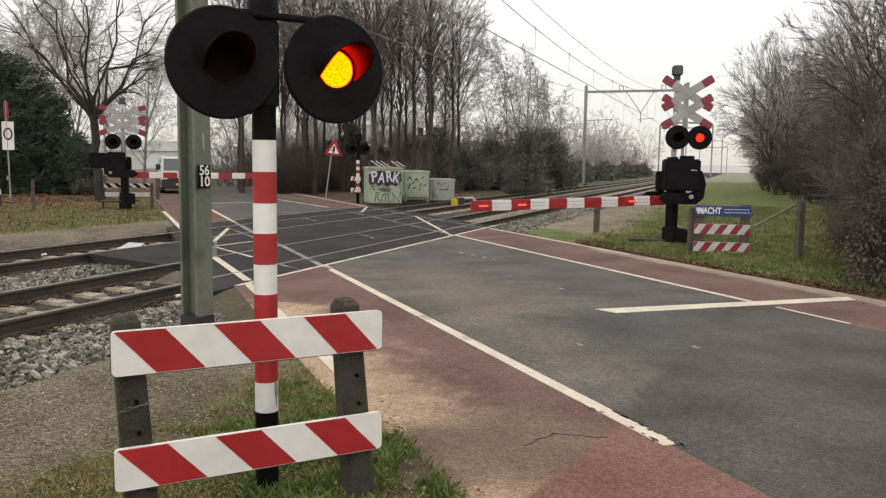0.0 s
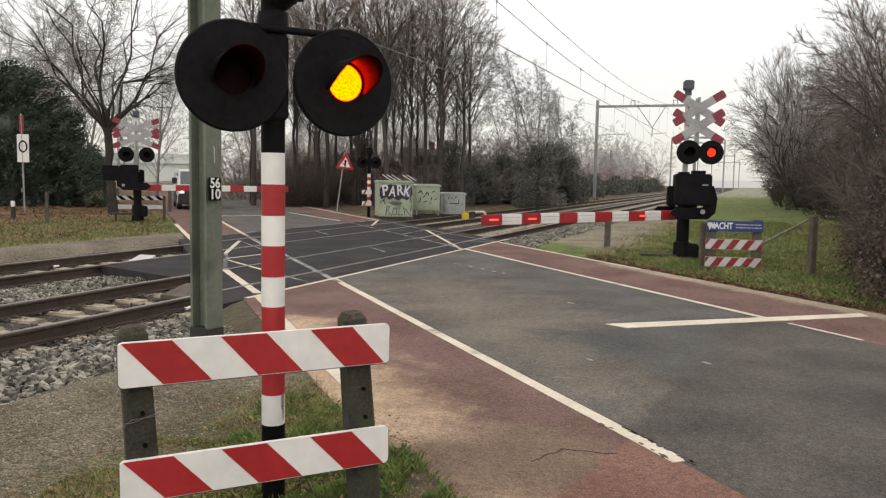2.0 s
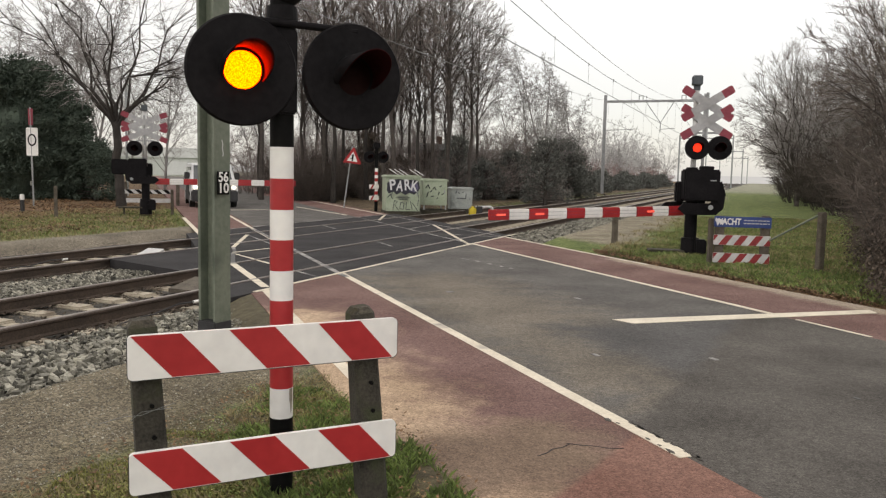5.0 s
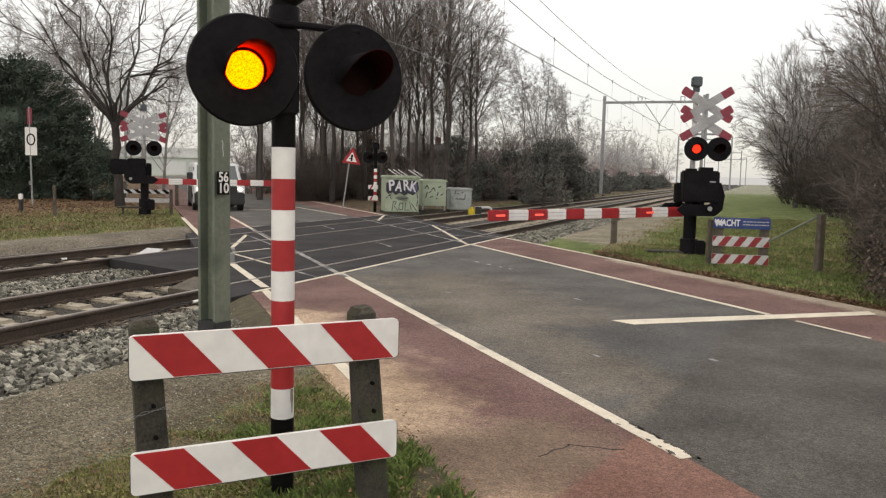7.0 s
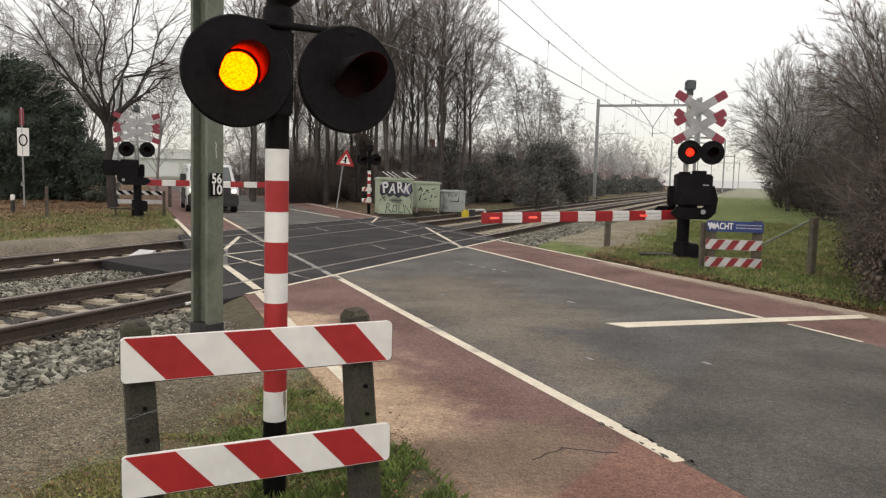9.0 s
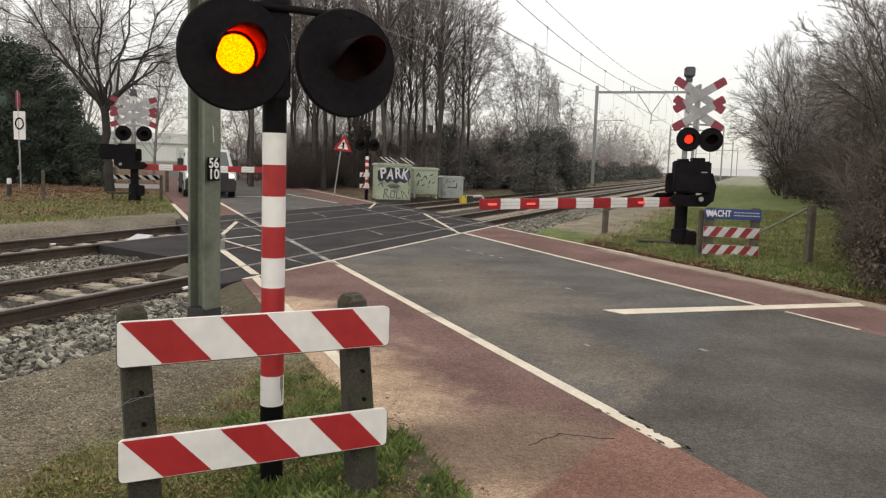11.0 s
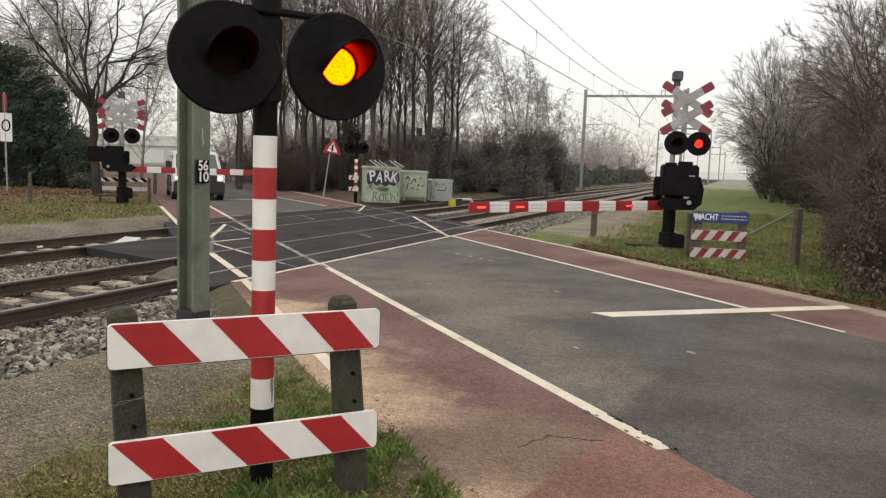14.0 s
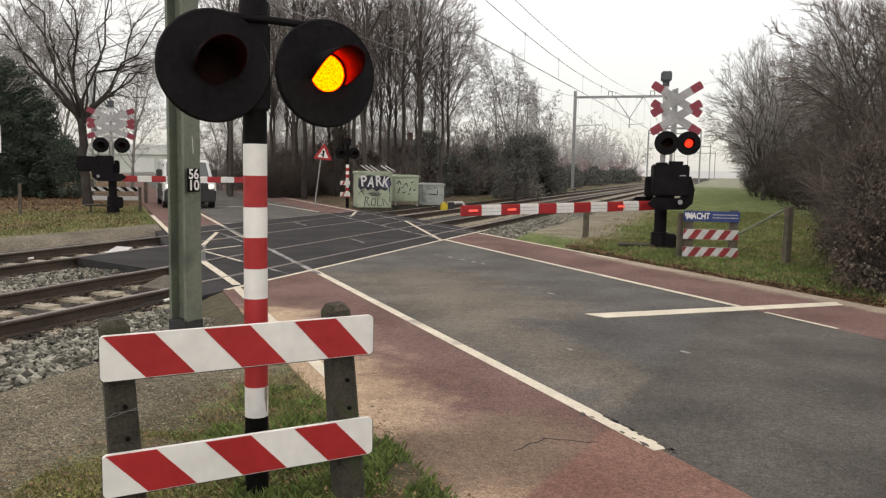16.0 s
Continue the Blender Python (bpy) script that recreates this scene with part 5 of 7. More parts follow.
bm = bmesh.new()
plate(bm, [(-0.035, 0.11), (0.035, 0.11), (0.035, 0.32), (0.07, 0.32), (0.0, 0.44), (-0.07, 0.32), (-0.035, 0.32)], 0.003, TM @ Matrix.Translation((0, -0.008, 0)))
plate(bm, [(-0.12, 0.20), (-0.036, 0.20), (-0.036, 0.24), (-0.12, 0.24)], 0.003, TM @ Matrix.Translation((0, -0.008, 0)))
part("symbol", bm, BLACK_PAINT, tp)
# speed-style sign at the field's edge
ls = thing("round_sign", (-17.0, 31.5, 0), "white rectangular sign with a black ring on a pole", "road sign", turn=20)
bm = bmesh.new()
tube(bm, (0, 0.03, -0.2), (-0.05, 0.03, 3.9), 0.035, seg=8)
part("pole", bm, GALV, ls)
bm = bmesh.new()
plate(bm, rounded(0.42, 1.10, 0.03, 2.0), 0.02, Matrix.Identity(4))
sp = part("sign_plate", bm, WHITE_PAINT, ls)
bm = bmesh.new()
for i in range(24):
    a0, a1 = 2 * math.pi * i / 24, 2 * math.pi * (i + 1) / 24
    plate(bm, [(0.16 * math.cos(a0), 2.62 + 0.24 * math.sin(a0)), (0.11 * math.cos(a0), 2.62 + 0.18 * math.sin(a0)), (0.11 * math.cos(a1), 2.62 + 0.18 * math.sin(a1)), (0.16 * math.cos(a1), 2.62 + 0.24 * math.sin(a1))], 0.003, Matrix.Translation((0, -0.004, 0)))
part("ring", bm, BLACK_PAINT, sp)
bm = bmesh.new()
box(bm, (-0.12, 0.0, 3.2), (0.05, 0.05, 3.85), bevel=0.01)
part("upper_plate", bm, DULL_RED, ls)
# small striped board and rail behind the far mast
fb = thing("barrier_fence", (-13.5, 34.2, 0), "distant low fence with striped boards", "fence", turn=14)
for x in (-0.9, 1.25):
    bm = bmesh.new()
    box(bm, (x - 0.07, 0.02, -0.2), (x + 0.07, 0.16, 1.0), bevel=0.01)
    part("post", bm, WOOD_POST, fb)
for z0 in (0.50, 0.12):
    bm = bmesh.new()
    plate(bm, rounded(1.9, 0.18, 0.01, z0), 0.02, Matrix.Translation((0.0, 0, 0)))
    bo = part("board", bm, DULL_WHITE, fb)
    if z0 > 0.3:
        stripes(bo, 1.9, 0.18, 0.0, 0.2, 5, BLACK_PAINT, -0.9, 0.19, z0)
for pl_, lab in (((-19.5, 36.0, 0), 0.7), ((-15.3, 27.6, 0), 0.42)):
    b_ = thing("bollard", pl_, "small white-topped verge post", "post", group="verge posts")
    bm = bmesh.new()
    box(bm, (-0.06, -0.06, -0.1), (0.06, 0.06, lab), bevel=0.02)
    part("shaft", bm, DARK_PLASTIC, b_)
    bm = bmesh.new()
    box(bm, (-0.062, -0.062, lab), (0.062, 0.062, lab + 0.2), bevel=0.02)
    part("cap", bm, WHITE_PAINT, b_)

sl_t = thing("street_lamp", (-18.9, 45.0, 0), "thin grey street lamp with a horizontal arm behind the bare tree", "street lamp", turn=8)
bm = bmesh.new()
tube(bm, (0, 0, -0.2), (0, 0, 6.4), 0.075, 0.055, seg=12)
tube(bm, (0, 0, 6.4), (0.12, 0, 6.7), 0.05, seg=10)
tube(bm, (0.12, 0, 6.7), (1.35, 0, 6.78), 0.04, seg=10)
part("pole", bm, MIST_STEEL, sl_t)
bm = bmesh.new()
box(bm, (1.3, -0.11, 6.72), (1.95, 0.11, 6.84), bevel=0.03)
part("lamp_head", bm, MIST_STEEL, sl_t)

# ---------- far buildings ----------
wh = thing("warehouse", (-64.0, 165.0, 0), "long pale low warehouse beyond the road", "building", turn=6)
bm = bmesh.new()
box(bm, (-16, 0, -0.5), (12, 18, 3.6))
part("wall", bm, SHED_GREEN, wh)
bm = bmesh.new()
plate(bm, [(-17, 3.6), (13, 3.6), (13, 5.6), (-17, 5.6)], 18.6, Matrix.Translation((0, -0.4, 0)))
part("roof", bm, SHED_WALL, wh)
for k in range(3):
    bm = bmesh.new()
    box(bm, (-13 + 8 * k, -0.15, 0), (-9 + 8 * k, -0.01, 2.8))
    part("door", bm, SHED_WALL, wh)
hs = thing("house", (-2.2, 57.0, 0), "dark brick house half hidden behind trees", "house", turn=8)
bm = bmesh.new()
box(bm, (-1.3, 0, -0.5), (1.3, 4, 3.2))
part("wall", bm, BRICK, hs)
bm = bmesh.new()
vs = [bm.verts.new(q) for q in ((-1.5, -0.2, 3.1), (1.5, -0.2, 3.1), (1.5, 4.2, 3.1), (-1.5, 4.2, 3.1), (-1.5, 2.0, 3.8), (1.5, 2.0, 3.8))]
for ids in ((0, 1, 5, 4), (2, 3, 4, 5), (0, 4, 3), (1, 2, 5), (3, 2, 1, 0)):
    bm.faces.new([vs[i] for i in ids])
rf = part("roof", bm, ROOF, hs)
bm = bmesh.new()
box(bm, (0.6, 1.8, 3.4), (1.0, 2.2, 4.3), bevel=0.02)
part("chimney", bm, BRICK, rf)
bm = bmesh.new()
box(bm, (-0.5, -0.06, 1.0), (0.5, -0.005, 2.1))
wi = part("window", bm, DARK_PLASTIC, hs)
bm = bmesh.new()
box(bm, (-0.42, -0.075, 1.08), (0.42, -0.062, 2.02))
part("pane", bm, VAN_GLASS, wi)


# ---------- bare trees ----------
class Twigs:
    """Collects tapered tubes into one mesh."""

    def __init__(self):
        self.v, self.f = [], []

    def run(self, pts, radii, sides):
        base = len(self.v)
        k = len(pts)
        for i, (p, r) in enumerate(zip(pts, radii)):
            d = (pts[min(i + 1, k - 1)] - pts[max(i - 1, 0)]).normalized()
            x = d.orthogonal().normalized()
            y = d.cross(x)
            for s in range(sides):
                a = 2 * math.pi * s / sides
                self.v.append(p + x * (r * math.cos(a)) + y * (r * math.sin(a)))
        for i in range(k - 1):
            for s in range(sides):
                t = (s + 1) % sides
                self.f.append((base + i * sides + s, base + i * sides + t, base + (i + 1) * sides + t, base + (i + 1) * sides + s))

    def spike(self, p, q, r):
        base = len(self.v)
        d = (q - p).normalized()
        x = d.orthogonal().normalized() * r
        y = d.cross(x)
        self.v += [p + x, p - x * 0.5 + y * 0.87, p - x * 0.5 - y * 0.87, q]
        self.f += [(base, base + 1, base + 3), (base + 1, base + 2, base + 3), (base + 2, base, base + 3)]

    def put(self, name, mat, parent):
        return mesh_of(name, self.v, self.f, mat, parent)


def bent(rng, p, d, ln, n, wob, lift):
    pts = [p.copy()]
    d = d.normalized()
    for _ in range(n):
        d = (d + Vector((rng.gauss(0, wob), rng.gauss(0, wob), rng.gauss(0, wob) + lift))).normalized()
        pts.append(pts[-1] + d * (ln / n))
    return pts


def offshoot(rng, d, spread_deg):
    x = d.orthogonal().normalized()
    x = Matrix.Rotation(rng.uniform(0, 2 * math.pi), 3, d) @ x
    a = radians(spread_deg * rng.uniform(0.7, 1.25))
    return (d * math.cos(a) + x * math.sin(a)).normalized()


def tree_mesh(name, place, seed, height, bark, twig, label, trunk_r=0.16, clear=0.22, limbs=13, spread_deg=48, reach=0.42, droop=0.02, fork=False, dens=1.0, group="bare trees", cat="tree", twig_r=1.0, wob=0.11, lift=0.08):
    rng = random.Random(seed)
    t = thing(name, place, label, cat, turn=rng.uniform(0, 360), group=group)
    wood, fine = Twigs(), Twigs()
    starts = []
    if fork:
        stem = bent(rng, Vector((0, 0, -0.2)), Vector((0.03, 0, 1)), height * clear + 0.2, 4, 0.05, 0.0)
        wood.run(stem, [trunk_r * q for q in (1.35, 1.05, 0.98, 0.95, 1.0)], 9)
        for k in range(limbs):
            lean_ = radians(spread_deg * (rng.uniform(0.25, 0.55) if k % 3 == 0 else rng.uniform(0.8, 1.2)))
            az_ = 2 * math.pi * (k + rng.uniform(-0.3, 0.3)) / limbs * 2.0 + (math.pi / limbs if k >= limbs / 2 else 0)
            d = Vector((math.sin(lean_) * math.cos(az_), math.sin(lean_) * math.sin(az_), math.cos(lean_)))
            starts.append((stem[-1] - Vector((0, 0, 0.1 * rng.random())), d, height * reach * rng.uniform(1.0, 1.7), trunk_r * rng.uniform(0.42, 0.66)))
    else:
        stem = bent(rng, Vector((0, 0, -0.2)), Vector((0, 0, 1)), height * 0.95, 9, 0.05, 0.03)
        wood.run(stem, [trunk_r * (1.25 if i == 0 else 1 - 0.093 * i) for i in range(10)], 7)
        for k in range(limbs):
            u = clear + (1 - clear) * (k + rng.random()) / limbs
            i = min(8, int(u * 9))
            p = stem[i].lerp(stem[i + 1], u * 9 - i)
            d = offshoot(rng, (stem[i + 1] - stem[i]).normalized(), spread_deg * (1.25 - 0.6 * u))
            starts.append((p, d, height * reach * (1.15 - 0.75 * u) * rng.uniform(0.7, 1.2), trunk_r * 0.34 * (1.1 - u * 0.7)))
    for p, d, ln, r in starts:
        limb = bent(rng, p, d, ln, 5, wob, lift)
        wood.run(limb, [r * (1 - 0.16 * i) for i in range(6)], 5)
        for b in range(int(6 * dens) + 1):
            u = rng.uniform(0.25, 1.0) * 4.99
            i = int(u)
            q = limb[i].lerp(limb[i + 1], u - i)
            bd = offshoot(rng, (limb[i + 1] - limb[i]).normalized(), 42)
            bl = ln * rng.uniform(0.28, 0.55)
            br = bent(rng, q, bd, bl, 4, 0.12, 0.04)
            r1 = max(0.009, r * 0.32)
            wood.run(br, [r1 * (1 - 0.19 * k) for k in range(5)], 4)
            for s in range(int(6 * dens) + 1):
                u2 = rng.uniform(0.15, 1.0) * 3.99
                j = int(u2)
                q2 = br[j].lerp(br[j + 1], u2 - j)
                sd_ = offshoot(rng, (br[j + 1] - br[j]).normalized(), 44)
                sl = bl * rng.uniform(0.3, 0.6)
                tw = bent(rng, q2, sd_, sl, 2, 0.12, 0.02 - droop)
                fine.run(tw, [0.008 * twig_r, 0.006 * twig_r, 0.003 * twig_r], 3)
                for e in range(int(4 * dens)):
                    w_ = tw[0].lerp(tw[2], rng.uniform(0.2, 1))
                    ed = offshoot(rng, sd_, 40)
                    fine.spike(w_, bent(rng, w_, ed, sl * rng.uniform(0.3, 0.6), 1, 0.1, -droop)[1], 0.0058 * twig_r)
    wood.put("trunk", bark, t)
    fine.put("crown", twig, t)
    return t


def shrub_mesh(name, place, seed, height, bark, twig, label, stems=16, wide=0.8, group="bare shrubs", twig_r=1.0):
    rng = random.Random(seed)
    t = thing(name, place, label, "shrub", turn=rng.uniform(0, 360), group=group)
    wood, fine = Twigs(), Twigs()
    for _ in range(stems):
        a = rng.uniform(0, 2 * math.pi)
        p = Vector((math.cos(a), math.sin(a), 0)) * (rng.random() ** 0.5 * wide * 0.6) + Vector((0, 0, -0.1))
        d = Vector((math.cos(a) * 0.45, math.sin(a) * 0.45, 1))
        ln = height * rng.uniform(0.6, 1.05)
        st = bent(rng, p, d, ln, 5, 0.12, 0.0)
        wood.run(st, [0.022 * (1 - 0.17 * i) for i in range(6)], 4)
        for b in range(9):
            u = rng.uniform(0.15, 1.0) * 4.99
            i = int(u)
            q = st[i].lerp(st[i + 1], u - i)
            bd = offshoot(rng, (st[i + 1] - st[i]).normalized(), 45)
            bl = ln * rng.uniform(0.2, 0.42)
            br = bent(rng, q, bd, bl, 3, 0.14, 0.0)
            fine.run(br, [0.010 * twig_r, 0.008 * twig_r, 0.006 * twig_r, 0.003 * twig_r], 3)
            for s in range(7):
                w_ = br[0].lerp(br[3], rng.uniform(0.1, 1))
                fine.spike(w_, bent(rng, w_, offshoot(rng, bd, 48), bl * rng.uniform(0.25, 0.55), 1, 0.1, 0)[1], 0.0065 * twig_r)
    wood.put("framework", bark, t)
    fine.put("crown", twig, t)
    return t


def leafy_mesh(name, place, seed, size, mat, label, count=5000, leaf=0.10, category="shrub", group=""):
    """An evergreen mass: a trunk, and small leaves in uneven clumps."""
    rng = random.Random(seed)
    t = thing(name, place, label, category, turn=0, group=group)
    wood = Twigs()
    wood.run(bent(rng, Vector((0, 0, -0.2)), Vector((0, 0, 1)), size[2] * 0.8, 5, 0.04, 0.02), [0.14, 0.12, 0.10, 0.07, 0.05, 0.02], 7)
    clumps = []
    for _ in range(90):
        a, b = rng.uniform(0, 2 * math.pi), rng.random()
        r = (1 - 0.75 * b ** 1.6) * rng.uniform(0.55, 1.0)
        c = Vector((math.cos(a) * r * size[0], math.sin(a) * r * size[1], 0.15 + b * size[2] * 0.97))
        clumps.append((c, rng.uniform(0.22, 0.55) * min(size[:2]) * 0.7))
        wood.run([Vector((0, 0, c.z * 0.7)), c], [0.03, 0.008], 3)
    wood.put("trunk", BARK, t)
    v, f = [], []
    for _ in range(count):
        c, r = rng.choice(clumps)
        d = Vector((rng.gauss(0, 1), rng.gauss(0, 1), rng.gauss(0, 0.8)))
        p = c + d.normalized() * r * rng.random() ** 0.3
        p.z = max(0.02, p.z)
        n = (d.normalized() + Vector((rng.gauss(0, 0.55), rng.gauss(0, 0.55), rng.gauss(0.3, 0.55)))).normalized()
        x = n.orthogonal().normalized()
        y = n.cross(x)
        k = leaf * rng.uniform(0.6, 1.4)
        b = len(v)
        v += [p - x * k, p + y * k * 0.55, p + x * k, p - y * k * 0.55]
        f.append((b, b + 1, b + 2, b + 3))
    mesh_of("crown", v, f, mat, t)
    return t


rng = random.Random(11)


def gz(x, y):
    return ground_z(x, y)


def drop(ob, x, y, turn, scale=1.0, sink=0.0):
    c = copy_thing(ob, pose(x, y, gz(x, y) - sink, 0, 0, turn))
    c.scale = (scale, scale, scale)
    return c


def arc(rng, a, c, b, n, wob):
    """A bowed run of points from a to b, drawn towards c."""
    k = (b - a).length * wob
    out = []
    for i in range(n + 1):
        t = i / n
        p = a * (1 - t) ** 2 + c * (2 * t * (1 - t)) + b * t ** 2
        out.append(p + Vector((rng.gauss(0, k), rng.gauss(0, k), rng.gauss(0, k))) * math.sin(math.pi * min(t, 0.85)))
    return out


def somewhere(rng, pts, lo):
    u = rng.uniform(lo, 0.999) * (len(pts) - 1)
    i = int(u)
    return pts[i].lerp(pts[i + 1], u - i), (pts[i + 1] - pts[i]).normalized(), u / (len(pts) - 1)


def crown_tree(name, place, seed, height, wide, bark, twig, label, trunk_r=0.16, clear=0.25, base=0.2, limbs=16, second=8, third=7, tips=5, leader=False, bow=0.45, group="bare trees", lean=(0.0, 0.0), twig_r=1.0):
    """A bare tree whose limbs fill a rounded crown: limbs, branches, twigs and tips, each finer."""
    rng = random.Random(seed)
    t = thing(name, place, label, "tree", turn=0, group=group)
    wood, fine = Twigs(), Twigs()
    zc, rz = height * (1 + base) / 2, height * (1 - base) / 2
    mid = Vector((lean[0] * 0.6, lean[1] * 0.6, zc))
    top = height * (0.86 if leader else clear)
    stem = arc(rng, Vector((0, 0, -0.25)), Vector((lean[0] * 0.1, lean[1] * 0.1, top * 0.6)), Vector((lean[0] * (1 if leader else 0.4), lean[1] * (1 if leader else 0.4), top)), 9, 0.006 if leader else 0.012)
    wood.run(stem, [trunk_r * (1.3 if i == 0 else 1.05 - (0.092 if leader else 0.03) * i) for i in range(10)], 8)

    def inside(p):
        d = p - mid
        return math.sqrt((d.x / wide) ** 2 + (d.y / wide) ** 2 + (d.z / rz) ** 2)

    def shoot(p, d, ln, spread_k):
        away = (p - mid).normalized()
        v = (d * 0.75 + away * 0.4 + Vector((rng.gauss(0, spread_k), rng.gauss(0, spread_k), rng.gauss(0.12, spread_k)))).normalized()
        end = p + v * ln
        return p + v * (ln * (0.45 if inside(end) > 1.1 else 1.0))

    for k in range(limbs):
        u = (k + rng.random()) / limbs
        az = k * 2.4 + rng.uniform(-0.4, 0.4)
        ct = (-0.15 + 1.13 * u) if leader else (-0.62 + 1.58 * u)
        st_ = math.sqrt(max(0.0, 1 - ct * ct))
        j = rng.uniform(0.78, 1.0)
        goal = mid + Vector((wide * st_ * math.cos(az), wide * st_ * math.sin(az), rz * ct)) * j
        if leader:
            h = clear + (0.64 - clear) * u
            i = min(8, int(h / 0.86 * 9))
            p = stem[i].lerp(stem[i + 1], h / 0.86 * 9 - i)
            goal.z = max(goal.z, p.z + 0.16 * height)
        else:
            p = stem[-1 - (k % 2)].copy()
            goal.z = max(goal.z, p.z + (0.07 if clear > 0.2 else -0.05) * height)
        dist = (goal - p).length
        out = Vector((goal.x - p.x, goal.y - p.y, 0))
        ctrl = p + out * 0.45 + Vector((0, 0, (goal.z - p.z) * 0.5 + dist * bow * 0.35 * (1 if ct < 0.5 else 0.3)))
        limb = arc(rng, p, ctrl, goal, 7, 0.034)
        r = trunk_r * (0.34 if leader else 0.42) * rng.uniform(0.75, 1.1) * (1.05 - 0.4 * u)
        wood.run(limb, [r * (1 - 0.125 * i) for i in range(8)], 5)
        for _ in range(second):
            q, d, v = somewhere(rng, limb, 0.22)
            end = shoot(q, d, dist * rng.uniform(0.30, 0.52) * (1.15 - 0.55 * v), 0.52)
            br = arc(rng, q, (q + end) / 2 + d * 0.12 * (end - q).length, end, 4, 0.035)
            r1 = max(0.012, r * 0.42 * (1.1 - 0.6 * v))
            wood.run(br, [r1, r1 * 0.8, r1 * 0.62, r1 * 0.45, r1 * 0.28], 3)
            bl = (end - q).length
            for _ in range(third):
                q2, d2, v2 = somewhere(rng, br, 0.15)
                e2 = shoot(q2, d2, max(0.35, bl * rng.uniform(0.28, 0.5)), 0.45)
                tw = arc(rng, q2, (q2 + e2) / 2, e2, 2, 0.05)
                fine.run(tw, [0.0085 * twig_r, 0.0065 * twig_r, 0.003 * twig_r], 3)
                for _ in range(tips):
                    q3, d3, v3 = somewhere(rng, tw, 0.1)
                    fine.spike(q3, shoot(q3, d3, max(0.18, (e2 - q2).length * rng.uniform(0.3, 0.6)), 0.5), 0.0055 * twig_r)
    wood.put("trunk", bark, t)
    fine.put("crown", twig, t)
    return t


def evergreen_dome(place, seed, wide, height, count, leaf, label):
    """A broad dark evergreen that reaches the ground: sprays of small leaves over a rounded body."""
    rng = random.Random(seed)
    t = thing("evergreen_tree", place, label, "tree", group="dark evergreens")
    wood = Twigs()
    wood.run(bent(rng, Vector((0, 0, -0.2)), Vector((0, 0, 1)), height * 0.85, 5, 0.03, 0.02), [0.2, 0.17, 0.14, 0.1, 0.06, 0.03], 8)
    sprays = []
    for k in range(420):
        b = rng.random()
        a = rng.uniform(0, 2 * math.pi)
        prof_r = math.sqrt(max(0.0, 1 - (max(0.0, b - 0.22) / 0.80) ** 2.1)) * (0.9 + 0.1 * min(1, b / 0.2))
        r = wide * prof_r * rng.uniform(0.78, 1.03)
        c = Vector((math.cos(a) * r, math.sin(a) * r, 0.15 + b * height * 0.97))
        sprays.append((c, rng.uniform(0.35, 0.8), Vector((math.cos(a), math.sin(a), 0.45)).normalized()))
        if k % 3 == 0:
            wood.run([Vector((0, 0, c.z * 0.75)), c], [0.035, 0.008], 3)
    wood.put("trunk", BARK, t)
    v, f = [], []
    for _ in range(count):
        c, r, out = sprays[int(rng.random() * len(sprays))]
        d = Vector((rng.gauss(0, 1), rng.gauss(0, 1), rng.gauss(0, 0.75))).normalized()
        p = c + d * r * rng.random() ** 0.45
        p.z = max(0.03, p.z)
        x = (out + Vector((rng.gauss(0, 0.5), rng.gauss(0, 0.5), rng.gauss(0, 0.5)))).normalized()
        y = x.cross(d).normalized()
        k = leaf * rng.uniform(0.6, 1.4)
        b = len(v)
        v += [p - x * k, p + y * k * 0.4, p + x * k * 1.3, p - y * k * 0.4]
        f.append((b, b + 1, b + 2, b + 3))
    mesh_of("crown", v, f, EVERGREEN, t)
    cv, cf, nu, nv = [], [], 36, 16
    for i in range(nv + 1):
        b = i / nv
        prof_r = math.sqrt(max(0.0, 1 - (max(0.0, b - 0.22) / 0.80) ** 2.1)) * (0.9 + 0.1 * min(1, b / 0.2))
        for j in range(nu):
            a = 2 * math.pi * j / nu
            r = wide * prof_r * (0.80 + 0.22 * noise.noise((2.2 * math.cos(a), 2.2 * math.sin(a), b * 6)))
            cv.append((r * math.cos(a), r * math.sin(a), b * height * 0.95))
    for i in range(nv):
        for j in range(nu):
            cf.append((i * nu + j, i * nu + (j + 1) % nu, (i + 1) * nu + (j + 1) % nu, (i + 1) * nu + j))
    mesh_of("inner_foliage", cv, cf, EVERGREEN, t, label="dense dark inner foliage")
    return t


# big forked tree beside the far mast, dark evergreens behind it
crown_tree("bare_tree", (-13.95, 32.6, 0), 22, 11.5, 4.5, BLACK_BARK, GREY_TWIG, "large bare spreading tree beside the far crossing mast", trunk_r=0.20, clear=0.30, base=0.34, limbs=15, second=9, third=7, tips=4, bow=0.2, lean=(-0.5, 0.0))
evergreen_dome((-21.9, 38.2, 0), 4, 4.2, 6.5, 90000, 0.07, "broad dark evergreen tree at the field's edge")
leafy_mesh("evergreen_bush", (-17.3, 37.6, 0), 6, (1.3, 1.3, 2.6), EVERGREEN, "dark evergreen bush at the field's edge", 20000, 0.042, "shrub", "dark evergreens")
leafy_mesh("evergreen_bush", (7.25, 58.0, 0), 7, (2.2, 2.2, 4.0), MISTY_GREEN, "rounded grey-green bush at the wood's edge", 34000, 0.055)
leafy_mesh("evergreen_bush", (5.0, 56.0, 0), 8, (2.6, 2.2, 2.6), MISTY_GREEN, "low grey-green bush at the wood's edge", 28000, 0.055)

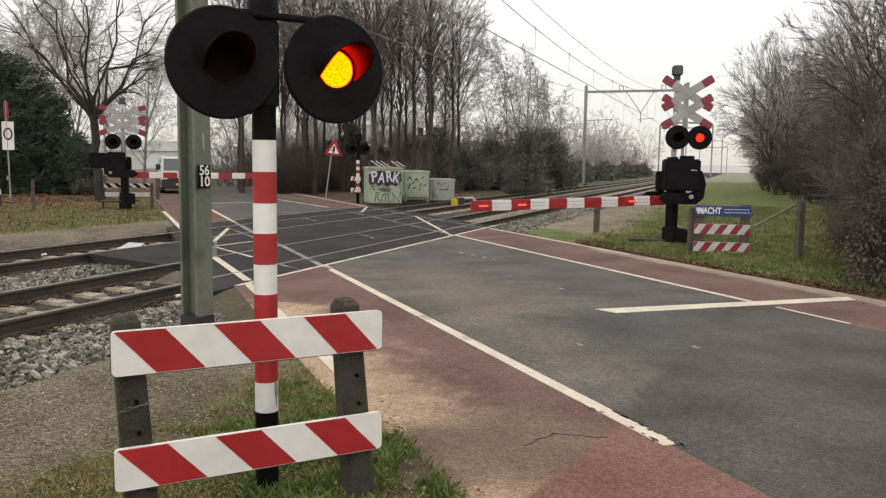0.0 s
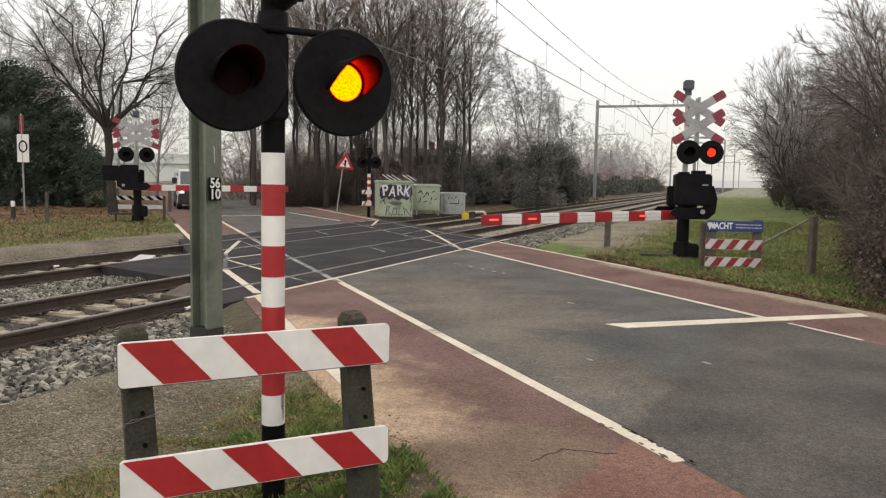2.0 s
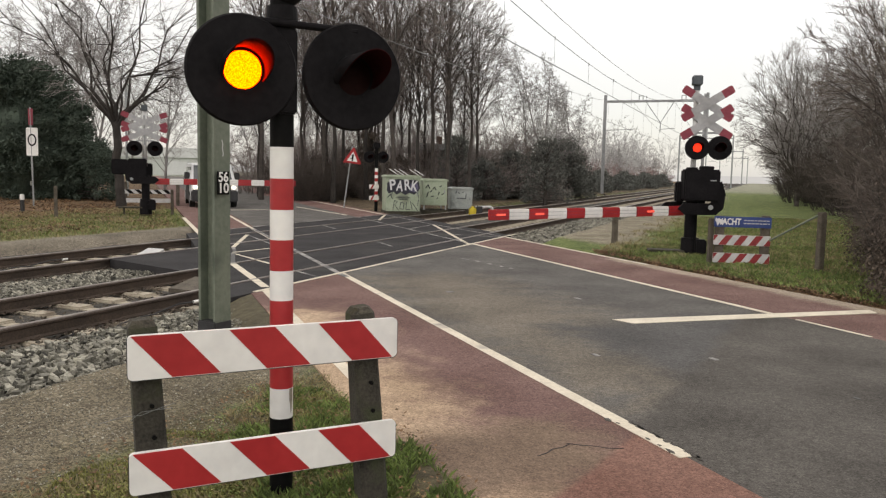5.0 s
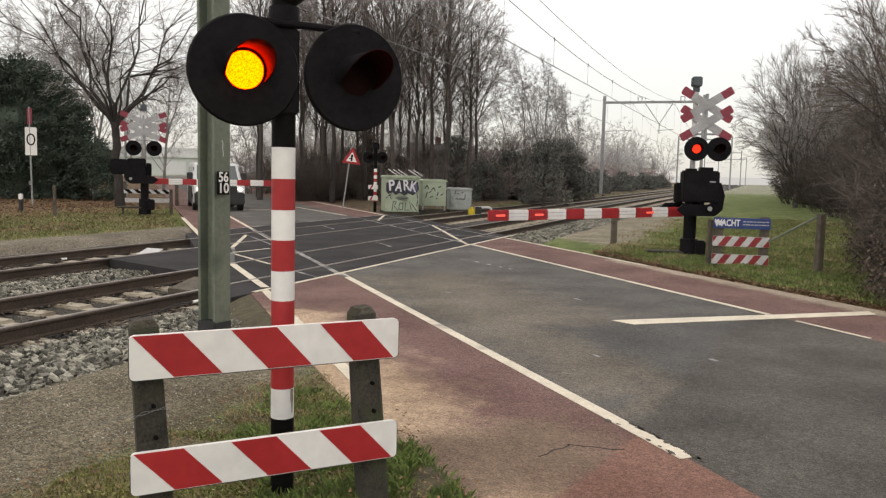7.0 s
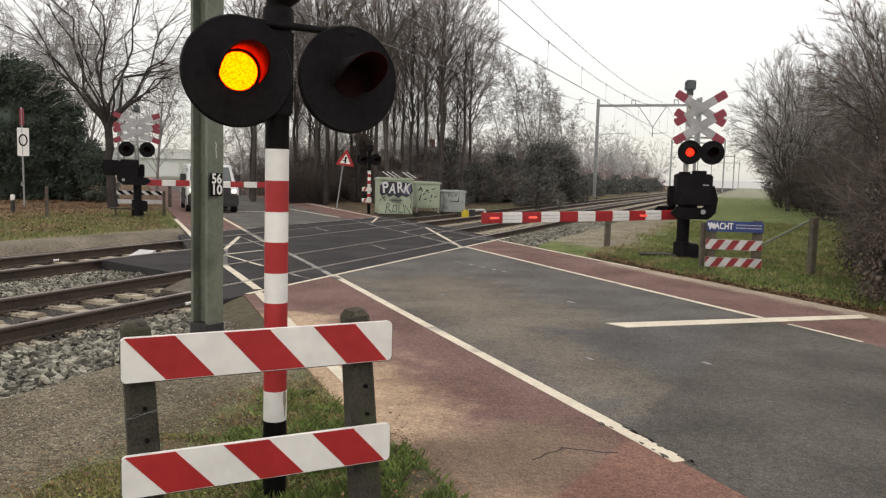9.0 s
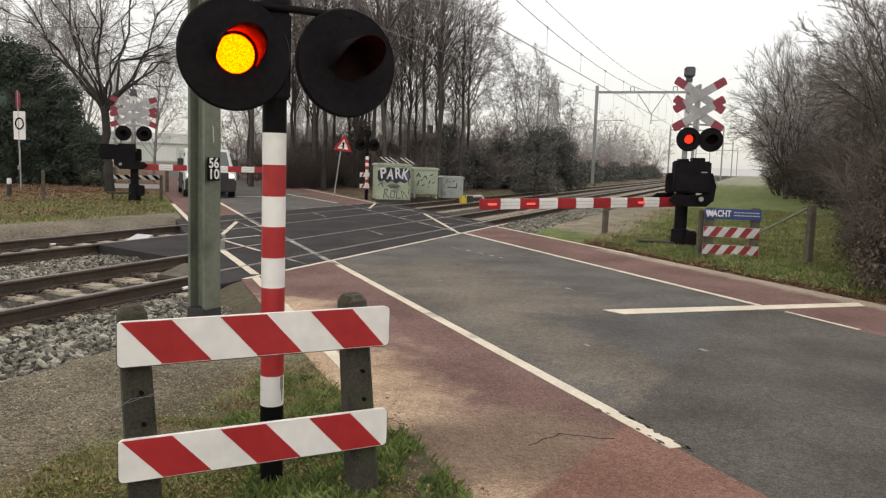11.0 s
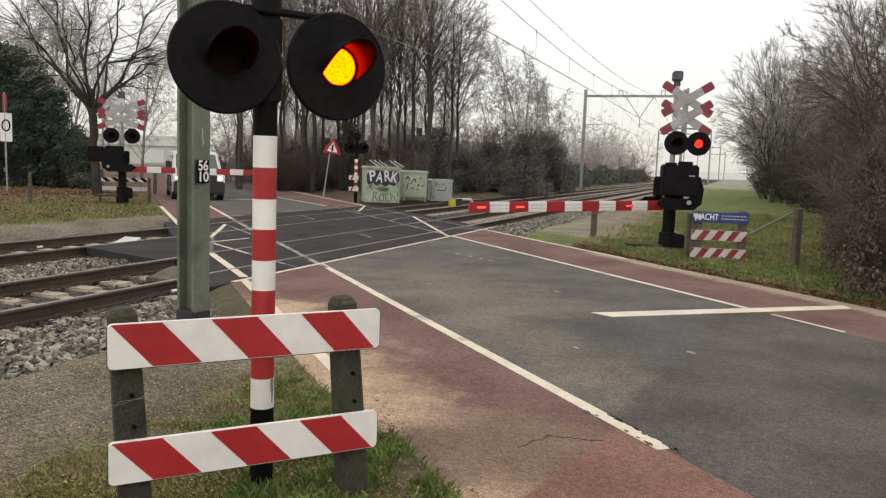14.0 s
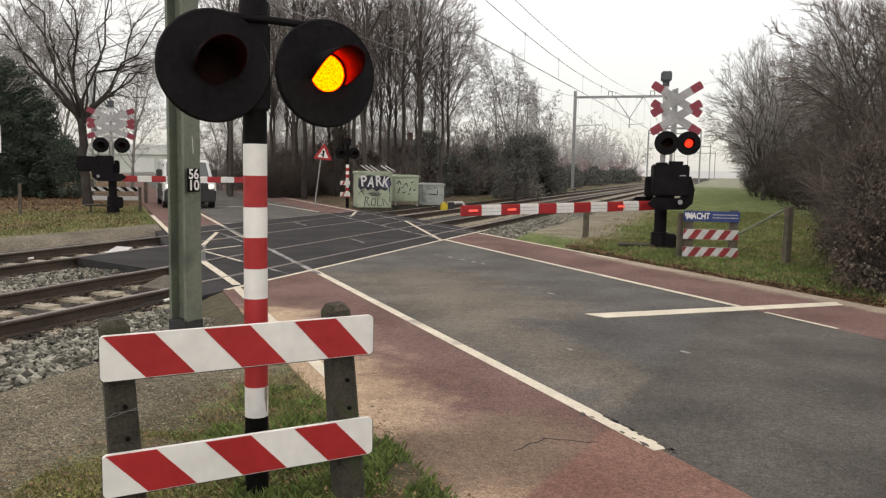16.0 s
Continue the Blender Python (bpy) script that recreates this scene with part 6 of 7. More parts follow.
oaks = [crown_tree("bare_tree", (0, 0, 0), 31 + k, 13.5 + 0.8 * k, 2.5 + 0.3 * k, (BLACK_BARK, BARK, BARK)[k], (BROWN_TWIG, TWIG, GREY_TWIG)[k], "tall bare deciduous tree in the wood", trunk_r=0.115 + 0.01 * k, clear=0.24 + 0.05 * k, base=0.26, limbs=20, second=8, third=6, tips=4, leader=True, bow=0.5) for k in range(3)]
# bark and twigs carry the mist of their distance as a pale colour
birches = [tree_mesh("birch_tree", (0, 0, 0), 51 + k, 10.5, PALE_BARK, PALE_TWIG, "slender bare tree, mist put into its pale colour", trunk_r=0.09, clear=0.12, limbs=18, spread_deg=36, reach=0.32, droop=0.22, dens=1.0, group="misty trees", twig_r=1.25) for k in range(2)]
# the later kinds stand farther off, with mist put into greyer, paler colours
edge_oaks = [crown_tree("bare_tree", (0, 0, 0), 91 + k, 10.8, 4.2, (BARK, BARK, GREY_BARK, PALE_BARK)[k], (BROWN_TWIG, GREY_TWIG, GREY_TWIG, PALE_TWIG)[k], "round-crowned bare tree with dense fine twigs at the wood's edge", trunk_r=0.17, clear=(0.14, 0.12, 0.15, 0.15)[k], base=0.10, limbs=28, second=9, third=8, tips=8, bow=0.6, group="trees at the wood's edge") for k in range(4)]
shrubs = [shrub_mesh("bare_shrub", (0, 0, 0), 61 + k, 3.2, (BARK, GREY_BARK)[k], (DARK_TWIG, TWIG)[k], "tangled bare shrub under the trees", stems=24, wide=1.3, twig_r=1.1) for k in range(2)]
edge_shrubs = [shrub_mesh("bare_shrub", (0, 0, 0), 65, 3.2, BLACK_BARK, DARK_TWIG, "tangled dark bare shrub at the wood's edge", stems=26, wide=1.3, twig_r=1.1)]
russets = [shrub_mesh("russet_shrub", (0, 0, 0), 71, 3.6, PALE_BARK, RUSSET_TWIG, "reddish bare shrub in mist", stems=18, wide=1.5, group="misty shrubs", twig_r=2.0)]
protos = {}


def plant(kind, x, y, scale):
    src = kind[rng.randrange(len(kind))]
    if src.name not in protos:
        protos[src.name] = True
        src.matrix_basis = pose(x, y, gz(x, y), 0, 0, rng.uniform(0, 360)) @ Matrix.Diagonal((scale, scale, scale, 1))
    else:
        drop(src, x, y, rng.uniform(0, 360), scale)


# the wood beyond the cabinets, from the road's far side to the railway
WOOD = [(-13.2, 58), (-11.2, 50), (-9.6, 56), (-8.2, 45), (-6.9, 52), (-6.4, 43.5), (-5.2, 48), (-4.2, 43), (-3.1, 47), (-2.0, 42.5), (-1.2, 50), (0.0, 45), 
        (0.9, 52.5), (-0.6, 41.8), (-3.6, 40.6), (-15.5, 66), (-12.5, 70), (-9.0, 66), (-4.5, 60), (0.5, 58), (-7.2, 60), (-5.8, 56), (-10.5, 43.5), (-2.8, 54), (-11.8, 47), (-9.3, 48.5), (-7.6, 48.8), (-5.9, 46.2), (-4.8, 52), (-1.4, 45.6), (-8.8, 53), (-12.6, 62), (-6.4, 64), (-1.8, 62)]
for x, y in WOOD:
    plant(oaks[:2] if x < -1.5 else oaks[2:], x + rng.uniform(-0.5, 0.5), y + rng.uniform(-0.8, 0.8), rng.uniform(0.85, 1.15) * (0.80 if x > -0.8 else 1.0))
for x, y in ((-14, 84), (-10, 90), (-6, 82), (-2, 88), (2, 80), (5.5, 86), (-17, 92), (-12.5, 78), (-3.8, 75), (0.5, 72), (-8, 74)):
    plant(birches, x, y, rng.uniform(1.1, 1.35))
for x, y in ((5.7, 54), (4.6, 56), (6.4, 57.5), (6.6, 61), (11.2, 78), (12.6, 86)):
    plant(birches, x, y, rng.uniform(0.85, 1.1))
for k in range(44):
    u = rng.random()
    x = -10.5 + 16.5 * u
    plant(shrubs[:1] if x < -3 else shrubs[1:], x, 41.0 + 15 * u * rng.uniform(0.6, 1.2) + rng.uniform(-0.5, 6), rng.uniform(0.5, 0.95))
for k in range(30):
    u = (k + rng.random()) / 30
    plant(shrubs[1:], -15.5 + 21.5 * u, 56 + rng.uniform(-3, 10), rng.uniform(1.15, 1.7))
for k in range(9):
    leafy_mesh("holly_bush", (-9.0 + 1.75 * k, 50.5 + 3.2 * math.sin(k * 2.1), 0), 120 + k, (1.6, 1.3, 2.4 + 0.7 * (k % 3)), UNDERGROWTH if k < 5 else MISTY_GREEN, "dark leafy undergrowth between the trees" if k < 5 else "grey-green leafy undergrowth between the trees", 5000, 0.055, "shrub", "undergrowth")
# low shrubs along the far side of the line, mist put into their tones
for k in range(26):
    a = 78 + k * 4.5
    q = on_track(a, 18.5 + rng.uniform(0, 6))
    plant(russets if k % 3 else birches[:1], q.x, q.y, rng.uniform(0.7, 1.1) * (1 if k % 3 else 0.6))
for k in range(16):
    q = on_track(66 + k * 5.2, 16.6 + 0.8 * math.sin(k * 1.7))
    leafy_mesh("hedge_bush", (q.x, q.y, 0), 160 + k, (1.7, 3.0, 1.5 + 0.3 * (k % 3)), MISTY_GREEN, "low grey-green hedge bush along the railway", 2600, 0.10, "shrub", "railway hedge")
# trees at the end of the line, faded by mist put into their colour
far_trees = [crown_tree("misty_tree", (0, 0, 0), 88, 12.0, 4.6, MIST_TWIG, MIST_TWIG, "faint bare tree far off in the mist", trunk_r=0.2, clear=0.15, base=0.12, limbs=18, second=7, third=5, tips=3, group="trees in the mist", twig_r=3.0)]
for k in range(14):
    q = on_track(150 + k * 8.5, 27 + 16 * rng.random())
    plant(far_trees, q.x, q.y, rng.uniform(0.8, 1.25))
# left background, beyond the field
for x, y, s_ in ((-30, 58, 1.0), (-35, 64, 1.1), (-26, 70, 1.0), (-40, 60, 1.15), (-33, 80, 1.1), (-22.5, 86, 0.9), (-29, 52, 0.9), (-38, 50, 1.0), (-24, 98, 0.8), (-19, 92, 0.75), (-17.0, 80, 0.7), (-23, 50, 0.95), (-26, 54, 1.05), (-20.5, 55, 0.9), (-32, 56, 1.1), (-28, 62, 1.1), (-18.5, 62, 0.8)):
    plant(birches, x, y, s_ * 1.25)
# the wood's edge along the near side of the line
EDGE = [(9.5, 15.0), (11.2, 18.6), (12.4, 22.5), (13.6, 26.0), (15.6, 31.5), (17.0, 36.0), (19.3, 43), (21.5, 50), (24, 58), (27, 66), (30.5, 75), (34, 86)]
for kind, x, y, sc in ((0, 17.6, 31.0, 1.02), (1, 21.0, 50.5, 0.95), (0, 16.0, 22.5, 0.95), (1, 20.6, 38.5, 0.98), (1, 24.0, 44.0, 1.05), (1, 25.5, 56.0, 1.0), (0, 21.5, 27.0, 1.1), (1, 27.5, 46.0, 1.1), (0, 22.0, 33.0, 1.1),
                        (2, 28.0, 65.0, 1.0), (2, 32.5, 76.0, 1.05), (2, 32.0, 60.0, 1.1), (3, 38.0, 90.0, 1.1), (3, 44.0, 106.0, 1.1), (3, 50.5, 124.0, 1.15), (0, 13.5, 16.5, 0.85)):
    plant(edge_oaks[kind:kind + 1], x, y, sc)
for i, (x, y) in enumerate(EDGE):
    for j in range(6):
        plant(edge_shrubs, x + rng.uniform(0.2, 5.0), y + rng.uniform(-1.8, 2.6), rng.uniform(0.65, 1.15))
    if 2 < i < 10:
        leafy_mesh("undergrowth_bush", (x + 3.6, y + 0.8, 0), 180 + i, (2.4, 2.4, 2.7), UNDERGROWTH, "dense dark undergrowth below the trees at the wood's edge", 4200, 0.085, "shrub", "undergrowth")
for k in range(9):
    x, y = EDGE[k]
    leafy_mesh("bramble_bush", (x + 2.6, y + 1.2, 0), 80 + k, (1.5, 1.6, 2.0 + 0.35 * (k % 3)), DEAD_LEAF if k % 3 == 1 else UNDERGROWTH, "tangled bramble bush with old leaves at the wood's edge", 6000, 0.035, "shrub", "brambles")

for k, (x, y, h_) in enumerate(((6.35, 11.0, 1.3), (7.05, 12.7, 1.7), (7.85, 14.4, 2.1))):
    leafy_mesh("bramble_bush", (x, y, 0), 140 + k, (0.85, 0.85, h_), UNDERGROWTH, "tangled bramble bush with old leaves at the wood's edge", 5000, 0.026, "shrub", "brambles")
    plant(edge_shrubs, x + 0.35, y + 0.3, 0.6)
    plant(edge_shrubs, x + 1.2, y + 0.8, 0.8)

# a glowing wall, added in place of mist, closes the distance
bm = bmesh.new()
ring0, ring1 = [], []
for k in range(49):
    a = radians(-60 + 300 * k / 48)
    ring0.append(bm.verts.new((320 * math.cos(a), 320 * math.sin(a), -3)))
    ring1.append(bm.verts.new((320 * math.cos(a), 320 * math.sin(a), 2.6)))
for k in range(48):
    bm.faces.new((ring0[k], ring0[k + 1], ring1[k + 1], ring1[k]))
tagged(solid(bm, MIST_GLOW, "backdrop"), "plain pale glowing wall drawn as distant mist", "mist", kind="structure")


# ---------- grass and leaves ----------
def blades(name, cells, mat, seed, hgt=(0.04, 0.11), wd=0.005, ok=None, label="short grass", level=-1.0):
    g_ = np.random.default_rng(seed)
    v, f = [], []
    for (x0, x1, y0, y1), k in cells:
        made = 0
        for _ in range(k * 3):
            x, y = g_.uniform(x0, x1), g_.uniform(y0, y1)
            p = Vector((x, y, 0))
            s, o = p.dot(RN), p.dot(TN)
            if not ok(x, y, s, o):
                continue
            z = max(gz(x, y), level)
            h = g_.uniform(*hgt)
            a = g_.uniform(0, 6.283)
            lean = g_.uniform(0.2, 1.0) * h
            dx, dy = math.cos(a), math.sin(a)
            b = len(v)
            v += [(x - dy * wd, y + dx * wd, z - 0.01), (x + dy * wd, y - dx * wd, z - 0.01), (x + dx * lean * 0.4 + dy * wd * 0.7, y + dy * lean * 0.4 - dx * wd * 0.7, z + h * 0.65), (x + dx * lean, y + dy * lean, z + h)]
            f += [(b, b + 1, b + 2), (b, b + 2, b + 3)]
            made += 1
            if made >= k:
                break
    me = bpy.data.meshes.new(name)
    me.from_pydata(v, [], f)
    me.materials.append(mat)
    return tagged(new(name, me), label, "grass", kind="stuff")


def clump(x, y, k=1.7):
    return noise.noise((x * k, y * k, 4.0))


blades("grass", [((-3.2, 0.6, 2.2, 6.2), 42000)], MOSS, 1, (0.012, 0.045), 0.0024, lambda x, y, s, o: s < 1.42 + 0.15 * clump(x, y, 3) and o < 2.75 + 0.9 * clump(x, y, 1.2) and clump(x, y, 3.1) > -0.28, "short green grass round the posts")
blades("dry_grass", [((-3.5, 0.6, 2.2, 6.5), 9000)], DRY_GRASS, 2, (0.015, 0.06), 0.0026, lambda x, y, s, o: s < 1.45 and o < 3.2 + 0.8 * clump(x, y, 1.2), "short dry grass round the posts")
blades("grass", [((3.2, 9.5, 7.5, 19.5), 42000), ((5, 14, 16, 34), 34000)], GRASS, 3, (0.03, 0.09), 0.008, lambda x, y, s, o: s > 9.45 + 0.2 * clump(x, y, 2) and o < 2.6 + clump(x, y, 1) and clump(x, y, 0.8) > -0.35, "green verge grass beside the road")
blades("dry_grass", [((3.2, 10.5, 7.5, 19.5), 13000), ((4, 14, 16, 34), 9000)], DRY_GRASS, 4, (0.03, 0.10), 0.007, lambda x, y, s, o: s > 9.5 and o < 3.4 + clump(x, y, 1) and clump(x, y, 0.8) < 0.15, "pale dry verge grass beside the road")
blades("grass", [((-22, -6, 17, 32), 15000)], GRASS, 5, (0.03, 0.09), 0.012, lambda x, y, s, o: s < 1.2 and 15.4 < o < 21.5 + clump(x, y) and clump(x, y, 0.6) > -0.3, "grass strip beyond the tracks")
blades("dry_grass", [((-24, -6, 17, 40), 16000)], DRY_GRASS, 6, (0.03, 0.09), 0.012, lambda x, y, s, o: s < 1.0 and 15.2 < o < 24, "dry grass strip beyond the tracks")


blades("lush_grass", [((-1.4, 0.6, 3.0, 6.0), 9000)], LUSH, 21, (0.025, 0.075), 0.0028, lambda x, y, s, o: 0.5 < s < 1.5 + 0.12 * clump(x, y, 4) and clump(x, y, 2.6) > 0.0 and y > 3.3, "fresh green grass tufts beside the cycle lane")


blades("lush_grass", [((3.0, 9.5, 7.0, 18.0), 26000)], LUSH, 22, (0.03, 0.10), 0.006, lambda x, y, s, o: 9.5 + 0.25 * clump(x, y, 2) < s < 11.2 + clump(x, y, 0.7) and o < 2.4 and clump(x, y, 1.3) > -0.15, "fresh green grass along the verge")


blades("moss", [((-3.0, -0.4, 2.9, 5.0), 26000)], MOSS, 23, (0.006, 0.022), 0.0035, lambda x, y, s, o: s < 0.9 and o < 3.45 + 0.5 * clump(x, y, 1.6) and clump(x, y, 2.2) > -0.2, "low green moss and grass round the near post")


def litter(name, cells, seed, size=0.03, ok=None, label="scattered brown fallen leaves", mat=None, level=-0.18, lift=0.05):
    g_ = np.random.default_rng(seed)
    v, f = [], []
    for (x0, x1, y0, y1), k in cells:
        for _ in range(k):
            x, y = g_.uniform(x0, x1), g_.uniform(y0, y1)
            p = Vector((x, y, 0))
            if not ok(x, y, p.dot(RN), p.dot(TN)):
                continue
            z = max(gz(x, y), level) + g_.uniform(0.005, 0.05) * lift / 0.05
            a, r = g_.uniform(0, 6.28), size * g_.uniform(0.6, 1.3)
            dx, dy = math.cos(a) * r, math.sin(a) * r
            t1, t2 = g_.uniform(-0.5, 0.5, 2) * r
            b = len(v)
            v += [(x - dx, y - dy, z - t1), (x - dy * 0.6, y + dx * 0.6, z + t2), (x + dx, y + dy, z + t1), (x + dy * 0.6, y - dx * 0.6, z + t2)]
            f.append((b, b + 1, b + 2, b + 3))
    me = bpy.data.meshes.new(name)
    me.from_pydata(v, [], f)
    me.materials.append(mat or DEAD_LEAF)
    return tagged(new(name, me), label, "leaves", kind="stuff")


litter("fallen_leaves", [((3.0, 9.0, 6.0, 18.0), 90000)], 7, 0.030, lambda x, y, s, o: 9.2 < s < 9.85 + 0.7 * clump(x, y, 1.1))
litter("fallen_leaves", [((5.0, 16.0, 8.0, 34.0), 14000)], 8, 0.04, lambda x, y, s, o: s > 9.6 and o < -0.8 + 1.2 * clump(x, y, 0.5))
litter("fallen_leaves", [((-26, -8, 18, 40), 30000)], 9, 0.055, lambda x, y, s, o: s < 0.8 and o > 16 + 2 * clump(x, y, 0.4) and clump(x, y, 0.7) > -0.2)
litter("fallen_leaves", [((-3.2, 0.8, 2.2, 6.5), 6500)], 10, 0.015, lambda x, y, s, o: s < 1.5 and o < 3.6)

litter("clover", [((-3.2, 0.8, 2.2, 6.2), 60000)], 12, 0.0075, lambda x, y, s, o: s < 1.42 + 0.12 * clump(x, y, 3) and o < 2.9 + 0.8 * clump(x, y, 1.2) and clump(x, y, 2.4) > -0.3, "small green clover leaves and moss in the short grass", MOSS)
litter("clover", [((-1.6, 0.8, 2.2, 6.0), 16000)], 13, 0.009, lambda x, y, s, o: 0.3 < s < 1.5 + 0.12 * clump(x, y, 3) and clump(x, y, 2.8) > -0.1, "small green clover leaves and moss in the short grass", LUSH)
# earth and grass grown over the cycle lane's edge
ev, ef = [], []
EDGE_STEPS = 90
for i in range(EDGE_STEPS + 1):
    v_ = 1.2 + 3.75 * i / EDGE_STEPS
    out_ = 1.60 + 0.05 * noise.noise((v_ * 3.1, 0, 7)) + 0.025 * noise.noise((v_ * 11, 2, 7)) - 0.22 * ramp01(v_, 4.5, 4.95)
    for s_, z_ in ((1.20, -0.03), (1.36, 0.012), (out_ - 0.07, 0.016 + 0.008 * noise.noise((v_ * 9, 5, 1))), (out_, -0.004)):
        ev.append(tuple(on_road(s_, v_, z_)))
for i in range(EDGE_STEPS):
    for j in range(3):
        k = i * 4 + j
        ef.append((k, k + 1, k + 5, k + 4))
tagged(mesh_of("soil_edge", ev, ef, SOIL), "dark earth and moss grown over the cycle lane's edge", "soil", kind="stuff")
blades("lush_grass", [((-1.0, 1.2, 2.2, 5.2), 16000)], LUSH, 31, (0.02, 0.075), 0.0026, lambda x, y, s, o: 0.2 < s < 1.57 + 0.05 * clump(x, y, 5) and clump(x, y, 3.2) > -0.25 and s < 1.62 - 0.5 * max(0.0, x * RU.x + y * RU.y - 4.5), "fresh green grass grown over the cycle lane's edge", level=0.008)
litter("fallen_leaves", [((-1.2, 1.4, 2.2, 5.4), 2600)], 32, 0.014, lambda x, y, s, o: 0.6 < s < 1.68, level=0.012)
litter("soil_crumbs", [((-1.0, 2.4, 2.2, 6.0), 2200)], 33, 0.0065, lambda x, y, s, o: 1.5 < s < 1.6 + 0.75 * max(0.0, clump(x, y, 1.4) + 0.25), "dark crumbs of soil on the cycle lane", UNDERGROWTH, level=0.0, lift=0.006)
# dark earth banked against the lane's edge beside the track
ev, ef = [], []
for i in range(25):
    o_ = 4.55 + 1.80 * i / 24
    for s_, z_ in ((0.78 + 0.08 * noise.noise((o_ * 4, 1, 3)), -0.20), (1.02, -0.085 + 0.02 * noise.noise((o_ * 6, 2, 3))), (1.22, -0.03 + 0.012 * noise.noise((o_ * 8, 3, 3))), (1.395, -0.008)):
        ev.append(tuple(road_at_off(s_, o_, z_)))
for i in range(24):
    for j in range(3):
        k = i * 4 + j
        ef.append((k, k + 1, k + 5, k + 4))
tagged(mesh_of("soil_bank", ev, ef, SOIL), "dark earth banked against the cycle lane beside the track", "soil", kind="stuff")
# fine gravel on the worn path
gr = np.random.default_rng(15)
gvv, gff = [], []
for _ in range(26000):
    a_, o_ = gr.uniform(-2.5, 8.5), gr.uniform(2.5, 5.0)
    q = on_track(a_, o_)
    if q.dot(RN) > 1.45 or (o_ < 3.0 and gr.random() < 0.6):
        continue
    r_ = 0.0025 + 0.009 * gr.random() ** 2.5
    z_ = gz(q.x, q.y) + r_ * 0.3
    k_ = len(gvv)
    t_ = gr.uniform(0, 6.28)
    gvv += [(q.x + r_ * math.cos(t_ + e), q.y + r_ * math.sin(t_ + e), z_ - r_ * 0.4) for e in (0, 2.1, 4.2)] + [(q.x, q.y, z_ + r_ * 0.6)]
    gff += [(k_, k_ + 1, k_ + 3), (k_ + 1, k_ + 2, k_ + 3), (k_ + 2, k_, k_ + 3)]
gme = bpy.data.meshes.new("path_gravel")
gme.from_pydata(gvv, [], gff)
gme.materials.append(STONES)
tagged(new("path_gravel", gme), "fine loose gravel on a worn path", "gravel", kind="stuff")
# leaf and twig scraps caught along the rails
litter("rail_litter", [((-9.5, 0.5, 4.0, 14.0), 34000)], 16, 0.024, lambda x, y, s, o: s < 1.0 and min(abs(o - r) for r in RAILS) < 0.30 and clump(x, y, 1.5) > -0.1, "brown leaf scraps along the rails", UNDERGROWTH)

# ---------- the van that draws up at the far barrier ----------
van = thing("van", (0, 0, 0), "white delivery van with lit headlights waiting at the barrier", "van")
# its own space: nose towards -y, wheels on z = 0
prof_v = [(-2.30, 0.30), (-2.38, 0.55), (-2.30, 0.95), (-1.55, 1.12), (-0.75, 1.80), (-0.35, 1.88), (2.5, 1.88), (2.58, 1.74), (2.6, 0.35), (2.5, 0.28), (-2.0, 0.28)]
bm = bmesh.new()
for sx in (-1,):
    rows_ = []
    for x, k in ((-0.96, 0.0), (-0.90, 1.0), (0.90, 1.0), (0.96, 0.0)):
        ring = []
        for y, z in prof_v:
            inset = 0.0 if k else 0.05
            zz = z if z < 1.0 or k else z - 0.05
            ring.append(bm.verts.new((x * (1.0 if z < 1.15 else 0.90), y * (1 - inset * 0.3), zz)))
        rows_.append(ring)
    n_ = len(prof_v)
    for r0, r1 in zip(rows_, rows_[1:]):
        for i in range(n_):
            bm.faces.new((r0[i], r0[(i + 1) % n_], r1[(i + 1) % n_], r1[i]))
    bm.faces.new(rows_[0][::-1])
    bm.faces.new(rows_[-1])
bmesh.ops.recalc_face_normals(bm, faces=bm.faces[:])
body = part("body", bm, CAR_WHITE, van)
bm = bmesh.new()
m_ = [(-0.80, 1.16), (0.80, 1.16), (0.75, 1.76), (-0.75, 1.76)]
vs = [bm.verts.new((x, -1.50 + (z - 1.16) * 0.75 / 0.64 - 0.012, z + 0.012)) for x, z in m_]
bm.faces.new(vs)
r_ = bmesh.ops.extrude_face_region(bm, geom=bm.faces[:])
bmesh.ops.translate(bm, verts=[q for q in r_["geom"] if isinstance(q, bmesh.types.BMVert)], vec=(0, 0.02, -0.02))
bmesh.ops.recalc_face_normals(bm, faces=bm.faces[:])
part("windscreen", bm, VAN_GLASS, van)
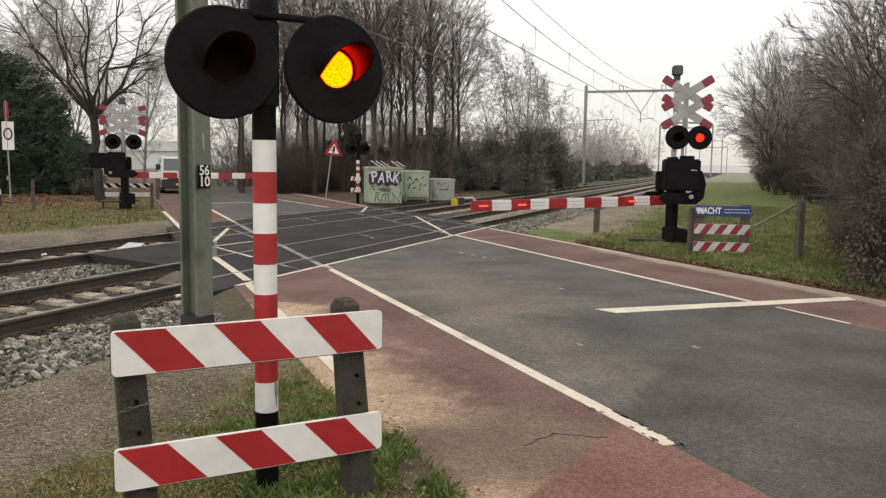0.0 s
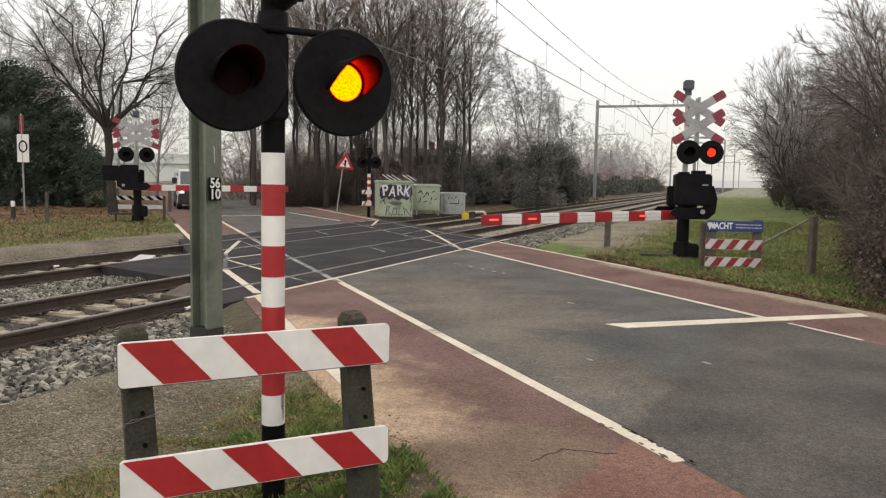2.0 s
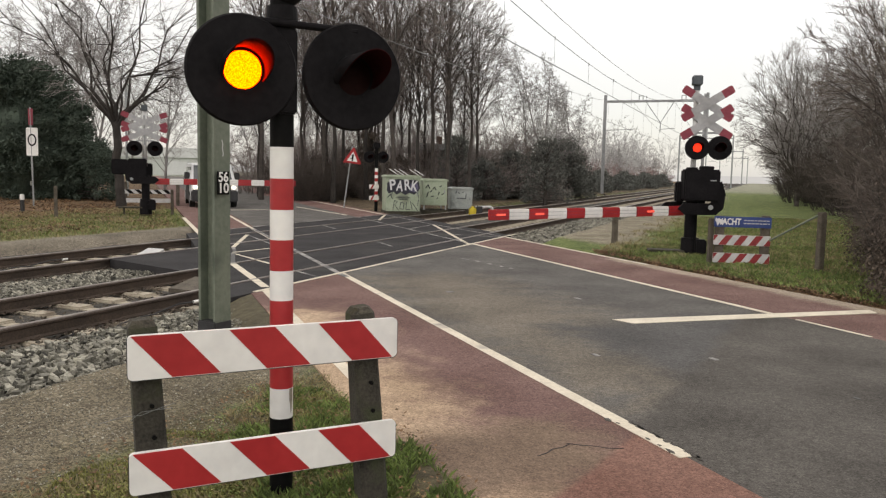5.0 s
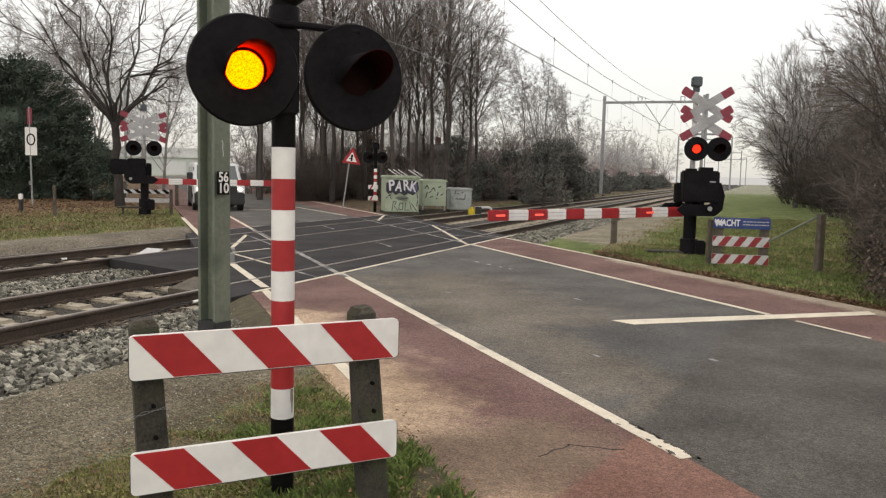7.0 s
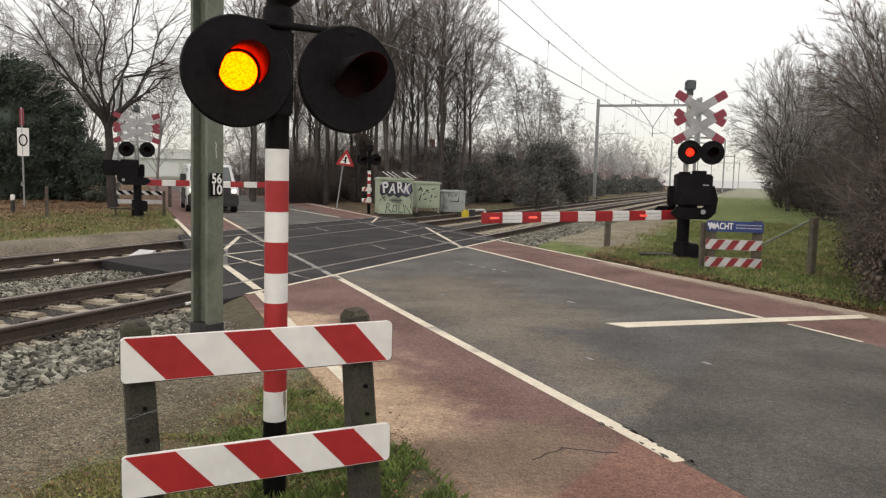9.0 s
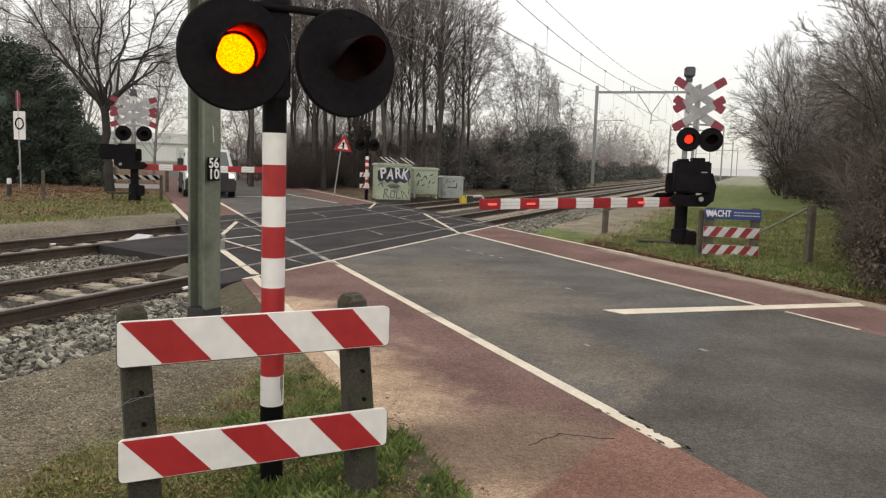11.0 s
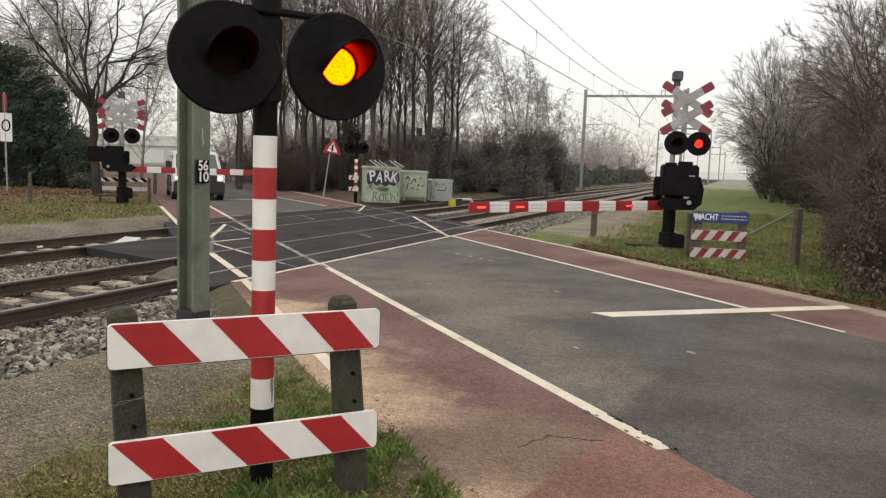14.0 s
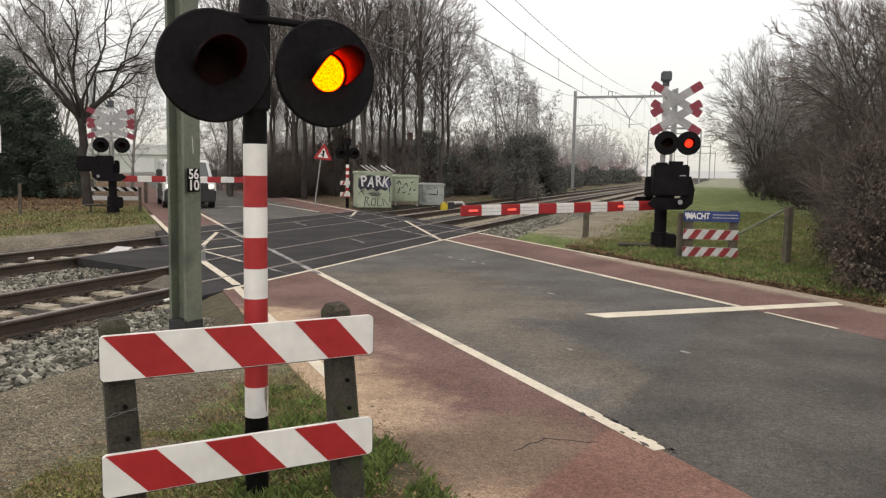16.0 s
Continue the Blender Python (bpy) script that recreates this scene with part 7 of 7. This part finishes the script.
for sx in (-1, 1):
    bm = bmesh.new()
    box(bm, (min(sx * 0.868, sx * 0.90), -0.95, 1.16), (max(sx * 0.868, sx * 0.90), 0.10, 1.70), bevel=0.01)
    part("side_window", bm, VAN_GLASS, van)
    bm = bmesh.new()
    box(bm, (min(sx * 0.868, sx * 0.90), 0.22, 1.16), (max(sx * 0.868, sx * 0.90), 2.3, 1.70), bevel=0.01)
    part("side_window", bm, VAN_GLASS, van)
    bm = bmesh.new()
    box(bm, (min(sx * 0.955, sx * 0.985), -1.15, 0.26), (max(sx * 0.955, sx * 0.985), 1.25, 0.92), bevel=0.01)
    part("sill_trim", bm, DARK_PLASTIC, van)
    bm = bmesh.new()
    box(bm, (min(sx * 0.93, sx * 1.16), -1.18, 1.18), (max(sx * 0.93, sx * 1.16), -1.06, 1.48), bevel=0.03)
    part("mirror", bm, DARK_PLASTIC, van)
    bm = bmesh.new()
    box(bm, (min(sx * 0.70, sx * 0.86), -2.41, 0.80), (max(sx * 0.70, sx * 0.86), -2.26, 0.91), bevel=0.03)
    part("headlight", bm, HEADLIGHT, van, "lit white headlight")
    for y in (-1.55, 1.65):
        bm = bmesh.new()
        tube(bm, (sx * 0.76, y, 0.33), (sx * 0.97, y, 0.33), 0.33, seg=24)
        wheel = part("wheel", bm, TYRE, van)
        bm = bmesh.new()
        tube(bm, (sx * 0.972, y, 0.33), (sx * 0.985, y, 0.33), 0.19, seg=18)
        part("rim", bm, GALV, wheel)
bm = bmesh.new()
box(bm, (-0.95, -2.44, 0.24), (0.95, -2.24, 0.74), bevel=0.05)
box(bm, (-0.66, -2.41, 0.72), (0.66, -2.27, 0.98), bevel=0.02)
part("bumper", bm, DARK_PLASTIC, van, "dark bumper and grille")
bm = bmesh.new()
box(bm, (-0.26, -2.455, 0.42), (0.26, -2.44, 0.53))
part("number_plate", bm, YELLOW, van, "plain yellow number plate")


# ---------- what moves ----------
def motions():
    # the van along the road, nose towards the viewer
    yaw = math.degrees(math.atan2(RU.y, RU.x)) - 90
    rows = []
    for t, v in VAN_ROWS:
        p = on_road(VAN_S, v)
        rows.append((t, pose(p.x, p.y, 0, 0, 0, yaw)))
    walk(van, rows)
    # lamps alternate every two thirds of a second: each lens turns its glowing or its dark face outwards
    for lens, side in LAMPS:
        home = lens.location.copy()
        turn = 180.0 if side == "left" else 0.0
        rows = [(0.0, pose(*home, 0, 0, turn))]
        k = 0
        on, off = 5, 12
        while k * 20 + off + 3 < 480:
            for start in (on, off):
                f0 = k * 20 + start
                for step in range(4):
                    rows.append(((f0 + step) / 30.0, pose(*home, 0, 0, turn + 60.0 * step)))
                turn += 180.0
            k += 1
        rows.append((16.0, pose(*home, 0, 0, turn)))
        walk(lens, rows)


VAN_S = 2.95
VAN_ROWS = ((0.0, 45.3), (1.0, 43.1), (2.0, 41.4), (3.0, 40.3), (4.0, 39.1), (5.0, 37.4), (6.0, 35.4), (6.6, 34.8), (7.2, 34.6), (16.0, 34.4))
motions()
